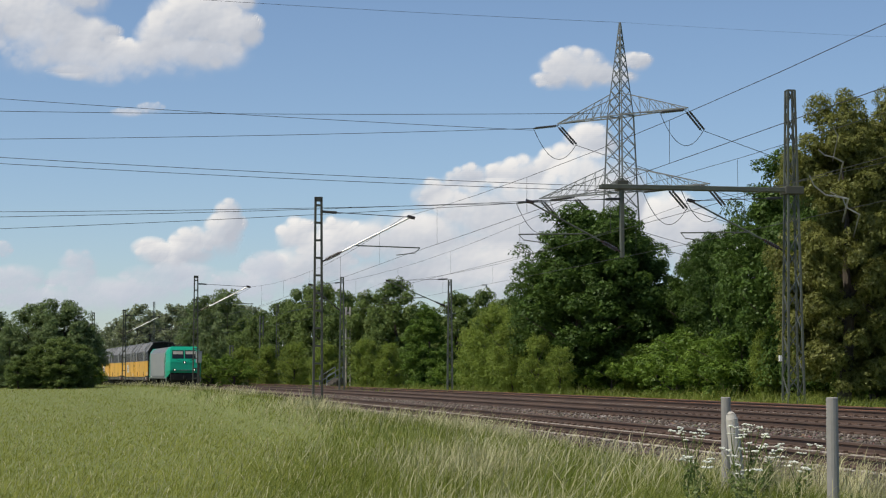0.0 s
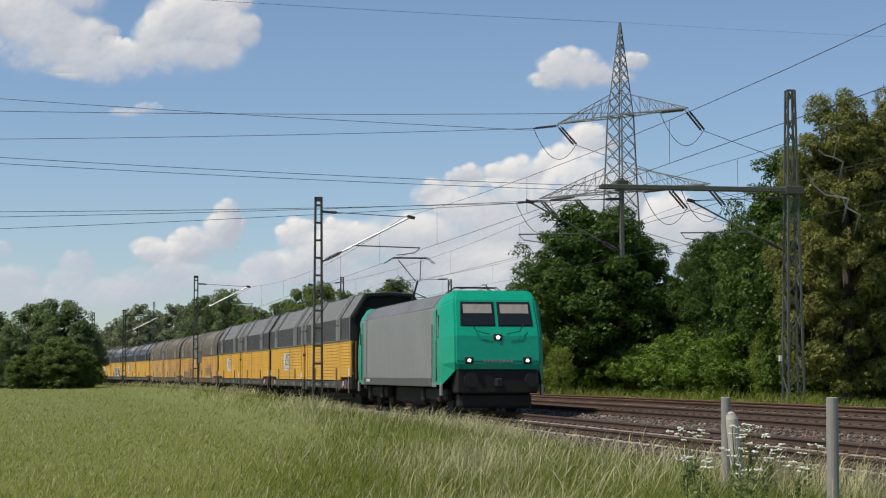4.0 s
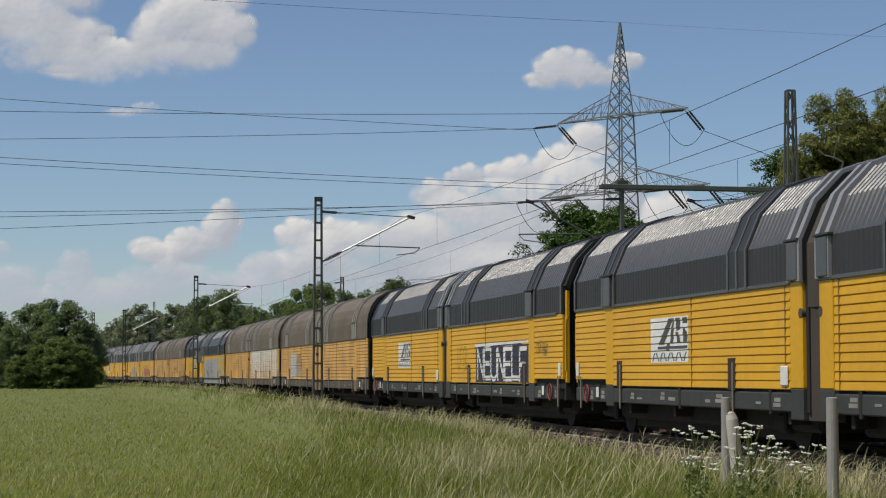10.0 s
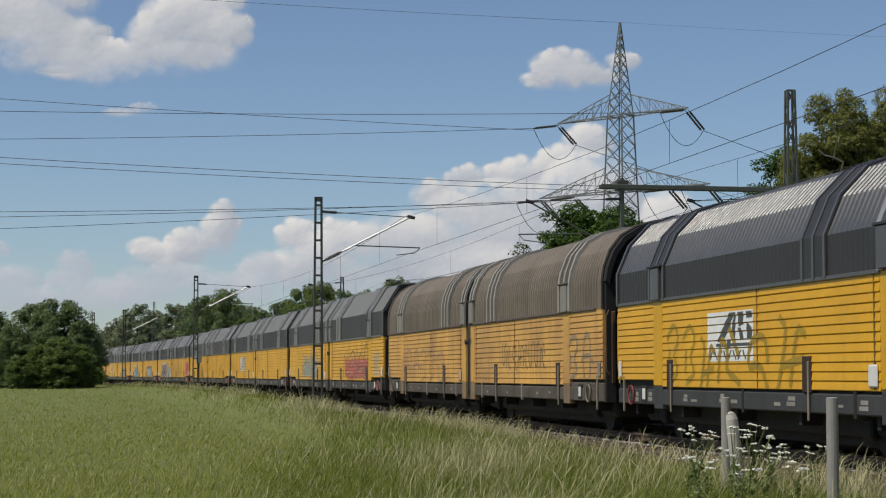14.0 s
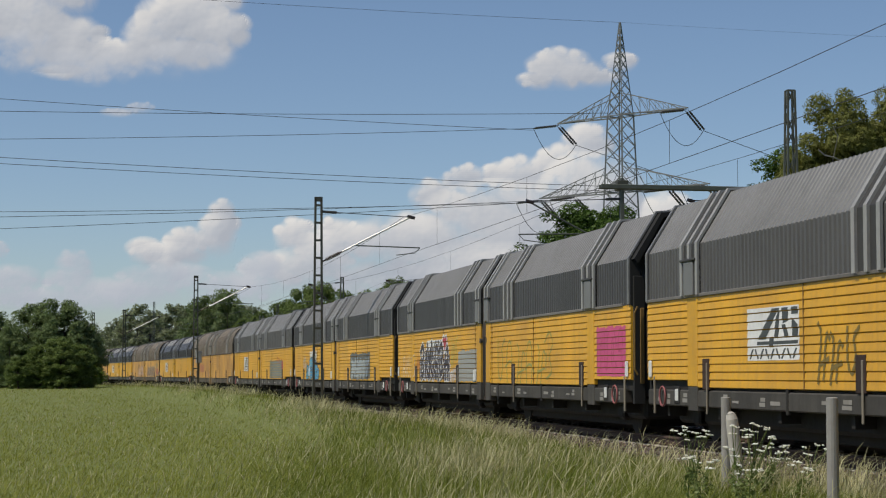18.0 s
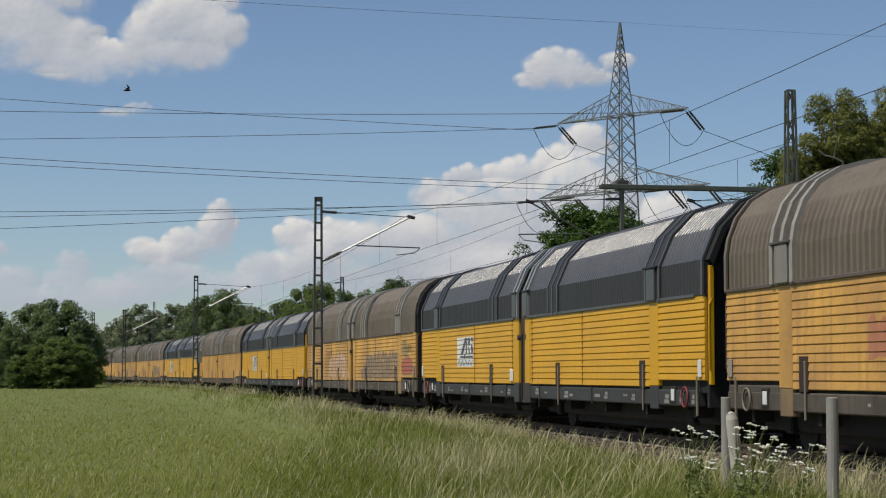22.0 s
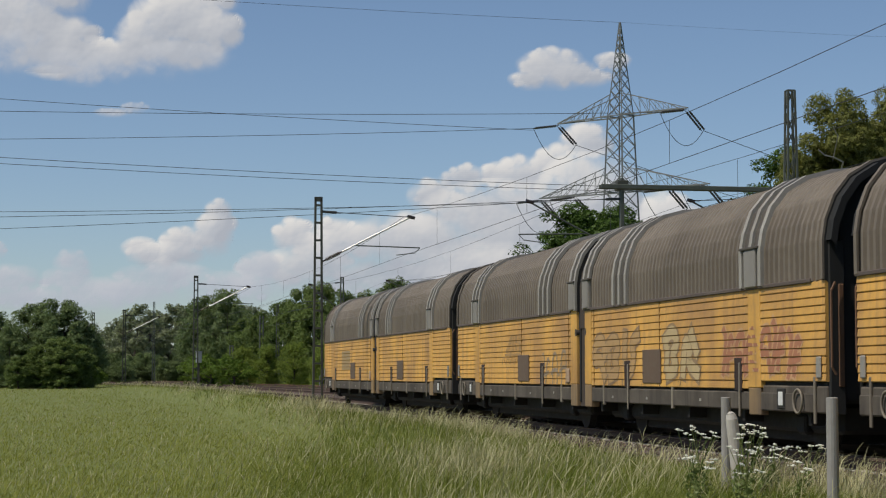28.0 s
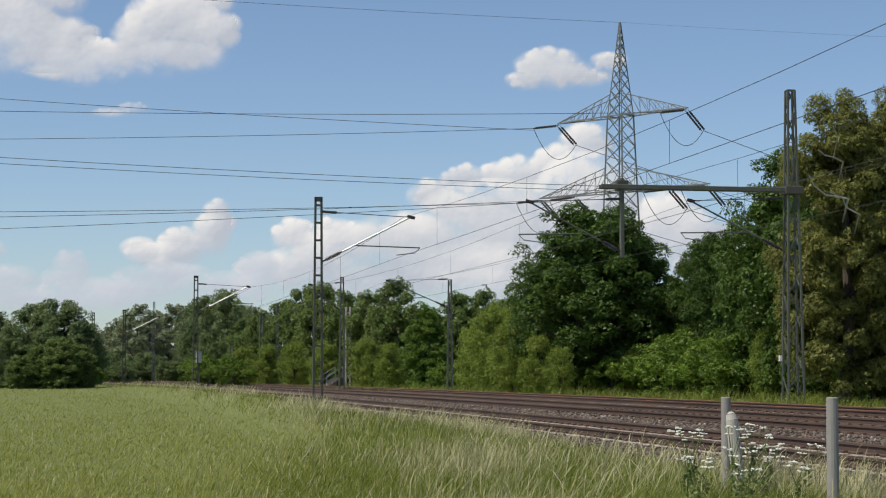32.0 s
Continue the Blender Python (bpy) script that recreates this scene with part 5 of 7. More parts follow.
def catenary(off, zb, supports, stagger=0.25):
    """Contact wire, sagging carrier wire and droppers over one track."""
    con, car = [], []
    drops = []
    for i, (a, b) in enumerate(zip(supports, supports[1:])):
        n = 10
        for j in range(n + (i == len(supports) - 2)):
            u = j / n
            o = off + stagger * ((1 - u) * (-1) ** i + u * (-1) ** (i + 1))
            s = a + (b - a) * u
            zc = CARRIER_Z + zb - 0.1 - 0.5 * 4 * u * (1 - u)
            con.append(on_line(s, o, CONTACT_Z + zb)[0])
            car.append(on_line(s, o, zc)[0])
            if j % 2 == 1:
                drops.append((con[-1], car[-1], 0.006))
    span_wire("contact_wire", con, 0.0072, "dark contact wire above the track")
    span_wire("carrier_wire", car, 0.0068, "dark sagging carrier wire above the track")
    vs, fs = tubes(drops, 0.006, 4)
    tagged(put("dropper_wires", mesh_from("dropper_wires", vs, fs, WIRE)), "thin dropper wires between contact and carrier wire", "wire", "overhead wires", "stuff")


catenary(0.0, 0.0, [-110, -47, 8, 68.5, 123.5, 189, 255, 330])
catenary(3.93, 0.05, [-60, 5, 63, 123, 180, 240, 330])
catenary(8.2, 0.15, [-60, 5, 63, 119, 180, 240, 330])

# ---- high-voltage pylon ----
PYLON = Vector((18.75, 200.0, 0.0))
U = Vector((0.70, -0.71, 0))
V = Vector((0.71, 0.70, 0))
STEEL = painted("weathered_pylon_steel", (0.20, 0.215, 0.215), (0.12, 0.12, 0.115), 0.5, 0.6)


def build_pylon():
    e = thing("transmission_pylon", Matrix.Translation(PYLON), "tall grey lattice power pylon with two crossarm levels", "pylon")
    half = lambda z: 1.05 + (28.4 - z) * 0.036 if z < 28.4 else 1.0 * (38.4 - z) / 10.0 + 0.05
    c = ((1, 1), (-1, 1), (-1, -1), (1, -1))
    R = Matrix.Rotation(radians(-45), 3, "Z")
    at = lambda i, z: R @ Vector((c[i % 4][0] * half(z) * 0.92, c[i % 4][1] * half(z) * 0.92, z))
    levels = [-0.4, 3.4, 6.8, 9.8, 12.4, 14.8, 16.8, 18.6, 20.4, 22.0, 23.6, 25.2, 26.8, 28.4, 29.8, 31.1, 32.3, 33.4, 34.4, 35.3, 36.2, 37.0, 37.7, 38.4]
    legs, brace = [], []
    for a, b in zip(levels, levels[1:]):
        for i in range(4):
            legs.append((at(i, a), at(i, b), 0.11 if a < 28 else 0.07))
            brace += [(at(i, a), at(i + 1, b), 0.05), (at(i + 1, a), at(i, b), 0.05)]
            if a in (20.4, 28.4):
                brace.append((at(i, a), at(i + 1, a), 0.07))
    rod_part("leg", legs, 0.1, STEEL, e)
    rod_part("bracing", brace, 0.05, STEEL, e)
    for z, ln, top in ((28.4, 9.0, 2.3), (20.4, 11.7, 2.5)):
        for s in (-1, 1):
            tip = U * s * ln + Vector((0, 0, z))
            segs = []
            n = 7
            roots = [at(i, z) for i in range(4)]
            roots.sort(key=lambda p: -s * p.dot(U))
            ups = [at(i, z + top) for i in range(4)]
            ups.sort(key=lambda p: -s * p.dot(U))
            for k in (0, 1):
                segs += [(roots[k], tip, 0.09), (ups[k], tip, 0.055)]
                for j in range(1, n):
                    lo, hi = roots[k].lerp(tip, j / n), ups[k].lerp(tip, j / n)
                    segs.append((lo, hi, 0.03))
                    segs.append((ups[k].lerp(tip, (j - 1) / n), lo, 0.03))
            for j in range(n):
                segs.append((roots[j % 2].lerp(tip, j / n), roots[1 - j % 2].lerp(tip, (j + 1) / n), 0.035))
            rod_part("crossarm", segs, 0.06, STEEL, e)
    return e


build_pylon()
INS = mat("dark_pylon_insulator", (0.045, 0.04, 0.04), 0.3)
# attachment: (level z, distance along the arm, height in the view far to the side)
LEFT = Vector((-0.985, -0.17, 0))


def left_span(a, side_v, r, label):
    """A line from a to the left, sagging, that leaves the view at the slope side_v."""
    t1 = (a.x + 0.2324 * a.y) / (-LEFT.x - 0.2324 * LEFT.y)
    c = 0.00022
    side_z = 1.15 + (663.4 - side_v) / 3373.0 * (a.y + LEFT.y * t1)
    b = (side_z - a.z) / t1 - c * t1
    pts = [a + LEFT * t + Vector((0, 0, b * t + c * t * t)) for t in [t1 * 1.9 * i / 24 for i in range(25)]]
    span_wire("power_line", pts, r * 0.82, label, "wire", "power lines")


def conductor(z, along, side_zs):
    p = PYLON + U * along + Vector((0, 0, z))
    ends = []
    for d, dz in ((LEFT, -0.35), (V, -1.9)):
        tip = p + d * 2.8 + Vector((0, 0, dz))
        for o in (-0.22, 0.22):
            side = Vector((-d.y, d.x, 0)) * o
            segs = [(p + side, tip + side, 0.03)] + [((p + side).lerp(tip + side, 0.12 + i * 0.085), (p + side).lerp(tip + side, 0.165 + i * 0.085), 0.12) for i in range(10)]
            vs, fs = tubes(segs, 0.05, 7)
            tagged(put("insulator_string", mesh_from("insulator_string", vs, fs, INS)), "dark strain insulator string on the pylon arm", "insulator", "pylon insulators")
        ends.append(tip)
    n = 14
    loop = [ends[0].lerp(ends[1], i / n) + Vector((0, 0, -2.4 * 4 * (i / n) * (1 - i / n))) for i in range(n + 1)]
    span_wire("jumper_loop", loop, 0.035, "hanging jumper loop below the pylon arm", "wire", "power lines")
    for i, sz in enumerate(side_zs):
        left_span(ends[0] + Vector((0, 0, -0.2 * i)), sz, 0.034, "dark high-voltage conductor between pylons")
    a = ends[1]
    pts = [a + V * (300 * i / 24) + Vector((0, 0, -11.0 * 4 * (i / 24) * (1 - i / 24))) for i in range(25)]
    span_wire("power_line", pts, 0.034, "dark high-voltage conductor between pylons", "wire", "power lines")


for z, along, vs in ((28.2, -8.8, (245, 173)), (28.2, 8.8, (195,)), (20.2, -11.4, (405,)), (20.2, -6.5, (384, 375)), (20.2, 6.5, (289,)), (20.2, 11.4, (278,))):
    conductor(z, along, vs)
left_span(PYLON + Vector((0, 0, 38.4)), -30, 0.022, "thin earth wire from the pylon peak")
a = PYLON + Vector((0, 0, 38.4))
span_wire("earth_wire", [a + Vector((0.93, 0.37, 0)) * (130 * i / 20) + Vector((0, 0, 5.5 * i / 20 - 4.0 * (i / 20) * (1 - i / 20))) for i in range(21)], 0.009, "thin earth wire from the pylon peak", "wire", "power lines")

# ---- plants ----


def leaf_mat(name, a, b, trans=0.35, cells=0.0):
    """Leaf tissue that lets light through; with cells, each card is cut into small separate leaflets."""
    m = bpy.data.materials.new(name)
    m.use_nodes = True
    nt = m.node_tree
    nt.nodes.remove(nt.nodes["Principled BSDF"])
    geo = node(m, "ShaderNodeNewGeometry")
    oi = node(m, "ShaderNodeObjectInfo")
    tc = node(m, "ShaderNodeTexCoord")
    big = node(m, "ShaderNodeTexNoise", [("Vector", tc.outputs["Object"]), ("Scale", 0.45), ("Detail", 3.0)]).outputs["Fac"]
    s1 = node(m, "ShaderNodeMath", [(0, geo.outputs["Random Per Island"]), (1, big)], operation="ADD")
    s2 = node(m, "ShaderNodeMath", [(0, oi.outputs["Random"]), (1, 0.5)], operation="MULTIPLY")
    s3 = node(m, "ShaderNodeMath", [(0, s1.outputs[0]), (1, s2.outputs[0])], operation="ADD").outputs[0]
    vor = None
    if cells:
        vor = node(m, "ShaderNodeTexVoronoi", [("Vector", tc.outputs["Object"]), ("Scale", cells)])
        grey = node(m, "ShaderNodeRGBToBW", [("Color", vor.outputs["Color"])]).outputs[0]
        s3 = node(m, "ShaderNodeMath", [(0, grey), (1, 0.9), (2, s3)], operation="MULTIPLY_ADD").outputs[0]
    s4 = node(m, "ShaderNodeMath", [(0, s3), (1, 0.45 if not cells else 0.36)], operation="MULTIPLY")
    col = ramp(m, s4.outputs[0], [(0.15, a), (0.9, b)])
    dif = node(m, "ShaderNodeBsdfDiffuse", [("Color", col)])
    tr = node(m, "ShaderNodeBsdfTranslucent", [("Color", col)])
    gl = node(m, "ShaderNodeBsdfGlossy", [("Roughness", 0.5), ("Color", (0.9, 0.95, 0.9, 1))])
    mx = node(m, "ShaderNodeMixShader", [(0, trans), (1, dif.outputs[0]), (2, tr.outputs[0])])
    out = node(m, "ShaderNodeMixShader", [(0, 0.015), (1, mx.outputs[0]), (2, gl.outputs[0])]).outputs[0]
    if cells:
        hole = node(m, "ShaderNodeMath", [(0, vor.outputs["Distance"]), (1, 0.52)], operation="GREATER_THAN").outputs[0]
        clear = node(m, "ShaderNodeBsdfTransparent")
        out = node(m, "ShaderNodeMixShader", [(0, hole), (1, out), (2, clear.outputs[0])]).outputs[0]
    nt.links.new(out, nt.nodes["Material Output"].inputs["Surface"])
    return m


LEAF_DARK = leaf_mat("dark_oak_leaf", (0.008, 0.024, 0.004), (0.092, 0.155, 0.028), 0.22, 10.0)
LEAF_MID = leaf_mat("green_leaf", (0.015, 0.045, 0.006), (0.150, 0.235, 0.034), 0.25, 9.0)
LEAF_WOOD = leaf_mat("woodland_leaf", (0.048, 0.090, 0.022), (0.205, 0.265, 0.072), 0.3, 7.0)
LEAF_BUSH = leaf_mat("bright_bush_leaf", (0.040, 0.090, 0.010), (0.175, 0.260, 0.036), 0.3, 12.0)
# lighter and bluer leaf: part of the distance haze is in this colour
LEAF_HEDGE = leaf_mat("hazy_grey_green_leaf", (0.060, 0.100, 0.036), (0.20, 0.255, 0.098), 0.3, 8.0)
LEAF_LIGHT = leaf_mat("light_willow_leaf", (0.105, 0.155, 0.020), (0.25, 0.315, 0.055), 0.35, 14.0)
LEAF_DRY = leaf_mat("olive_birch_leaf", (0.080, 0.097, 0.021), (0.25, 0.255, 0.070), 0.38, 14.0)
# distance haze is put into this pale, greyed leaf colour
LEAF_FAR = leaf_mat("hazy_distant_leaf", (0.115, 0.150, 0.085), (0.28, 0.31, 0.165), 0.3, 4.5)
BARK = painted("grey_brown_bark", (0.10, 0.08, 0.06), (0.05, 0.04, 0.03), 0.7, 0.9)
BIRCH_BARK = painted("white_birch_bark", (0.55, 0.53, 0.48), (0.12, 0.1, 0.09), 0.7, 0.8)


def leaf_cloud(rng, lumps, n, size, droop=0.0, squash=1.0):
    """n bent leaf blades spread through rounded lumps (x, y, z, rx, rz), thickest near their skins."""
    lumps = np.array(lumps)
    w = lumps[:, 3] ** 2
    pick = rng.choice(len(lumps), n, p=w / w.sum())
    L = lumps[pick]
    d = rng.normal(size=(n, 3))
    d /= np.linalg.norm(d, axis=1)[:, None]
    d[:, 2] = np.where(d[:, 2] < -0.55, -d[:, 2], d[:, 2])
    rad = rng.uniform(0.45, 1.05, n) ** 0.5
    c = L[:, :3] + d * np.stack([L[:, 3], L[:, 3], L[:, 4]], 1) * rad[:, None]
    c += rng.normal(scale=0.12, size=(n, 3)) * L[:, 3:4] * 0.5
    nrm = d * 0.8 + np.array([0, 0, 0.35]) + rng.normal(scale=0.45, size=(n, 3))
    nrm /= np.linalg.norm(nrm, axis=1)[:, None]
    up = rng.normal(size=(n, 3)) + np.array([0, 0, -droop])
    u = np.cross(nrm, up)
    u /= np.linalg.norm(u, axis=1)[:, None] + 1e-9
    v = np.cross(nrm, u)
    inner = rng.uniform(size=n) < 0.22
    c = np.where(inner[:, None], L[:, :3] * np.array([0.72, 0.72, 0.97]) + d * L[:, 3:4] * 0.5, c)
    s = size * (rng.uniform(0.55, 1.35, n) * np.where(inner, 1.7, 1.0))[:, None]
    k = 0.62
    pts = np.stack([c - v * s, c + u * s * k - nrm * s * 0.12, c + v * s, c - u * s * k - nrm * s * 0.12], 1).reshape(-1, 3)
    return pts


def leaf_mesh(name, pts, material):
    n = len(pts) // 4
    me = bpy.data.meshes.new(name)
    me.vertices.add(n * 4)
    me.vertices.foreach_set("co", pts.astype(np.float32).ravel())
    idx = np.arange(n * 4).reshape(n, 4)
    tri = np.concatenate([idx[:, [0, 1, 2]], idx[:, [0, 2, 3]]], 1).reshape(-1)
    me.loops.add(n * 6)
    me.loops.foreach_set("vertex_index", tri.astype(np.int32))
    me.polygons.add(n * 2)
    me.polygons.foreach_set("loop_start", np.arange(0, n * 6, 3, dtype=np.int32))
    me.materials.append(material)
    me.update(calc_edges=True)
    me.validate()
    return me


def trunk_part(rng, h, r, reach, parent, bark, limbs=9, base=0.15):
    segs_bm = bmesh.new()
    p = Vector((0, 0, -0.3))
    pts = [p.copy()]
    for i in range(5):
        p = p + Vector((rng.normal() * 0.02 * h, rng.normal() * 0.02 * h, h * 0.17))
        pts.append(p.copy())
    for i in range(5):
        bar(segs_bm, pts[i], pts[i + 1], r * (1 - i * 0.17), 8, 0, r * (1 - (i + 1) * 0.17))
    for i in range(limbs):
        k = rng.uniform(base, 0.95) * 4
        a = pts[int(k)].lerp(pts[int(k) + 1], k % 1)
        an = rng.uniform(0, 2 * math.pi)
        ln = reach * rng.uniform(0.5, 0.9)
        m = a + Vector((math.cos(an) * ln * 0.5, math.sin(an) * ln * 0.5, ln * 0.35))
        b = a + Vector((math.cos(an) * ln, math.sin(an) * ln, ln * 0.6))
        bar(segs_bm, a, m, r * 0.35, 6, 0, r * 0.2)
        bar(segs_bm, m, b, r * 0.2, 5, 0, r * 0.06)
    return part("trunk", segs_bm, bark, parent)


def make_tree(seed, name, label, h, rad, leaves, size, material, bark=BARK, low=0.2, lumps=26, droop=0.0, cat="tree", shape=1.0, tuft=0.17, limb=1.0):
    """A tree of height h whose crown fills an uneven egg between low*h and h."""
    rng = np.random.default_rng(seed)
    e = thing(name, Matrix.Identity(4), label, cat, "trees and bushes beside the line")
    trunk_part(rng, h * 0.9, 0.022 * h + 0.05, rad * limb, e, bark, 22 if limb > 1 else 9)
    L = []
    while len(L) < lumps:
        t = rng.uniform(0.0, 1.0)
        prof = (0.72 + 0.28 * t / 0.42) if t < 0.42 else math.sqrt(max(0.02, 1 - ((t - 0.42) / 0.6) ** (1.9 * shape)))
        if rng.uniform() > prof:
            continue
        an = len(L) * 2.399 + rng.normal() * 0.5
        lobe = 1 + 0.06 * math.sin(3 * an + seed) + 0.05 * math.sin(5 * an + 7 * t + seed)
        rr = rad * prof * lobe * (rng.uniform(0.72, 1.0) if rng.uniform() < 0.7 else rng.uniform(0.2, 0.7)) * (0.9 if t < 0.8 else 0.75)
        s = rad * tuft * rng.uniform(0.6, 1.25)
        L.append((math.cos(an) * rr, math.sin(an) * rr, h * (low + (1 - low) * t) * rng.uniform(0.95, 1.03), s, s * rng.uniform(0.65, 0.95)))
    pts = leaf_cloud(rng, L, leaves, size, droop)
    reach = np.percentile(np.hypot(pts[:, 0], pts[:, 1]), 98.5)
    pts[:, :2] *= rad / reach
    top = np.percentile(pts[:, 2], 99.9)
    pts[:, 2] *= h / top
    put("crown", leaf_mesh("crown", pts, material), e)
    return e


TEMPLATES = {
    "oak": make_tree(3, "oak_tree", "broad dark green deciduous tree with dense crown", 10, 4.0, 64000, 0.115, LEAF_DARK, low=0.04, lumps=230, shape=1.6, tuft=0.17),
    "tall": make_tree(5, "deciduous_tree", "tall deep green tree with dense foliage to the ground", 10, 3.2, 50000, 0.115, LEAF_MID, low=0.03, lumps=210, shape=0.8, tuft=0.18),
    "willow": make_tree(7, "willow_bush", "light green willow bush with soft rounded outline", 6, 3.2, 18000, 0.10, LEAF_LIGHT, low=0.0, lumps=130, cat="bush", tuft=0.2),
    "shrub": make_tree(9, "shrub", "low green shrub beside the railway", 3, 2.1, 7000, 0.10, LEAF_BUSH, low=0.0, lumps=70, cat="bush"),
    "birch": make_tree(11, "birch_tree", "tall drooping birch with olive leaves and pale limbs", 14, 3.2, 62000, 0.12, LEAF_DRY, BARK, low=0.06, lumps=230, droop=1.6, shape=1.1, tuft=0.19, limb=0.9),
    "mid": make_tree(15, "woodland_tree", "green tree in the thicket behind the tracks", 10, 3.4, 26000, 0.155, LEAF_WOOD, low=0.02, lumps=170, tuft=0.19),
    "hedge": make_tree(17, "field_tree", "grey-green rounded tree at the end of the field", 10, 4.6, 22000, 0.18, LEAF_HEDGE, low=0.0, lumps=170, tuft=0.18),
    "far": make_tree(13, "distant_tree", "distant green tree in the wood edge, paled by haze", 11, 4.2, 5400, 0.3, LEAF_FAR, low=0.0, lumps=90),
}
used = set()


def tree(kind, px, d, h, wide=1.0, z=0.0, turn=None):
    """Plants a tree at distance d and sideways slope px (in thousandths of d), scaled to height h."""
    t = TEMPLATES[kind]
    base = {"oak": 10, "tall": 10, "willow": 6, "shrub": 3, "birch": 14, "far": 11, "mid": 10, "hedge": 10}[kind]
    s = h / base
    a = (px * 7.13 + d * 3.7) % 360 if turn is None else turn
    m = Matrix.Translation((px * d / 1000.0, d, z)) @ Matrix.Rotation(radians(a), 4, "Z") @ Matrix.Diagonal((s * wide, s * wide, s, 1))
    if kind not in used:
        used.add(kind)
        t.matrix_basis = m
        return t
    if kind in ("hedge", "far"):   # copies take over the first one's scale
        m = m @ Matrix.Diagonal((1 / t.scale.x, 1 / t.scale.y, 1 / t.scale.z, 1))
    return copy_thing(t, m)


def plant_all():
    # the big round tree and the wood behind the boom mast
    for row in (
        ("oak", 78, 102, 10.2, 1.06), ("oak", 60, 105, 7.4, 0.85), ("oak", 99, 106, 8.6, 0.85), ("oak", 80, 107, 9.4, 1.1), ("oak", 121, 105, 5.6, 0.9), ("tall", 128, 104, 6.2, 0.9), ("oak", 139, 101, 8.2, 0.7),
        ("oak", 175, 86, 9.0, 0.72), ("tall", 164, 90, 8.0, 0.75), ("oak", 190, 82, 10.6, 0.8), ("tall", 206, 80, 13.0, 0.85), ("oak", 214, 78, 9.8, 0.85), ("oak", 236, 74, 10.4, 0.9), ("tall", 228, 76, 12.6, 0.8), ("oak", 268, 76, 11.0, 0.9),
        ("birch", 209, 68.5, 11.4, 0.95), ("birch", 240, 69, 14.6, 0.8), ("birch", 227, 70.5, 13.2, 0.8), ("oak", 147, 98, 8.4, 0.6), ("tall", 130, 112, 6.6, 0.8),
        ("willow", 44, 112, 5.4, 0.85), ("willow", 30, 124, 6.4, 1.0), ("willow", 16, 132, 5.0, 0.8), ("willow", 56, 104, 3.8, 0.8),
        ("shrub", 112, 97, 3.2, 1.0), ("shrub", 122, 93, 2.9, 1.1), ("shrub", 133, 91, 3.2, 1.1), ("willow", 100, 99, 2.8, 0.9), ("shrub", 146, 88, 3.0, 1.1), ("shrub", 158, 85, 3.3, 1.0), ("willow", 171, 81, 3.6, 0.7), ("shrub", 88, 99, 2.0, 1.1), ("shrub", 74, 101, 2.0, 1.0), ("willow", 50, 99, 3.6, 0.8), ("willow", 61, 97, 2.9, 0.8), ("willow", 36, 106, 4.4, 0.9),
        ("shrub", 185, 82, 2.4, 1.1), ("shrub", 205, 78, 2.4, 1.1), ("shrub", 224, 74, 2.2, 1.1), ("shrub", 240, 70, 2.0, 1.1), ("tall", 285, 76, 12, 1.0), ("oak", 302, 74, 12, 1.0),
        ("tall", -8, 150, 10.6, 1.1), ("mid", -24, 160, 9.2, 0.94), ("mid", -38, 165, 9.1, 0.94), ("mid", -52, 176, 9.7, 0.94), ("mid", 8, 165, 9.0, 0.94), ("mid", 22, 170, 9.5, 0.88), ("mid", -64, 185, 11.0, 0.88), ("mid", -73, 190, 10.8, 0.83), ("mid", -84, 200, 9.7, 0.94), ("mid", -95, 205, 8.6, 0.99), ("mid", -104, 215, 8.1, 0.99), ("mid", 36, 165, 8.6, 0.99),
        ("mid", -16, 178, 7.6, 1.2), ("mid", 0, 182, 7.4, 1.2), ("mid", 14, 184, 7.6, 1.2), ("mid", -30, 186, 8.0, 1.2), ("mid", -46, 192, 8.4, 1.2), ("mid", 28, 186, 7.6, 1.2), ("mid", 44, 184, 7.4, 1.2), ("mid", 58, 180, 7.0, 1.2),
        ("willow", -92, 180, 4.4, 0.9), ("willow", -104, 190, 4.4, 1.0), ("willow", -78, 172, 4.6, 0.9), ("willow", -62, 166, 4.4, 0.9), ("willow", -40, 158, 4.6, 0.8), ("willow", -28, 154, 4.2, 0.8), ("shrub", -110, 175, 2.8, 1.2), ("shrub", -122, 185, 3.0, 1.2), ("shrub", -128, 200, 3.0, 1.2), ("shrub", 2, 142, 2.0, 1.2),
    ):
        t = tree(*row, z=0.0)
        if row[:2] == ("birch", 209):
            birch = t
    # bare pale limbs that stand out of the birch's crown: (sideways, height) at the front of it
    front = 64.8
    for pts, r in (([(12.78, 8.06), (12.95, 7.75), (13.4, 7.42), (13.7, 7.4), (14.25, 7.32)], 0.04), ([(13.5, 7.5), (13.95, 7.3), (14.1, 7.0), (14.6, 6.75)], 0.035), ([(13.1, 8.98), (13.35, 8.8), (13.7, 8.75), (14.05, 8.6)], 0.035), ([(13.62, 9.8), (13.75, 9.6), (13.85, 9.5)], 0.025)):
        P = [Vector((x * 0.98, front + 0.15 * k, 1.15 + (z - 1.15) * 0.98)) for k, (x, z) in enumerate(pts)]
        P.append(P[-1] + Vector((0.3, 2.4, -0.6)))
        rod_part("bare_limb", [(P[k], P[k + 1], r * (0.6 + 0.5 * k / len(P))) for k in range(len(P) - 1)], r, BIRCH_BARK, birch, "pale bare limb", 5, birch.matrix_basis.inverted())
    # distant wood on the outside of the curve
    rng = random.Random(4)
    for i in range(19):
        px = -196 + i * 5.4
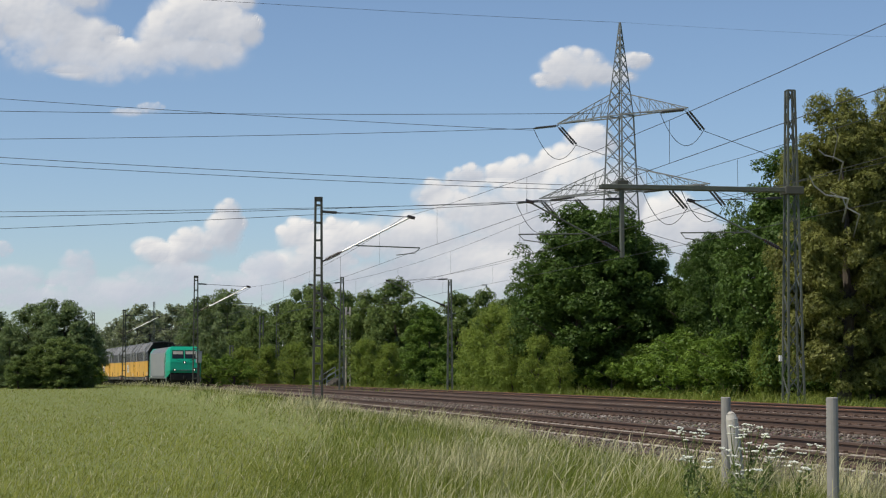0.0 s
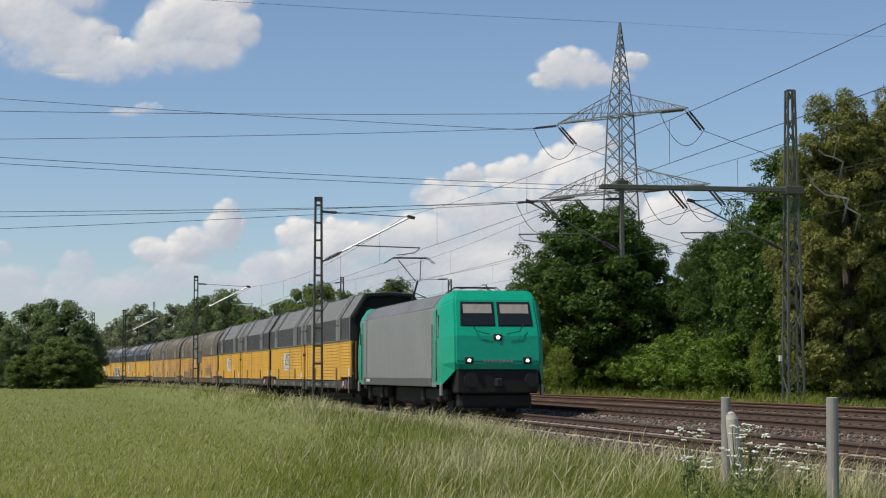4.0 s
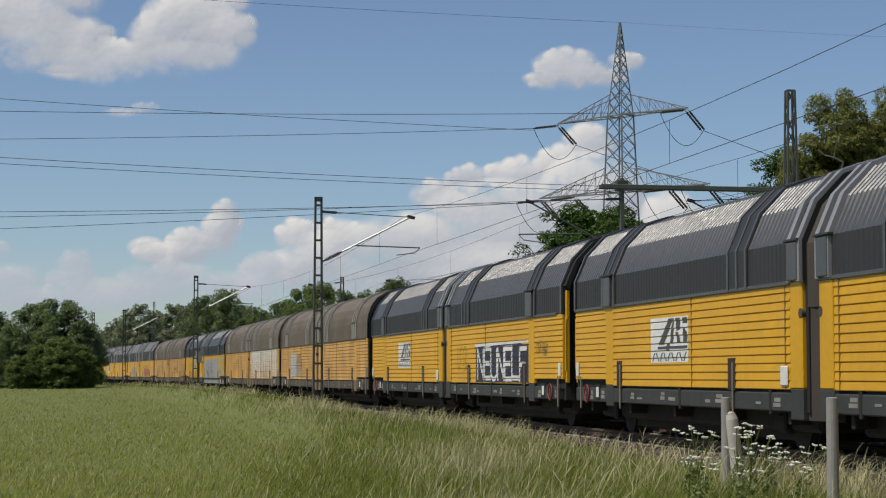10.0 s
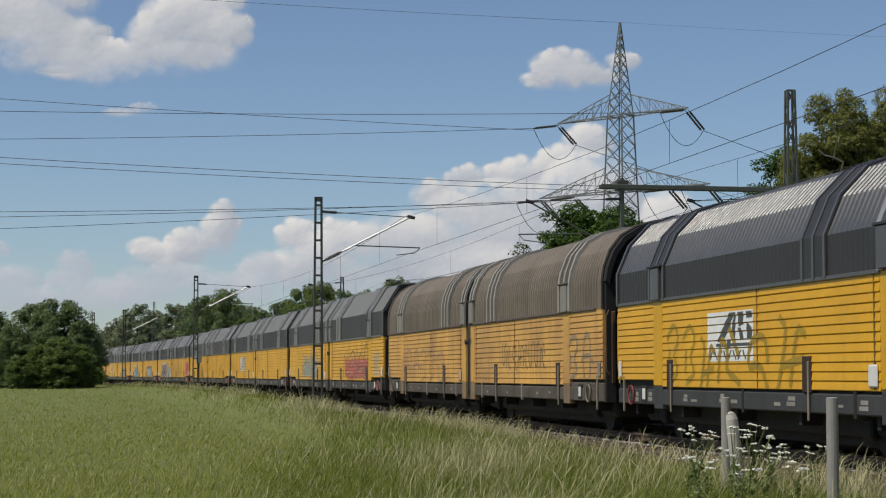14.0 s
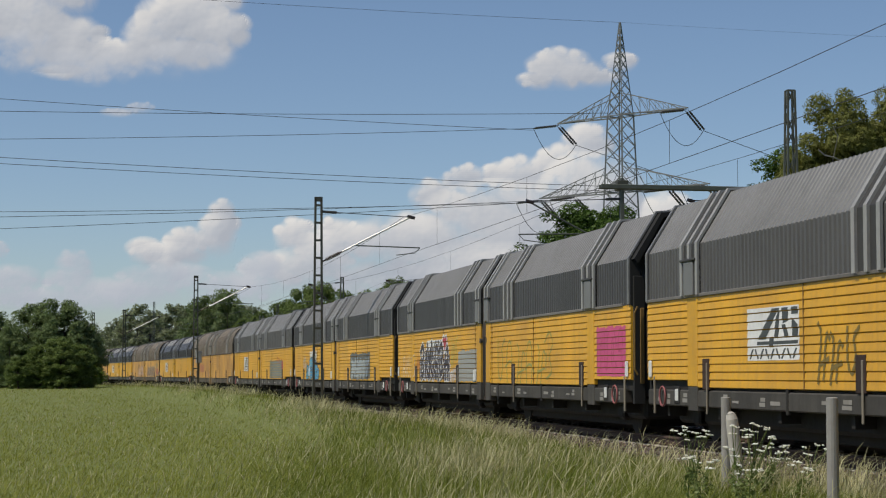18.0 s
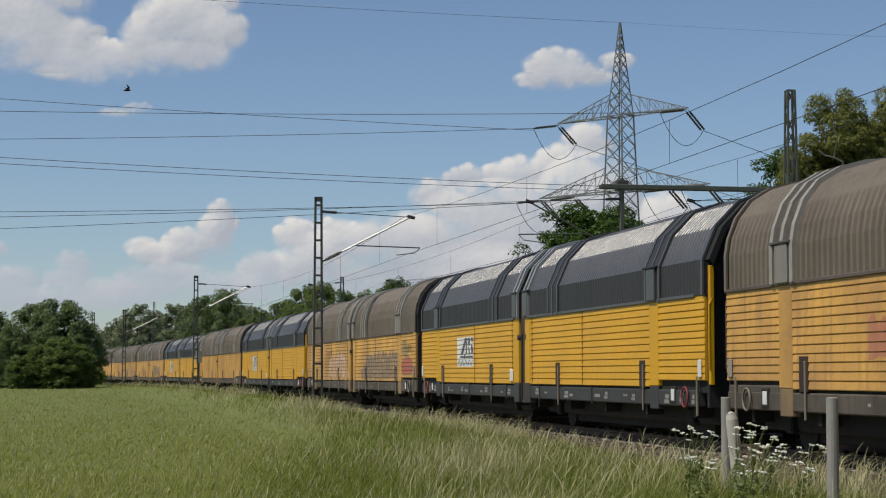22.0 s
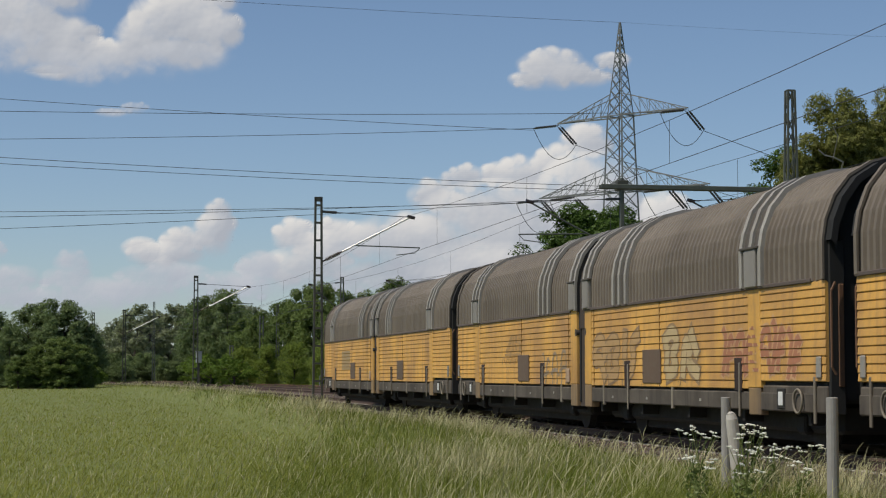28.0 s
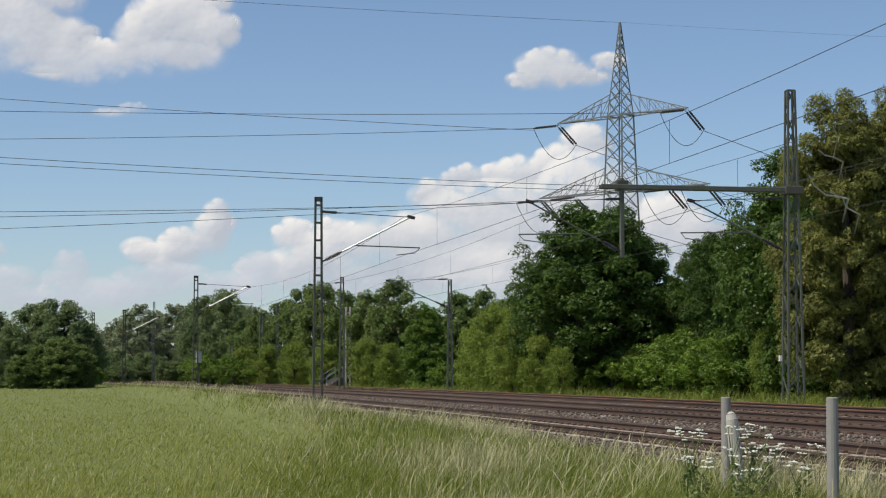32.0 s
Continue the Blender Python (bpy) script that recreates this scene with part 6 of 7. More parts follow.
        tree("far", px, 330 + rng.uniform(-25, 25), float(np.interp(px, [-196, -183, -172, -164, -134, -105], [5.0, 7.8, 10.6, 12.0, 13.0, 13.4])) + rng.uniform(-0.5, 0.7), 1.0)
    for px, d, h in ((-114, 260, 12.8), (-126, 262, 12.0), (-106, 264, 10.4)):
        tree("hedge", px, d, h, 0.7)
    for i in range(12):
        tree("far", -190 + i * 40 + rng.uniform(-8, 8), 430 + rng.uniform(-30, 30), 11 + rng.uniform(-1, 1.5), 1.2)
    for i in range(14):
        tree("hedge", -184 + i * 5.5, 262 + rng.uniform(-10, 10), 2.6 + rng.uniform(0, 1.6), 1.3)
    # bush at the end of the field
    for row in (("hedge", -200, 150, 7.0, 1.0), ("hedge", -214, 152, 6.8, 1.0), ("hedge", -236, 154, 6.2, 1.0), ("hedge", -190, 152, 5.4, 0.9), ("hedge", -226, 148, 4.8, 1.0), ("mid", -191, 144, 3.7, 1.5), ("mid", -201, 142, 4.2, 1.5), ("mid", -211, 142, 3.6, 1.5), ("mid", -222, 141, 2.6, 1.5), ("shrub", -184, 146, 1.8, 1.0)):
        tree(*row, z=0.06)


plant_all()

# ---- grass ----


def grass_mat(name, a, b):
    return leaf_mat(name, a, b, 0.3)


GRASS = grass_mat("green_field_grass", (0.192, 0.215, 0.030), (0.272, 0.285, 0.055))
STRAW = grass_mat("pale_seeding_grass", (0.27, 0.255, 0.11), (0.62, 0.58, 0.36))
VERGE = grass_mat("green_verge_grass", (0.080, 0.112, 0.013), (0.195, 0.222, 0.040))


def blades(rng, x, y, z, h, w, lean, leandir, prof=((-1, 0, 1), (1, 0, 1), (-1, 0.55, 0.75), (1, 0.55, 0.75), (0, 1, 0))):
    """Tapered bent blades: five corners and three faces each."""
    n = len(x)
    an = rng.uniform(0, math.pi, n)
    ux, uy = np.cos(an), np.sin(an)
    ld = leandir + rng.normal(scale=1.4, size=n)
    lx, ly = np.cos(ld) * lean * h, np.sin(ld) * lean * h
    p = np.zeros((n, 5, 3))
    for i, (sx, t, ww) in enumerate(prof):
        p[:, i, 0] = x + ux * w * sx * ww * 0.5 + lx * t * t
        p[:, i, 1] = y + uy * w * sx * ww * 0.5 + ly * t * t
        p[:, i, 2] = z + h * t * (1 - 0.25 * lean * t)
    return p


def blade_mesh(name, p, material):
    n = len(p)
    me = bpy.data.meshes.new(name)
    me.vertices.add(n * 5)
    me.vertices.foreach_set("co", p.astype(np.float32).ravel())
    idx = np.arange(n * 5).reshape(n, 5)
    tri = np.concatenate([idx[:, [0, 1, 3]], idx[:, [0, 3, 2]], idx[:, [2, 3, 4]]], 1).reshape(-1)
    me.loops.add(n * 9)
    me.loops.foreach_set("vertex_index", tri.astype(np.int32))
    me.polygons.add(n * 3)
    me.polygons.foreach_set("loop_start", np.arange(0, n * 9, 3, dtype=np.int32))
    me.materials.append(material)
    me.update(calc_edges=True)
    return me


def offs(x, y):
    """Distance from the track's centre line, negative on the camera's side, for many points."""
    s = np.interp(y, line_y, S_GRID)
    h = np.interp(y, line_y, heading)
    return (x - np.interp(y, line_y, line_x)) * np.sin(h)


def sow(rng, n, d0, d1, power):
    u = rng.uniform(size=n)
    d = (d0 ** power + u * (d1 ** power - d0 ** power)) ** (1 / power)
    x = rng.uniform(-0.27, 0.27, n) * d
    return x, d


SEED_HEAD = ((-1, 0, 0.15), (1, 0, 0.15), (-1, 0.8, 1.0), (1, 0.8, 1.0), (0, 1, 0))


def build_grass():
    rng = np.random.default_rng(21)
    # the field
    x, y = sow(rng, 250000, 14.0, 215.0, -0.35)
    o = offs(x, y)
    k = o < -4.6 + rng.normal(scale=0.6, size=len(x))
    x, y, o = x[k], y[k], o[k]
    n = len(x)
    h = rng.uniform(0.035, 0.10, n) * (1 + 0.2 * np.sin(x * 0.9) * np.cos(y * 0.31))
    w = 0.0032 + 0.0002 * y
    p = blades(rng, x, y, soil_z(o, y), h, w, rng.uniform(0.3, 1.3, n), 0.3)
    g = put("field_grass", blade_mesh("field_grass", p, GRASS))
    tagged(g, "soft green meadow grass covering the field", "grass", kind="stuff")
    # scattered pale heads in the field
    x, y = sow(rng, 9000, 14.0, 160.0, -0.2)
    o = offs(x, y)
    k = o < -5.5
    x, y, o = x[k], y[k], o[k]
    n = len(x)
    p = blades(rng, x, y, soil_z(o, y), rng.uniform(0.12, 0.24, n), 0.0042 + 0.00016 * y, rng.uniform(0.2, 0.9, n), 0.2, SEED_HEAD)
    tagged(put("meadow_seed_heads", blade_mesh("meadow_seed_heads", p, STRAW)), "scattered pale seed heads above the meadow grass", "grass", kind="stuff")
    # the tall verge along the line
    x, y = sow(rng, 290000, 14.0, 190.0, -0.2)
    o = offs(x, y)
    lim = -5.8 - 3.4 * np.clip((44 - y) / 20, 0, 1)
    k = (o > lim + rng.normal(scale=0.55, size=len(x))) & (o < -2.4 + rng.normal(scale=0.2, size=len(x)))
    x, y, o = x[k], y[k], o[k]
    n = len(x)
    patch = np.sin(x * 1.3 + 0.7) + np.cos(y * 0.45 + x * 0.5) + rng.normal(scale=1.3, size=n)
    h = rng.uniform(0.15, 0.6, n) * np.clip(0.75 + 0.12 * patch, 0.5, 1.1)
    straw = patch > 1.95 + 0.2 * (1 - ease(26, 40, y)) - 0.5 * (x > 2.3) - 0.9 * ease(24, 45, y) - 0.55 * ease(36, 52, y) - 0.5 * ease(-4.4, -3.0, o) + 2.4 * np.exp(-((x - 1.5) / 0.6) ** 2 - ((y - 23.5) / 3.0) ** 2)
    w = 0.0036 + 0.0002 * y
    z = soil_z(o, y)
    g = ~straw
    near = 1 - ease(26, 40, y[g])
    p = blades(rng, x[g], y[g], z[g], h[g] * (0.76 - 0.12 * near), w[g] * 0.85, rng.uniform(0.2, 1.0, g.sum()) + 0.35 * near, 0.2)
    tagged(put("verge_grass", blade_mesh("verge_grass", p, VERGE)), "tall green grass on the railway verge", "grass", kind="stuff")
    g = straw
    p = blades(rng, x[g], y[g], z[g], h[g] * rng.uniform(0.7, 1.1, g.sum()), w[g] * 0.9, rng.uniform(0.2, 1.0, g.sum()), 0.1, SEED_HEAD)
    tagged(put("seeding_grass", blade_mesh("seeding_grass", p, STRAW)), "tall pale seeding grass on the railway verge", "grass", kind="stuff")
    # tall bent stalks near the fence posts
    n = 700
    x, y = rng.uniform(1.2, 7.0, n), rng.uniform(20.5, 30.0, n)
    o = offs(x, y)
    k = (o < -2.9) & (o > -8.5)
    x, y, o = x[k], y[k], o[k]
    p = blades(rng, x, y, soil_z(o, y), rng.uniform(0.35, 0.72, len(x)), 0.011, rng.uniform(0.3, 1.1, len(x)), 0.1, SEED_HEAD)
    tagged(put("tall_stalks", blade_mesh("tall_stalks", p, STRAW)), "tall pale bent grass stalks at the fence", "grass", kind="stuff")
    # weeds behind the third track
    x, y = sow(rng, 90000, 40.0, 260.0, -0.3)
    o = offs(x, y)
    k = ((o > 10.0) | ((y > 100) & (o > 5.7) & (np.sin(y * 0.9) > -0.7))) & (o < 26)
    x, y, o = x[k], y[k], o[k]
    n = len(x)
    p = blades(rng, x, y, soil_z(o, y), rng.uniform(0.15, 0.6, n) * (1 + 0.5 * np.sin(x * 0.7) * np.cos(y * 0.3)), 0.005 + 0.0003 * y, rng.uniform(0.3, 1.0, n), 0.2)
    tagged(put("trackside_grass", blade_mesh("trackside_grass", p, VERGE)), "short green grass beyond the tracks", "grass", kind="stuff")


build_grass()

# fence posts in the verge
FENCE_WOOD = painted("weathered_grey_wood", (0.34, 0.325, 0.30), (0.2, 0.185, 0.165), 0.6, 0.85)
for x, y, top, r in ((3.52, 23.8, 0.87, 0.062), (4.11, 20.2, 0.91, 0.065)):
    bm = bmesh.new()
    bar(bm, (0, 0, -0.5), (0, 0, top), r, 14, 0, r * 0.96)
    bmesh.ops.bevel(bm, geom=[ed for ed in bm.edges if ed.calc_face_angle(0) > 1.0], offset=0.008, segments=1, affect="EDGES")
    tagged(part("fence_post", bm, FENCE_WOOD, None, "", Matrix.Translation((x, y, 0))), "weathered grey round wooden fence post in tall grass", "fence post", "fence posts")

bm = bmesh.new()
bar(bm, (0, 0, -0.55), (-0.11, 0.05, 0.6), 0.085, 14, 0, 0.075)
bar(bm, (-0.11, 0.05, 0.6), (-0.12, 0.055, 0.67), 0.075, 14, 0, 0.055)
bar(bm, (-0.12, 0.055, 0.67), (-0.124, 0.06, 0.7), 0.055, 14, 0, 0.02)
PALE_WOOD = painted("split_pale_wood", (0.60, 0.57, 0.50), (0.34, 0.31, 0.27), 0.7, 0.85)
tagged(part("broken_post", bm, PALE_WOOD, None, "", Matrix.Translation((3.62, 23.2, 0))), "leaning pale broken wooden stake beside a fence post", "fence post")

# ---- white umbel flowers at the fence ----
UMBEL = mat("white_umbel_blossom", (0.74, 0.74, 0.64), 0.8)
STEM = leaf_mat("green_stem", (0.10, 0.15, 0.035), (0.2, 0.24, 0.08))


def build_umbel(seed, h):
    rng = random.Random(seed)
    e = thing("cow_parsley", Matrix.Identity(4), "tall white-flowering umbel plant in the verge", "flower", "white umbel flowers")
    tips = []
    segs = [((0, 0, -0.1), (0.01, 0, h * 0.6), 0.007)]
    for i in range(5):
        an = i * 1.3 + rng.random()
        r = rng.uniform(0.05, 0.22)
        tip = Vector((math.cos(an) * r, math.sin(an) * r, h * rng.uniform(0.78, 1.0)))
        segs.append(((0.01, 0, h * rng.uniform(0.4, 0.6)), tip, 0.004))
        tips.append(tip)
    rod_part("stem", segs, 0.006, STEM, e, "", 4)
    for t in tips:
        bm = bmesh.new()
        for i in range(9):
            an, r = rng.random() * 6.28, rng.uniform(0, 0.055)
            c = t + Vector((math.cos(an) * r, math.sin(an) * r, rng.uniform(-0.006, 0.012)))
            bmesh.ops.create_icosphere(bm, subdivisions=1, radius=rng.uniform(0.010, 0.018), matrix=Matrix.Translation(c) @ Matrix.Diagonal((1, 1, 0.6, 1)))
        part("umbel", bm, UMBEL, e)
    leaves = leaf_cloud(np.random.default_rng(seed), [(0, 0, h * 0.25, 0.12, 0.14), (0.03, 0.03, h * 0.45, 0.08, 0.1)], 70, 0.022)
    put("leaves", leaf_mesh("leaves", leaves, STEM), e)
    return e


umbels = []
_rnd = random.Random(77)
_first = [build_umbel(s, h) for s, h in ((1, 0.86), (2, 0.66), (3, 0.48))]
for i, (x, y) in enumerate(((3.75, 23.4), (3.9, 22.9), (4.05, 23.6), (3.4, 22.6), (3.3, 21.6), (3.0, 22.2), (2.8, 21.4), (3.6, 21.6), (3.2, 20.6), (2.6, 20.4), (4.3, 22.6), (3.9, 21.2), (3.1, 19.6), (2.5, 19.2))):
    u = _first[i] if i < 3 else copy_thing(_first[i % 3], Matrix.Identity(4))
    umbels.append((u, Vector((x, y, -0.3)), _rnd.uniform(0, 360)))
    u.matrix_basis = pose(x, y, -0.3)


# ---- small things beyond the tracks ----
def street_lamp(x, y):
    e = thing("street_lamp", Matrix.Translation((x, y, 0)), "grey curved street lamp rising behind the trees", "street lamp")
    pts = [Vector((0, 0, -0.4)), Vector((0, 0, 9.2))] + [Vector((-0.9 * math.sin(a), 0, 9.2 + 0.9 * (1 - math.cos(a)))) for a in (0.5, 1.0, 1.45)]
    rod_part("lamp_post", list(zip(pts, pts[1:])), 0.07, GALV, e, "", 8)
    bm = bmesh.new()
    box(bm, -1.35, -0.85, -0.12, 0.12, 9.93, 10.05, 0.03)
    part("lamp_head", bm, GALV, e)


street_lamp(27.4 * 188 / 1000, 188)


def steps_with_rail(s, off):
    e = thing("stairway", line_pose(s, off, 0.0) @ Matrix.Rotation(radians(-70), 4, "Z"), "short concrete steps with pale handrails beside the tracks", "stairs")
    for i in range(5):
        bm = bmesh.new()
        box(bm, -0.6, 0.6, i * 0.3, i * 0.3 + 0.32, -0.3, 0.18 + i * 0.17, 0.015)
        part("step", bm, UNDER, e)
    for x in (-0.6, 0.6):
        rod_part("handrail", [((x, 0, 0.1), (x, 0, 1.0)), ((x, 0, 1.0), (x, 1.5, 1.8)), ((x, 1.5, 0.9), (x, 1.5, 1.8)), ((x, 0, 0.55), (x, 1.5, 1.35))], 0.035, GALV, e, "pale handrail")


steps_with_rail(158.0, 10.6)


def relay_box(s, off, z, w, h):
    e = thing("relay_cabinet", line_pose(s, off, z), "small grey metal relay cabinet beside the mast", "cabinet")
    bm = bmesh.new()
    box(bm, -w / 2, w / 2, -0.2, 0.2, 0, h, 0.02)
    part("cabinet_body", bm, GALV, e)
    bm = bmesh.new()
    box(bm, -w / 2 + 0.03, w / 2 - 0.03, -0.215, -0.2, 0.04, h - 0.04, 0.006)
    part("cabinet_door", bm, GALV, e)
    bm = bmesh.new()
    box(bm, -w / 2 - 0.03, w / 2 + 0.03, -0.23, 0.23, h, h + 0.04, 0.01)
    part("cabinet_roof", bm, GALV, e)
    bm = bmesh.new()
    box(bm, -0.05, 0.05, -0.05, 0.05, -z - 0.5, 0.0)
    part("cabinet_stand", bm, UNDER, e)


relay_box(124.5, -3.0, 1.9, 0.36, 0.7)


def trestle(s, off):
    e = thing("wooden_barrier", line_pose(s, off, -0.3), "low dark wooden barrier at the track end", "barrier", "wooden barriers")
    for x in (-0.55, 0.0, 0.55):
        bm = bmesh.new()
        box(bm, x - 0.09, x + 0.09, -0.09, 0.09, -0.2, 1.1, 0.015)
        part("barrier_post", bm, BARK, e)
    bm = bmesh.new()
    box(bm, -0.8, 0.8, -0.06, 0.06, 0.6, 0.8, 0.015)
    part("barrier_beam", bm, BARK, e)


trestle(205.0, 3.0 + 8.2)
trestle(232.0, -1.5 + 0.0 - 3.5)


STONE_PALE = painted("dusty_broken_stone", (0.34, 0.28, 0.22), (0.17, 0.13, 0.1), 0.7, 0.9)


def rubble(s, off):
    rng = random.Random(5)
    vs, fs = [], []
    for i in range(70):
        c = on_line(s + rng.gauss(0, 1.6), off + rng.gauss(0, 0.5), 0.15)[0]
        r = rng.uniform(0.06, 0.18)
        h = max(0.0, 0.45 - 0.16 * abs(rng.gauss(0, 2.2)))
        n = len(vs)
        for d in ((1, 0, 0), (-1, 0, 0), (0, 1, 0), (0, -1, 0), (0, 0, 1), (0, 0, -1)):
            vs.append(c + Vector(d) * r * rng.uniform(0.6, 1.2) + Vector((0, 0, h - 0.2)))
        fs += [(n + a, n + b, n + c2) for a, b, c2 in ((0, 2, 4), (2, 1, 4), (1, 3, 4), (3, 0, 4), (2, 0, 5), (1, 2, 5), (3, 1, 5), (0, 3, 5))]
    tagged(put("rubble_heap", mesh_from("rubble_heap", vs, fs, STONE_PALE)), "pale heap of broken stone beside the line", "rubble", kind="stuff")


rubble(131.0, -4.1)

# ---- a swift crossing the sky ----
FEATHER = mat("dark_feathers", (0.02, 0.018, 0.018), 0.8)


def build_bird():
    e = thing("swift", Matrix.Identity(4), "small dark bird flying across the sky", "bird")
    bm = bmesh.new()
    bmesh.ops.create_uvsphere(bm, u_segments=12, v_segments=8, radius=1.0, matrix=Matrix.Diagonal((0.07, 0.022, 0.021, 1)))
    part("body", bm, FEATHER, e)
    bm = bmesh.new()
    vs = [bm.verts.new(p) for p in ((-0.055, 0.0, 0.004), (-0.12, 0.025, 0.0), (-0.1, 0.0, 0.0), (-0.12, -0.025, 0.0))]
    bm.faces.new(vs[:3])
    bm.faces.new((vs[0], vs[2], vs[3]))
    bmesh.ops.solidify(bm, geom=bm.faces, thickness=0.006)
    part("tail", bm, FEATHER, e)
    wings = []
    for s in (-1, 1):
        bm = bmesh.new()
        vs = [bm.verts.new(p) for p in ((0.035, 0, 0), (0.032, s * 0.056, 0), (-0.042, s * 0.14, 0), (-0.014, s * 0.056, 0), (-0.02, 0, 0))]
        bm.faces.new(vs)
        bmesh.ops.solidify(bm, geom=bm.faces, thickness=0.007)
        wings.append((part("wing", bm, FEATHER, e, "", Matrix.Translation((0.01, s * 0.02, 0.01))), s))
    return e, wings


bird, bird_wings = build_bird()

# ---- clouds ----
CLOUD_D = 3600.0


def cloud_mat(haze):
    """Vapour that thins out at its rim; sunlit and shaded billows are put into its glowing colour."""
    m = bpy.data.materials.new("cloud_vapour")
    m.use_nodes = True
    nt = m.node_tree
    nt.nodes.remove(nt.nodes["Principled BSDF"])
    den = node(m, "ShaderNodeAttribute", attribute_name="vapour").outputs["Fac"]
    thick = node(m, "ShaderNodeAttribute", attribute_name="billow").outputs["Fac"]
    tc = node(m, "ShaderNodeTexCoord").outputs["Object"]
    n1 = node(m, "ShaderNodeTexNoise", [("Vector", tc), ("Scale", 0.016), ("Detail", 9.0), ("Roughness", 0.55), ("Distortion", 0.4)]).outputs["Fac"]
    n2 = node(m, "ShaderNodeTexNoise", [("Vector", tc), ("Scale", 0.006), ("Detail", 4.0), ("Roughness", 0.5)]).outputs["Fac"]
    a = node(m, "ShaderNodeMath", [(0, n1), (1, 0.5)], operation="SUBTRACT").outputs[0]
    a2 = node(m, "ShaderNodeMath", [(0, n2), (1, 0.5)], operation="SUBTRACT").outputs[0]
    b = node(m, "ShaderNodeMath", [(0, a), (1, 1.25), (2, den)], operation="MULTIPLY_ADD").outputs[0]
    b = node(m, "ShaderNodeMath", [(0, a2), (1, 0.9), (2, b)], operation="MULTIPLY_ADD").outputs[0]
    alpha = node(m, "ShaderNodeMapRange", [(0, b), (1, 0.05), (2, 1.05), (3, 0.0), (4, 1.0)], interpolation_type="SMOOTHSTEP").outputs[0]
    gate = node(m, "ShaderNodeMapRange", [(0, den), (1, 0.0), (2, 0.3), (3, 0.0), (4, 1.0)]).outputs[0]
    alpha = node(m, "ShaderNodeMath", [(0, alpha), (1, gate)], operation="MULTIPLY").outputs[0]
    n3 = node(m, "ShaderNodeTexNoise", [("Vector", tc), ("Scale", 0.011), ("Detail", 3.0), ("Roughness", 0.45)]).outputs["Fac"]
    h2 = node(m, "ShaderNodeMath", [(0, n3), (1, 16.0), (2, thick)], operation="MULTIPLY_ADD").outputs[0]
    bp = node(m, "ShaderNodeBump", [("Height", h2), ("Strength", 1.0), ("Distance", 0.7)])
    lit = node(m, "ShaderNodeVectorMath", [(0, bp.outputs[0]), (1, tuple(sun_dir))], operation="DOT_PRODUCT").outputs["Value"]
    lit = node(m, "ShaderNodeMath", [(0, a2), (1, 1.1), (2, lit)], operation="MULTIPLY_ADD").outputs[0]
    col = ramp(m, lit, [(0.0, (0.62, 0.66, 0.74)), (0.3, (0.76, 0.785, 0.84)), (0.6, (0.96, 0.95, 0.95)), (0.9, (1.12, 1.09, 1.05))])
    # haze is painted in: the glow is mixed towards pale blue
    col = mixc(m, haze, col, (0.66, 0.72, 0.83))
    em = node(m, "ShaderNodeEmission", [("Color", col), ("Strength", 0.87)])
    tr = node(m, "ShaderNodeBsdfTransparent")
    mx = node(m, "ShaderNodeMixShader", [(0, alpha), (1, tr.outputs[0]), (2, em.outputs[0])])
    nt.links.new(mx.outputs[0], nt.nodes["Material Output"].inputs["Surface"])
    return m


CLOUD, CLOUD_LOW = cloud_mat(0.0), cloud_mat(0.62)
cosp, sinp = math.cos(0.0658), math.sin(0.0658)


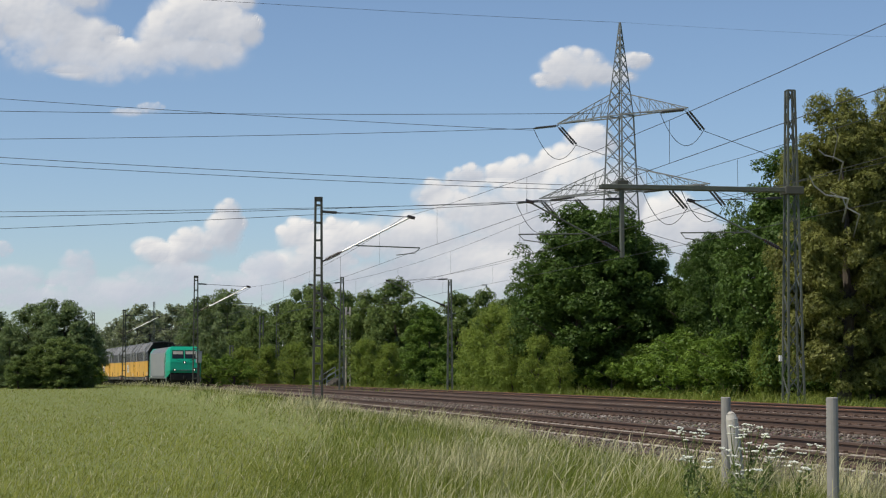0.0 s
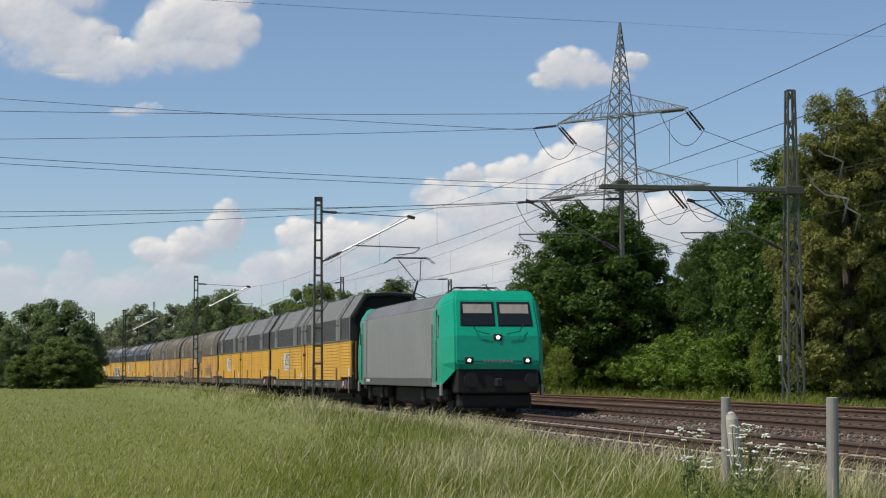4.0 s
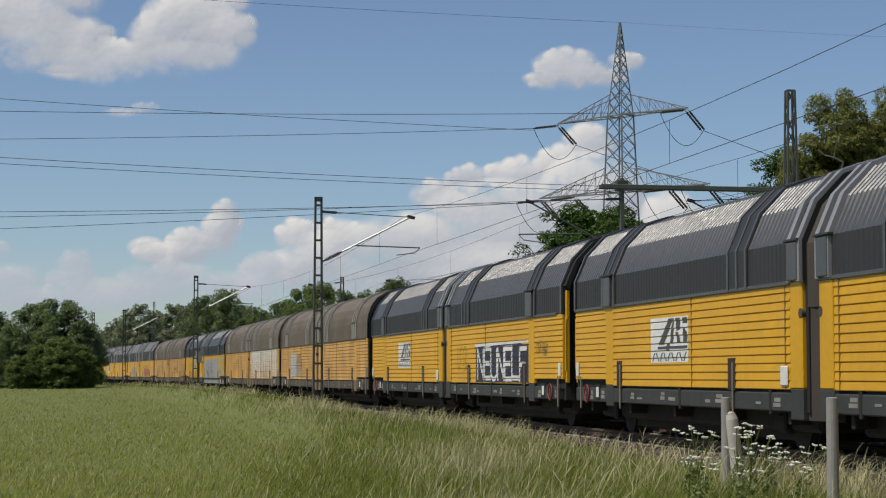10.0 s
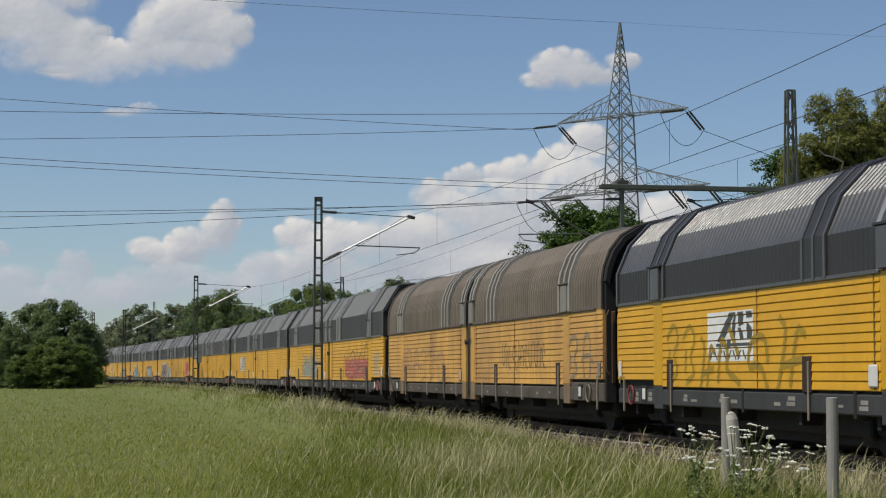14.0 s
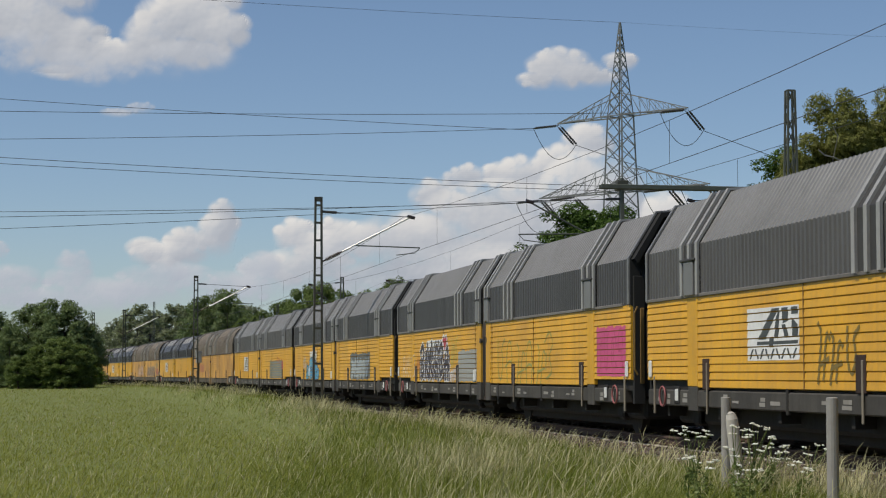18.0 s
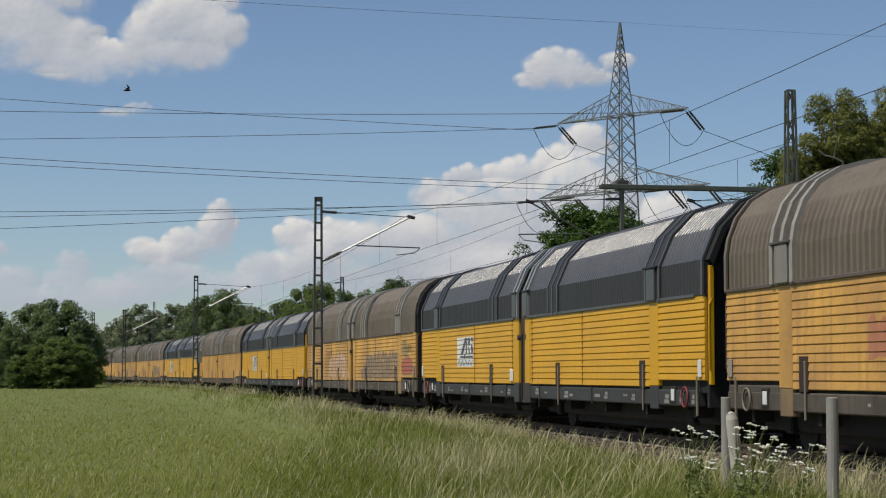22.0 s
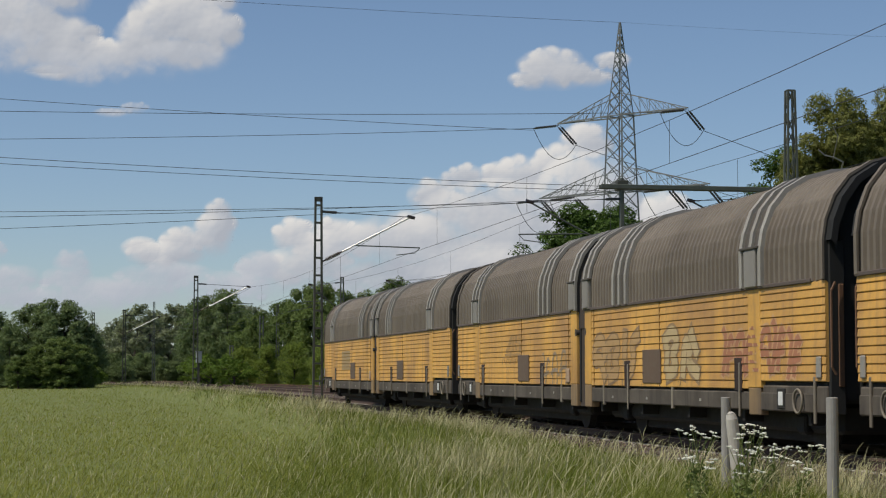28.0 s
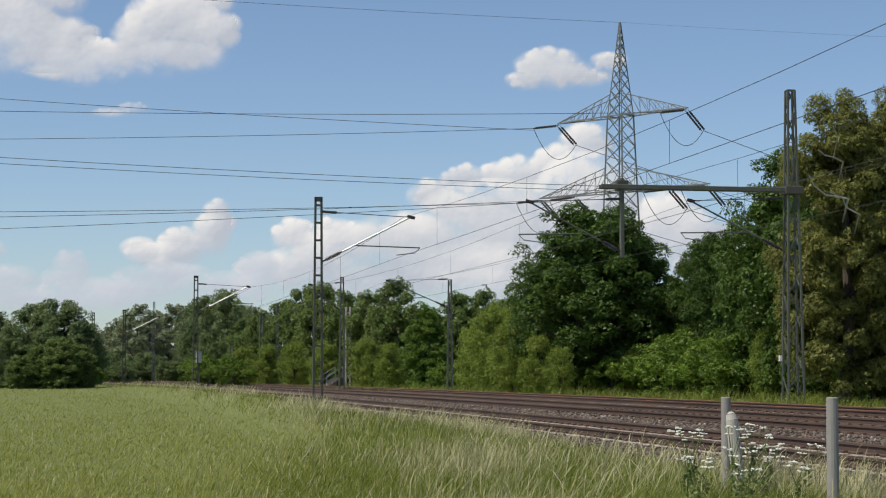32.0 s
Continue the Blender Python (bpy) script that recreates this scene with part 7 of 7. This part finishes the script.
def cloud(puffs, drift, soft=1.0):
    """A bank of vapour far away. puffs: (sideways, height, half width, half height) in metres at CLOUD_D; drift in metres over the clip."""
    rng = np.random.default_rng(int(abs(puffs[0][0])))
    P = list(puffs)
    for cx, cz, rx, rz in puffs:
        for _ in range(16):
            an, u = rng.uniform(0, 2 * math.pi), rng.uniform(0.3, 0.9)
            q = rng.uniform(0.24, 0.46) * min(rx, rz)
            P.append((cx + math.cos(an) * u * rx, cz + math.sin(an) * u * rz, q * rng.uniform(1.0, 1.5), q))
    P = np.array(P, dtype=float)
    x0, x1 = (P[:, 0] - P[:, 2] * 1.6).min(), (P[:, 0] + P[:, 2] * 1.6).max()
    z0, z1 = (P[:, 1] - P[:, 3] * 1.6).min(), (P[:, 1] + P[:, 3] * 1.6).max()
    step = max(3.0, (x1 - x0) / 300)
    nx, nz = int((x1 - x0) / step) + 2, int((z1 - z0) / step) + 2
    gx, gz = np.meshgrid(np.linspace(x0, x1, nx), np.linspace(z0, z1, nz))
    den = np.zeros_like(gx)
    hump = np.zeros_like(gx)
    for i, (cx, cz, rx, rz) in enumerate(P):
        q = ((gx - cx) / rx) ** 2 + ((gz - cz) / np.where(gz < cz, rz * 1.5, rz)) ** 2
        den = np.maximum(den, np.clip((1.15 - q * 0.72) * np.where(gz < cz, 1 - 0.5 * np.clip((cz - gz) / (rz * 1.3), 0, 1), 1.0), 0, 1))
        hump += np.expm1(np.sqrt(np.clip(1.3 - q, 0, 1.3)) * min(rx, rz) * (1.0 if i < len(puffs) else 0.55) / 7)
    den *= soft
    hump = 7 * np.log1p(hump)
    cx, cz = (x0 + x1) / 2, (z0 + z1) / 2
    vs = np.stack([gx - cx, np.zeros_like(gx), gz - cz], -1).reshape(-1, 3)
    idx = np.arange(nx * nz).reshape(nz, nx)
    fs = np.stack([idx[:-1, :-1], idx[:-1, 1:], idx[1:, 1:], idx[1:, :-1]], -1).reshape(-1, 4)
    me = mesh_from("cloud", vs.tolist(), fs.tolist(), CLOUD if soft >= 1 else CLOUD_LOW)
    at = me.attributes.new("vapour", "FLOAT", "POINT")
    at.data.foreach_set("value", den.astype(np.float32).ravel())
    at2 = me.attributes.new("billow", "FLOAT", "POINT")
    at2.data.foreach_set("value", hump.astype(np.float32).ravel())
    depth = CLOUD_D + 0.02 * cx + 0.05 * cz
    ob = put("cloud", me, None, Matrix.Translation((cx, depth, cz)))
    tagged(ob, "white cumulus cloud in the blue sky", "cloud", "clouds", "structure")
    return ob, (cx, depth, cz), drift


def sky_xy(px, py):
    """Sideways place and height at CLOUD_D of a direction in the view."""
    u, v = (px - 784) / 3373.2, (441 - py) / 3373.2
    k = CLOUD_D / (cosp - v * sinp)
    return u * k, 1.15 + (sinp + v * cosp) * k


def bank(rows, drift, soft=1.0):
    out = []
    for px, py, rx, ry in rows:
        a, b = sky_xy(px, py)
        out.append((a, b, rx * 1.067, ry * 1.067))
    return cloud(out, drift * 1.067, soft)


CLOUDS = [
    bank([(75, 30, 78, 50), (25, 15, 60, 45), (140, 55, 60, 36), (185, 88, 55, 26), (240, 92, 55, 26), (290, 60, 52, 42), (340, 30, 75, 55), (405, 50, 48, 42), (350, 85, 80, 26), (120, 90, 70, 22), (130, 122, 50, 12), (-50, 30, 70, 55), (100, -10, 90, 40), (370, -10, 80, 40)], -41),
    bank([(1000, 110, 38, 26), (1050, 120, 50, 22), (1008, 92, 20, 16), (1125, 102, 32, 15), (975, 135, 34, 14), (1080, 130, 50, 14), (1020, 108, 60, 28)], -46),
    # hazy bank added under the first one as its grey, shaded base
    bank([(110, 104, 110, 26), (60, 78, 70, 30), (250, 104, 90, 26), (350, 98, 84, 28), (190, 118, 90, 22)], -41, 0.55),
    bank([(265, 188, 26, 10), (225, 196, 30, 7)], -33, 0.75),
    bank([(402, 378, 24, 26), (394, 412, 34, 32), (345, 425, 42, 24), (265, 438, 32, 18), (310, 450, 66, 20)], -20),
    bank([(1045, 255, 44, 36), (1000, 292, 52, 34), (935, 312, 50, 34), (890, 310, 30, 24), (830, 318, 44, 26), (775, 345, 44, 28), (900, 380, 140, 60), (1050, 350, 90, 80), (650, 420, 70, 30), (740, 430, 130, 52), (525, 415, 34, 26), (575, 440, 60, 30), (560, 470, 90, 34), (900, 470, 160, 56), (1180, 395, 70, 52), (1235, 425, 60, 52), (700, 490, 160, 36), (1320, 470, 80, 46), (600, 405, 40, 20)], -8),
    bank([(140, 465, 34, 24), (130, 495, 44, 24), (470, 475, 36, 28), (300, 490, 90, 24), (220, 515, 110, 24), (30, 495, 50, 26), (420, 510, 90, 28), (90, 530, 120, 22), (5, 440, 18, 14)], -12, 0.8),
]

# ---- what moves ----
# distance run by the train: (seconds, metres)
RUN = [(0.0, 1.22), (1.0, 29.18), (2.0, 57.14), (3.0, 85.02), (4.0, 113.00), (5.0, 141.10), (6.0, 169.22), (7.0, 197.51), (8.0, 225.94), (9.0, 254.32), (10.0, 282.77), (11.0, 311.24), (12.0, 339.60), (13.0, 367.82), (14.0, 396.39), (15.0, 424.38), (16.0, 452.36), (17.0, 480.35), (18.0, 508.67), (19.0, 537.04), (20.0, 565.44), (21.0, 593.85), (22.0, 623.35), (23.0, 651.95), (24.0, 680.35), (25.0, 708.86), (26.0, 737.32), (27.0, 765.77), (28.0, 794.23), (29.0, 822.76), (30.0, 851.20), (31.0, 879.60), (32.0, 908.00)]
S_HEAD = 185.68


def motions():
    at = 0.0
    starts = []
    for kind in TYPES:
        starts.append(at + UNIT_LEN[kind] / 2)
        at += UNIT_LEN[kind]
    walk(loco, [(t, line_pose(S_HEAD - 9.62 - run)) for t, run in RUN])
    for unit, mid in zip(wagons, starts):
        walk(unit, [(t, line_pose(S_HEAD + mid - run)) for t, run in RUN])
    for ob, (x, y, z), drift in CLOUDS:
        walk(ob, [(0.0, pose(x, y, z)), (32.0, pose(x + drift, y, z))])
    # the bird, at 36 m: sideways and height in thousandths of the distance
    d = 36.0
    rows = [(0.0, -1500, 30), (19.0, -600, 60), (21.0, -224, 117), (21.5, -195, 138), (22.0, -167, 150), (22.5, -134, 155), (23.0, -93, 160), (23.5, -57.5, 168), (24.0, -18, 169), (24.5, 19, 158), (25.0, 61, 145), (26.0, 150, 125), (27.5, 300, 110), (32.0, 900, 100)]
    walk(bird, [(t, Matrix.Translation((x * d / 1000, d, 1.15 + z * d / 1000)) @ Matrix.Rotation(radians(25 + 12 * math.sin(t * 7)), 4, "X")) for t, x, z in rows])
    for wing, s in bird_wings:
        beats = [(0.0, 0.0), (20.5, 0.0)] + [(20.5 + 0.1 * i, 38 * (1 if i % 2 else -1)) for i in range(1, 58)] + [(32.0, 0.0)]
        walk(wing, [(t, pose(0.01, s * 0.02, 0.01, s * a)) for t, a in beats])
    # flowers nod in the draught of the train
    rnd = random.Random(9)
    for u, p, turn in umbels:
        rows = []
        for i in range(33):
            gust = 7.0 if 5 <= i <= 29 else 2.5
            rows.append((float(i), Matrix.Translation(p) @ Matrix.Rotation(radians(rnd.gauss(2, 1) * gust * 0.5), 4, "Y") @ Matrix.Rotation(radians(rnd.gauss(0, 0.4) * gust), 4, "X") @ Matrix.Rotation(radians(turn), 4, "Z")))
        walk(u, rows)


motions()
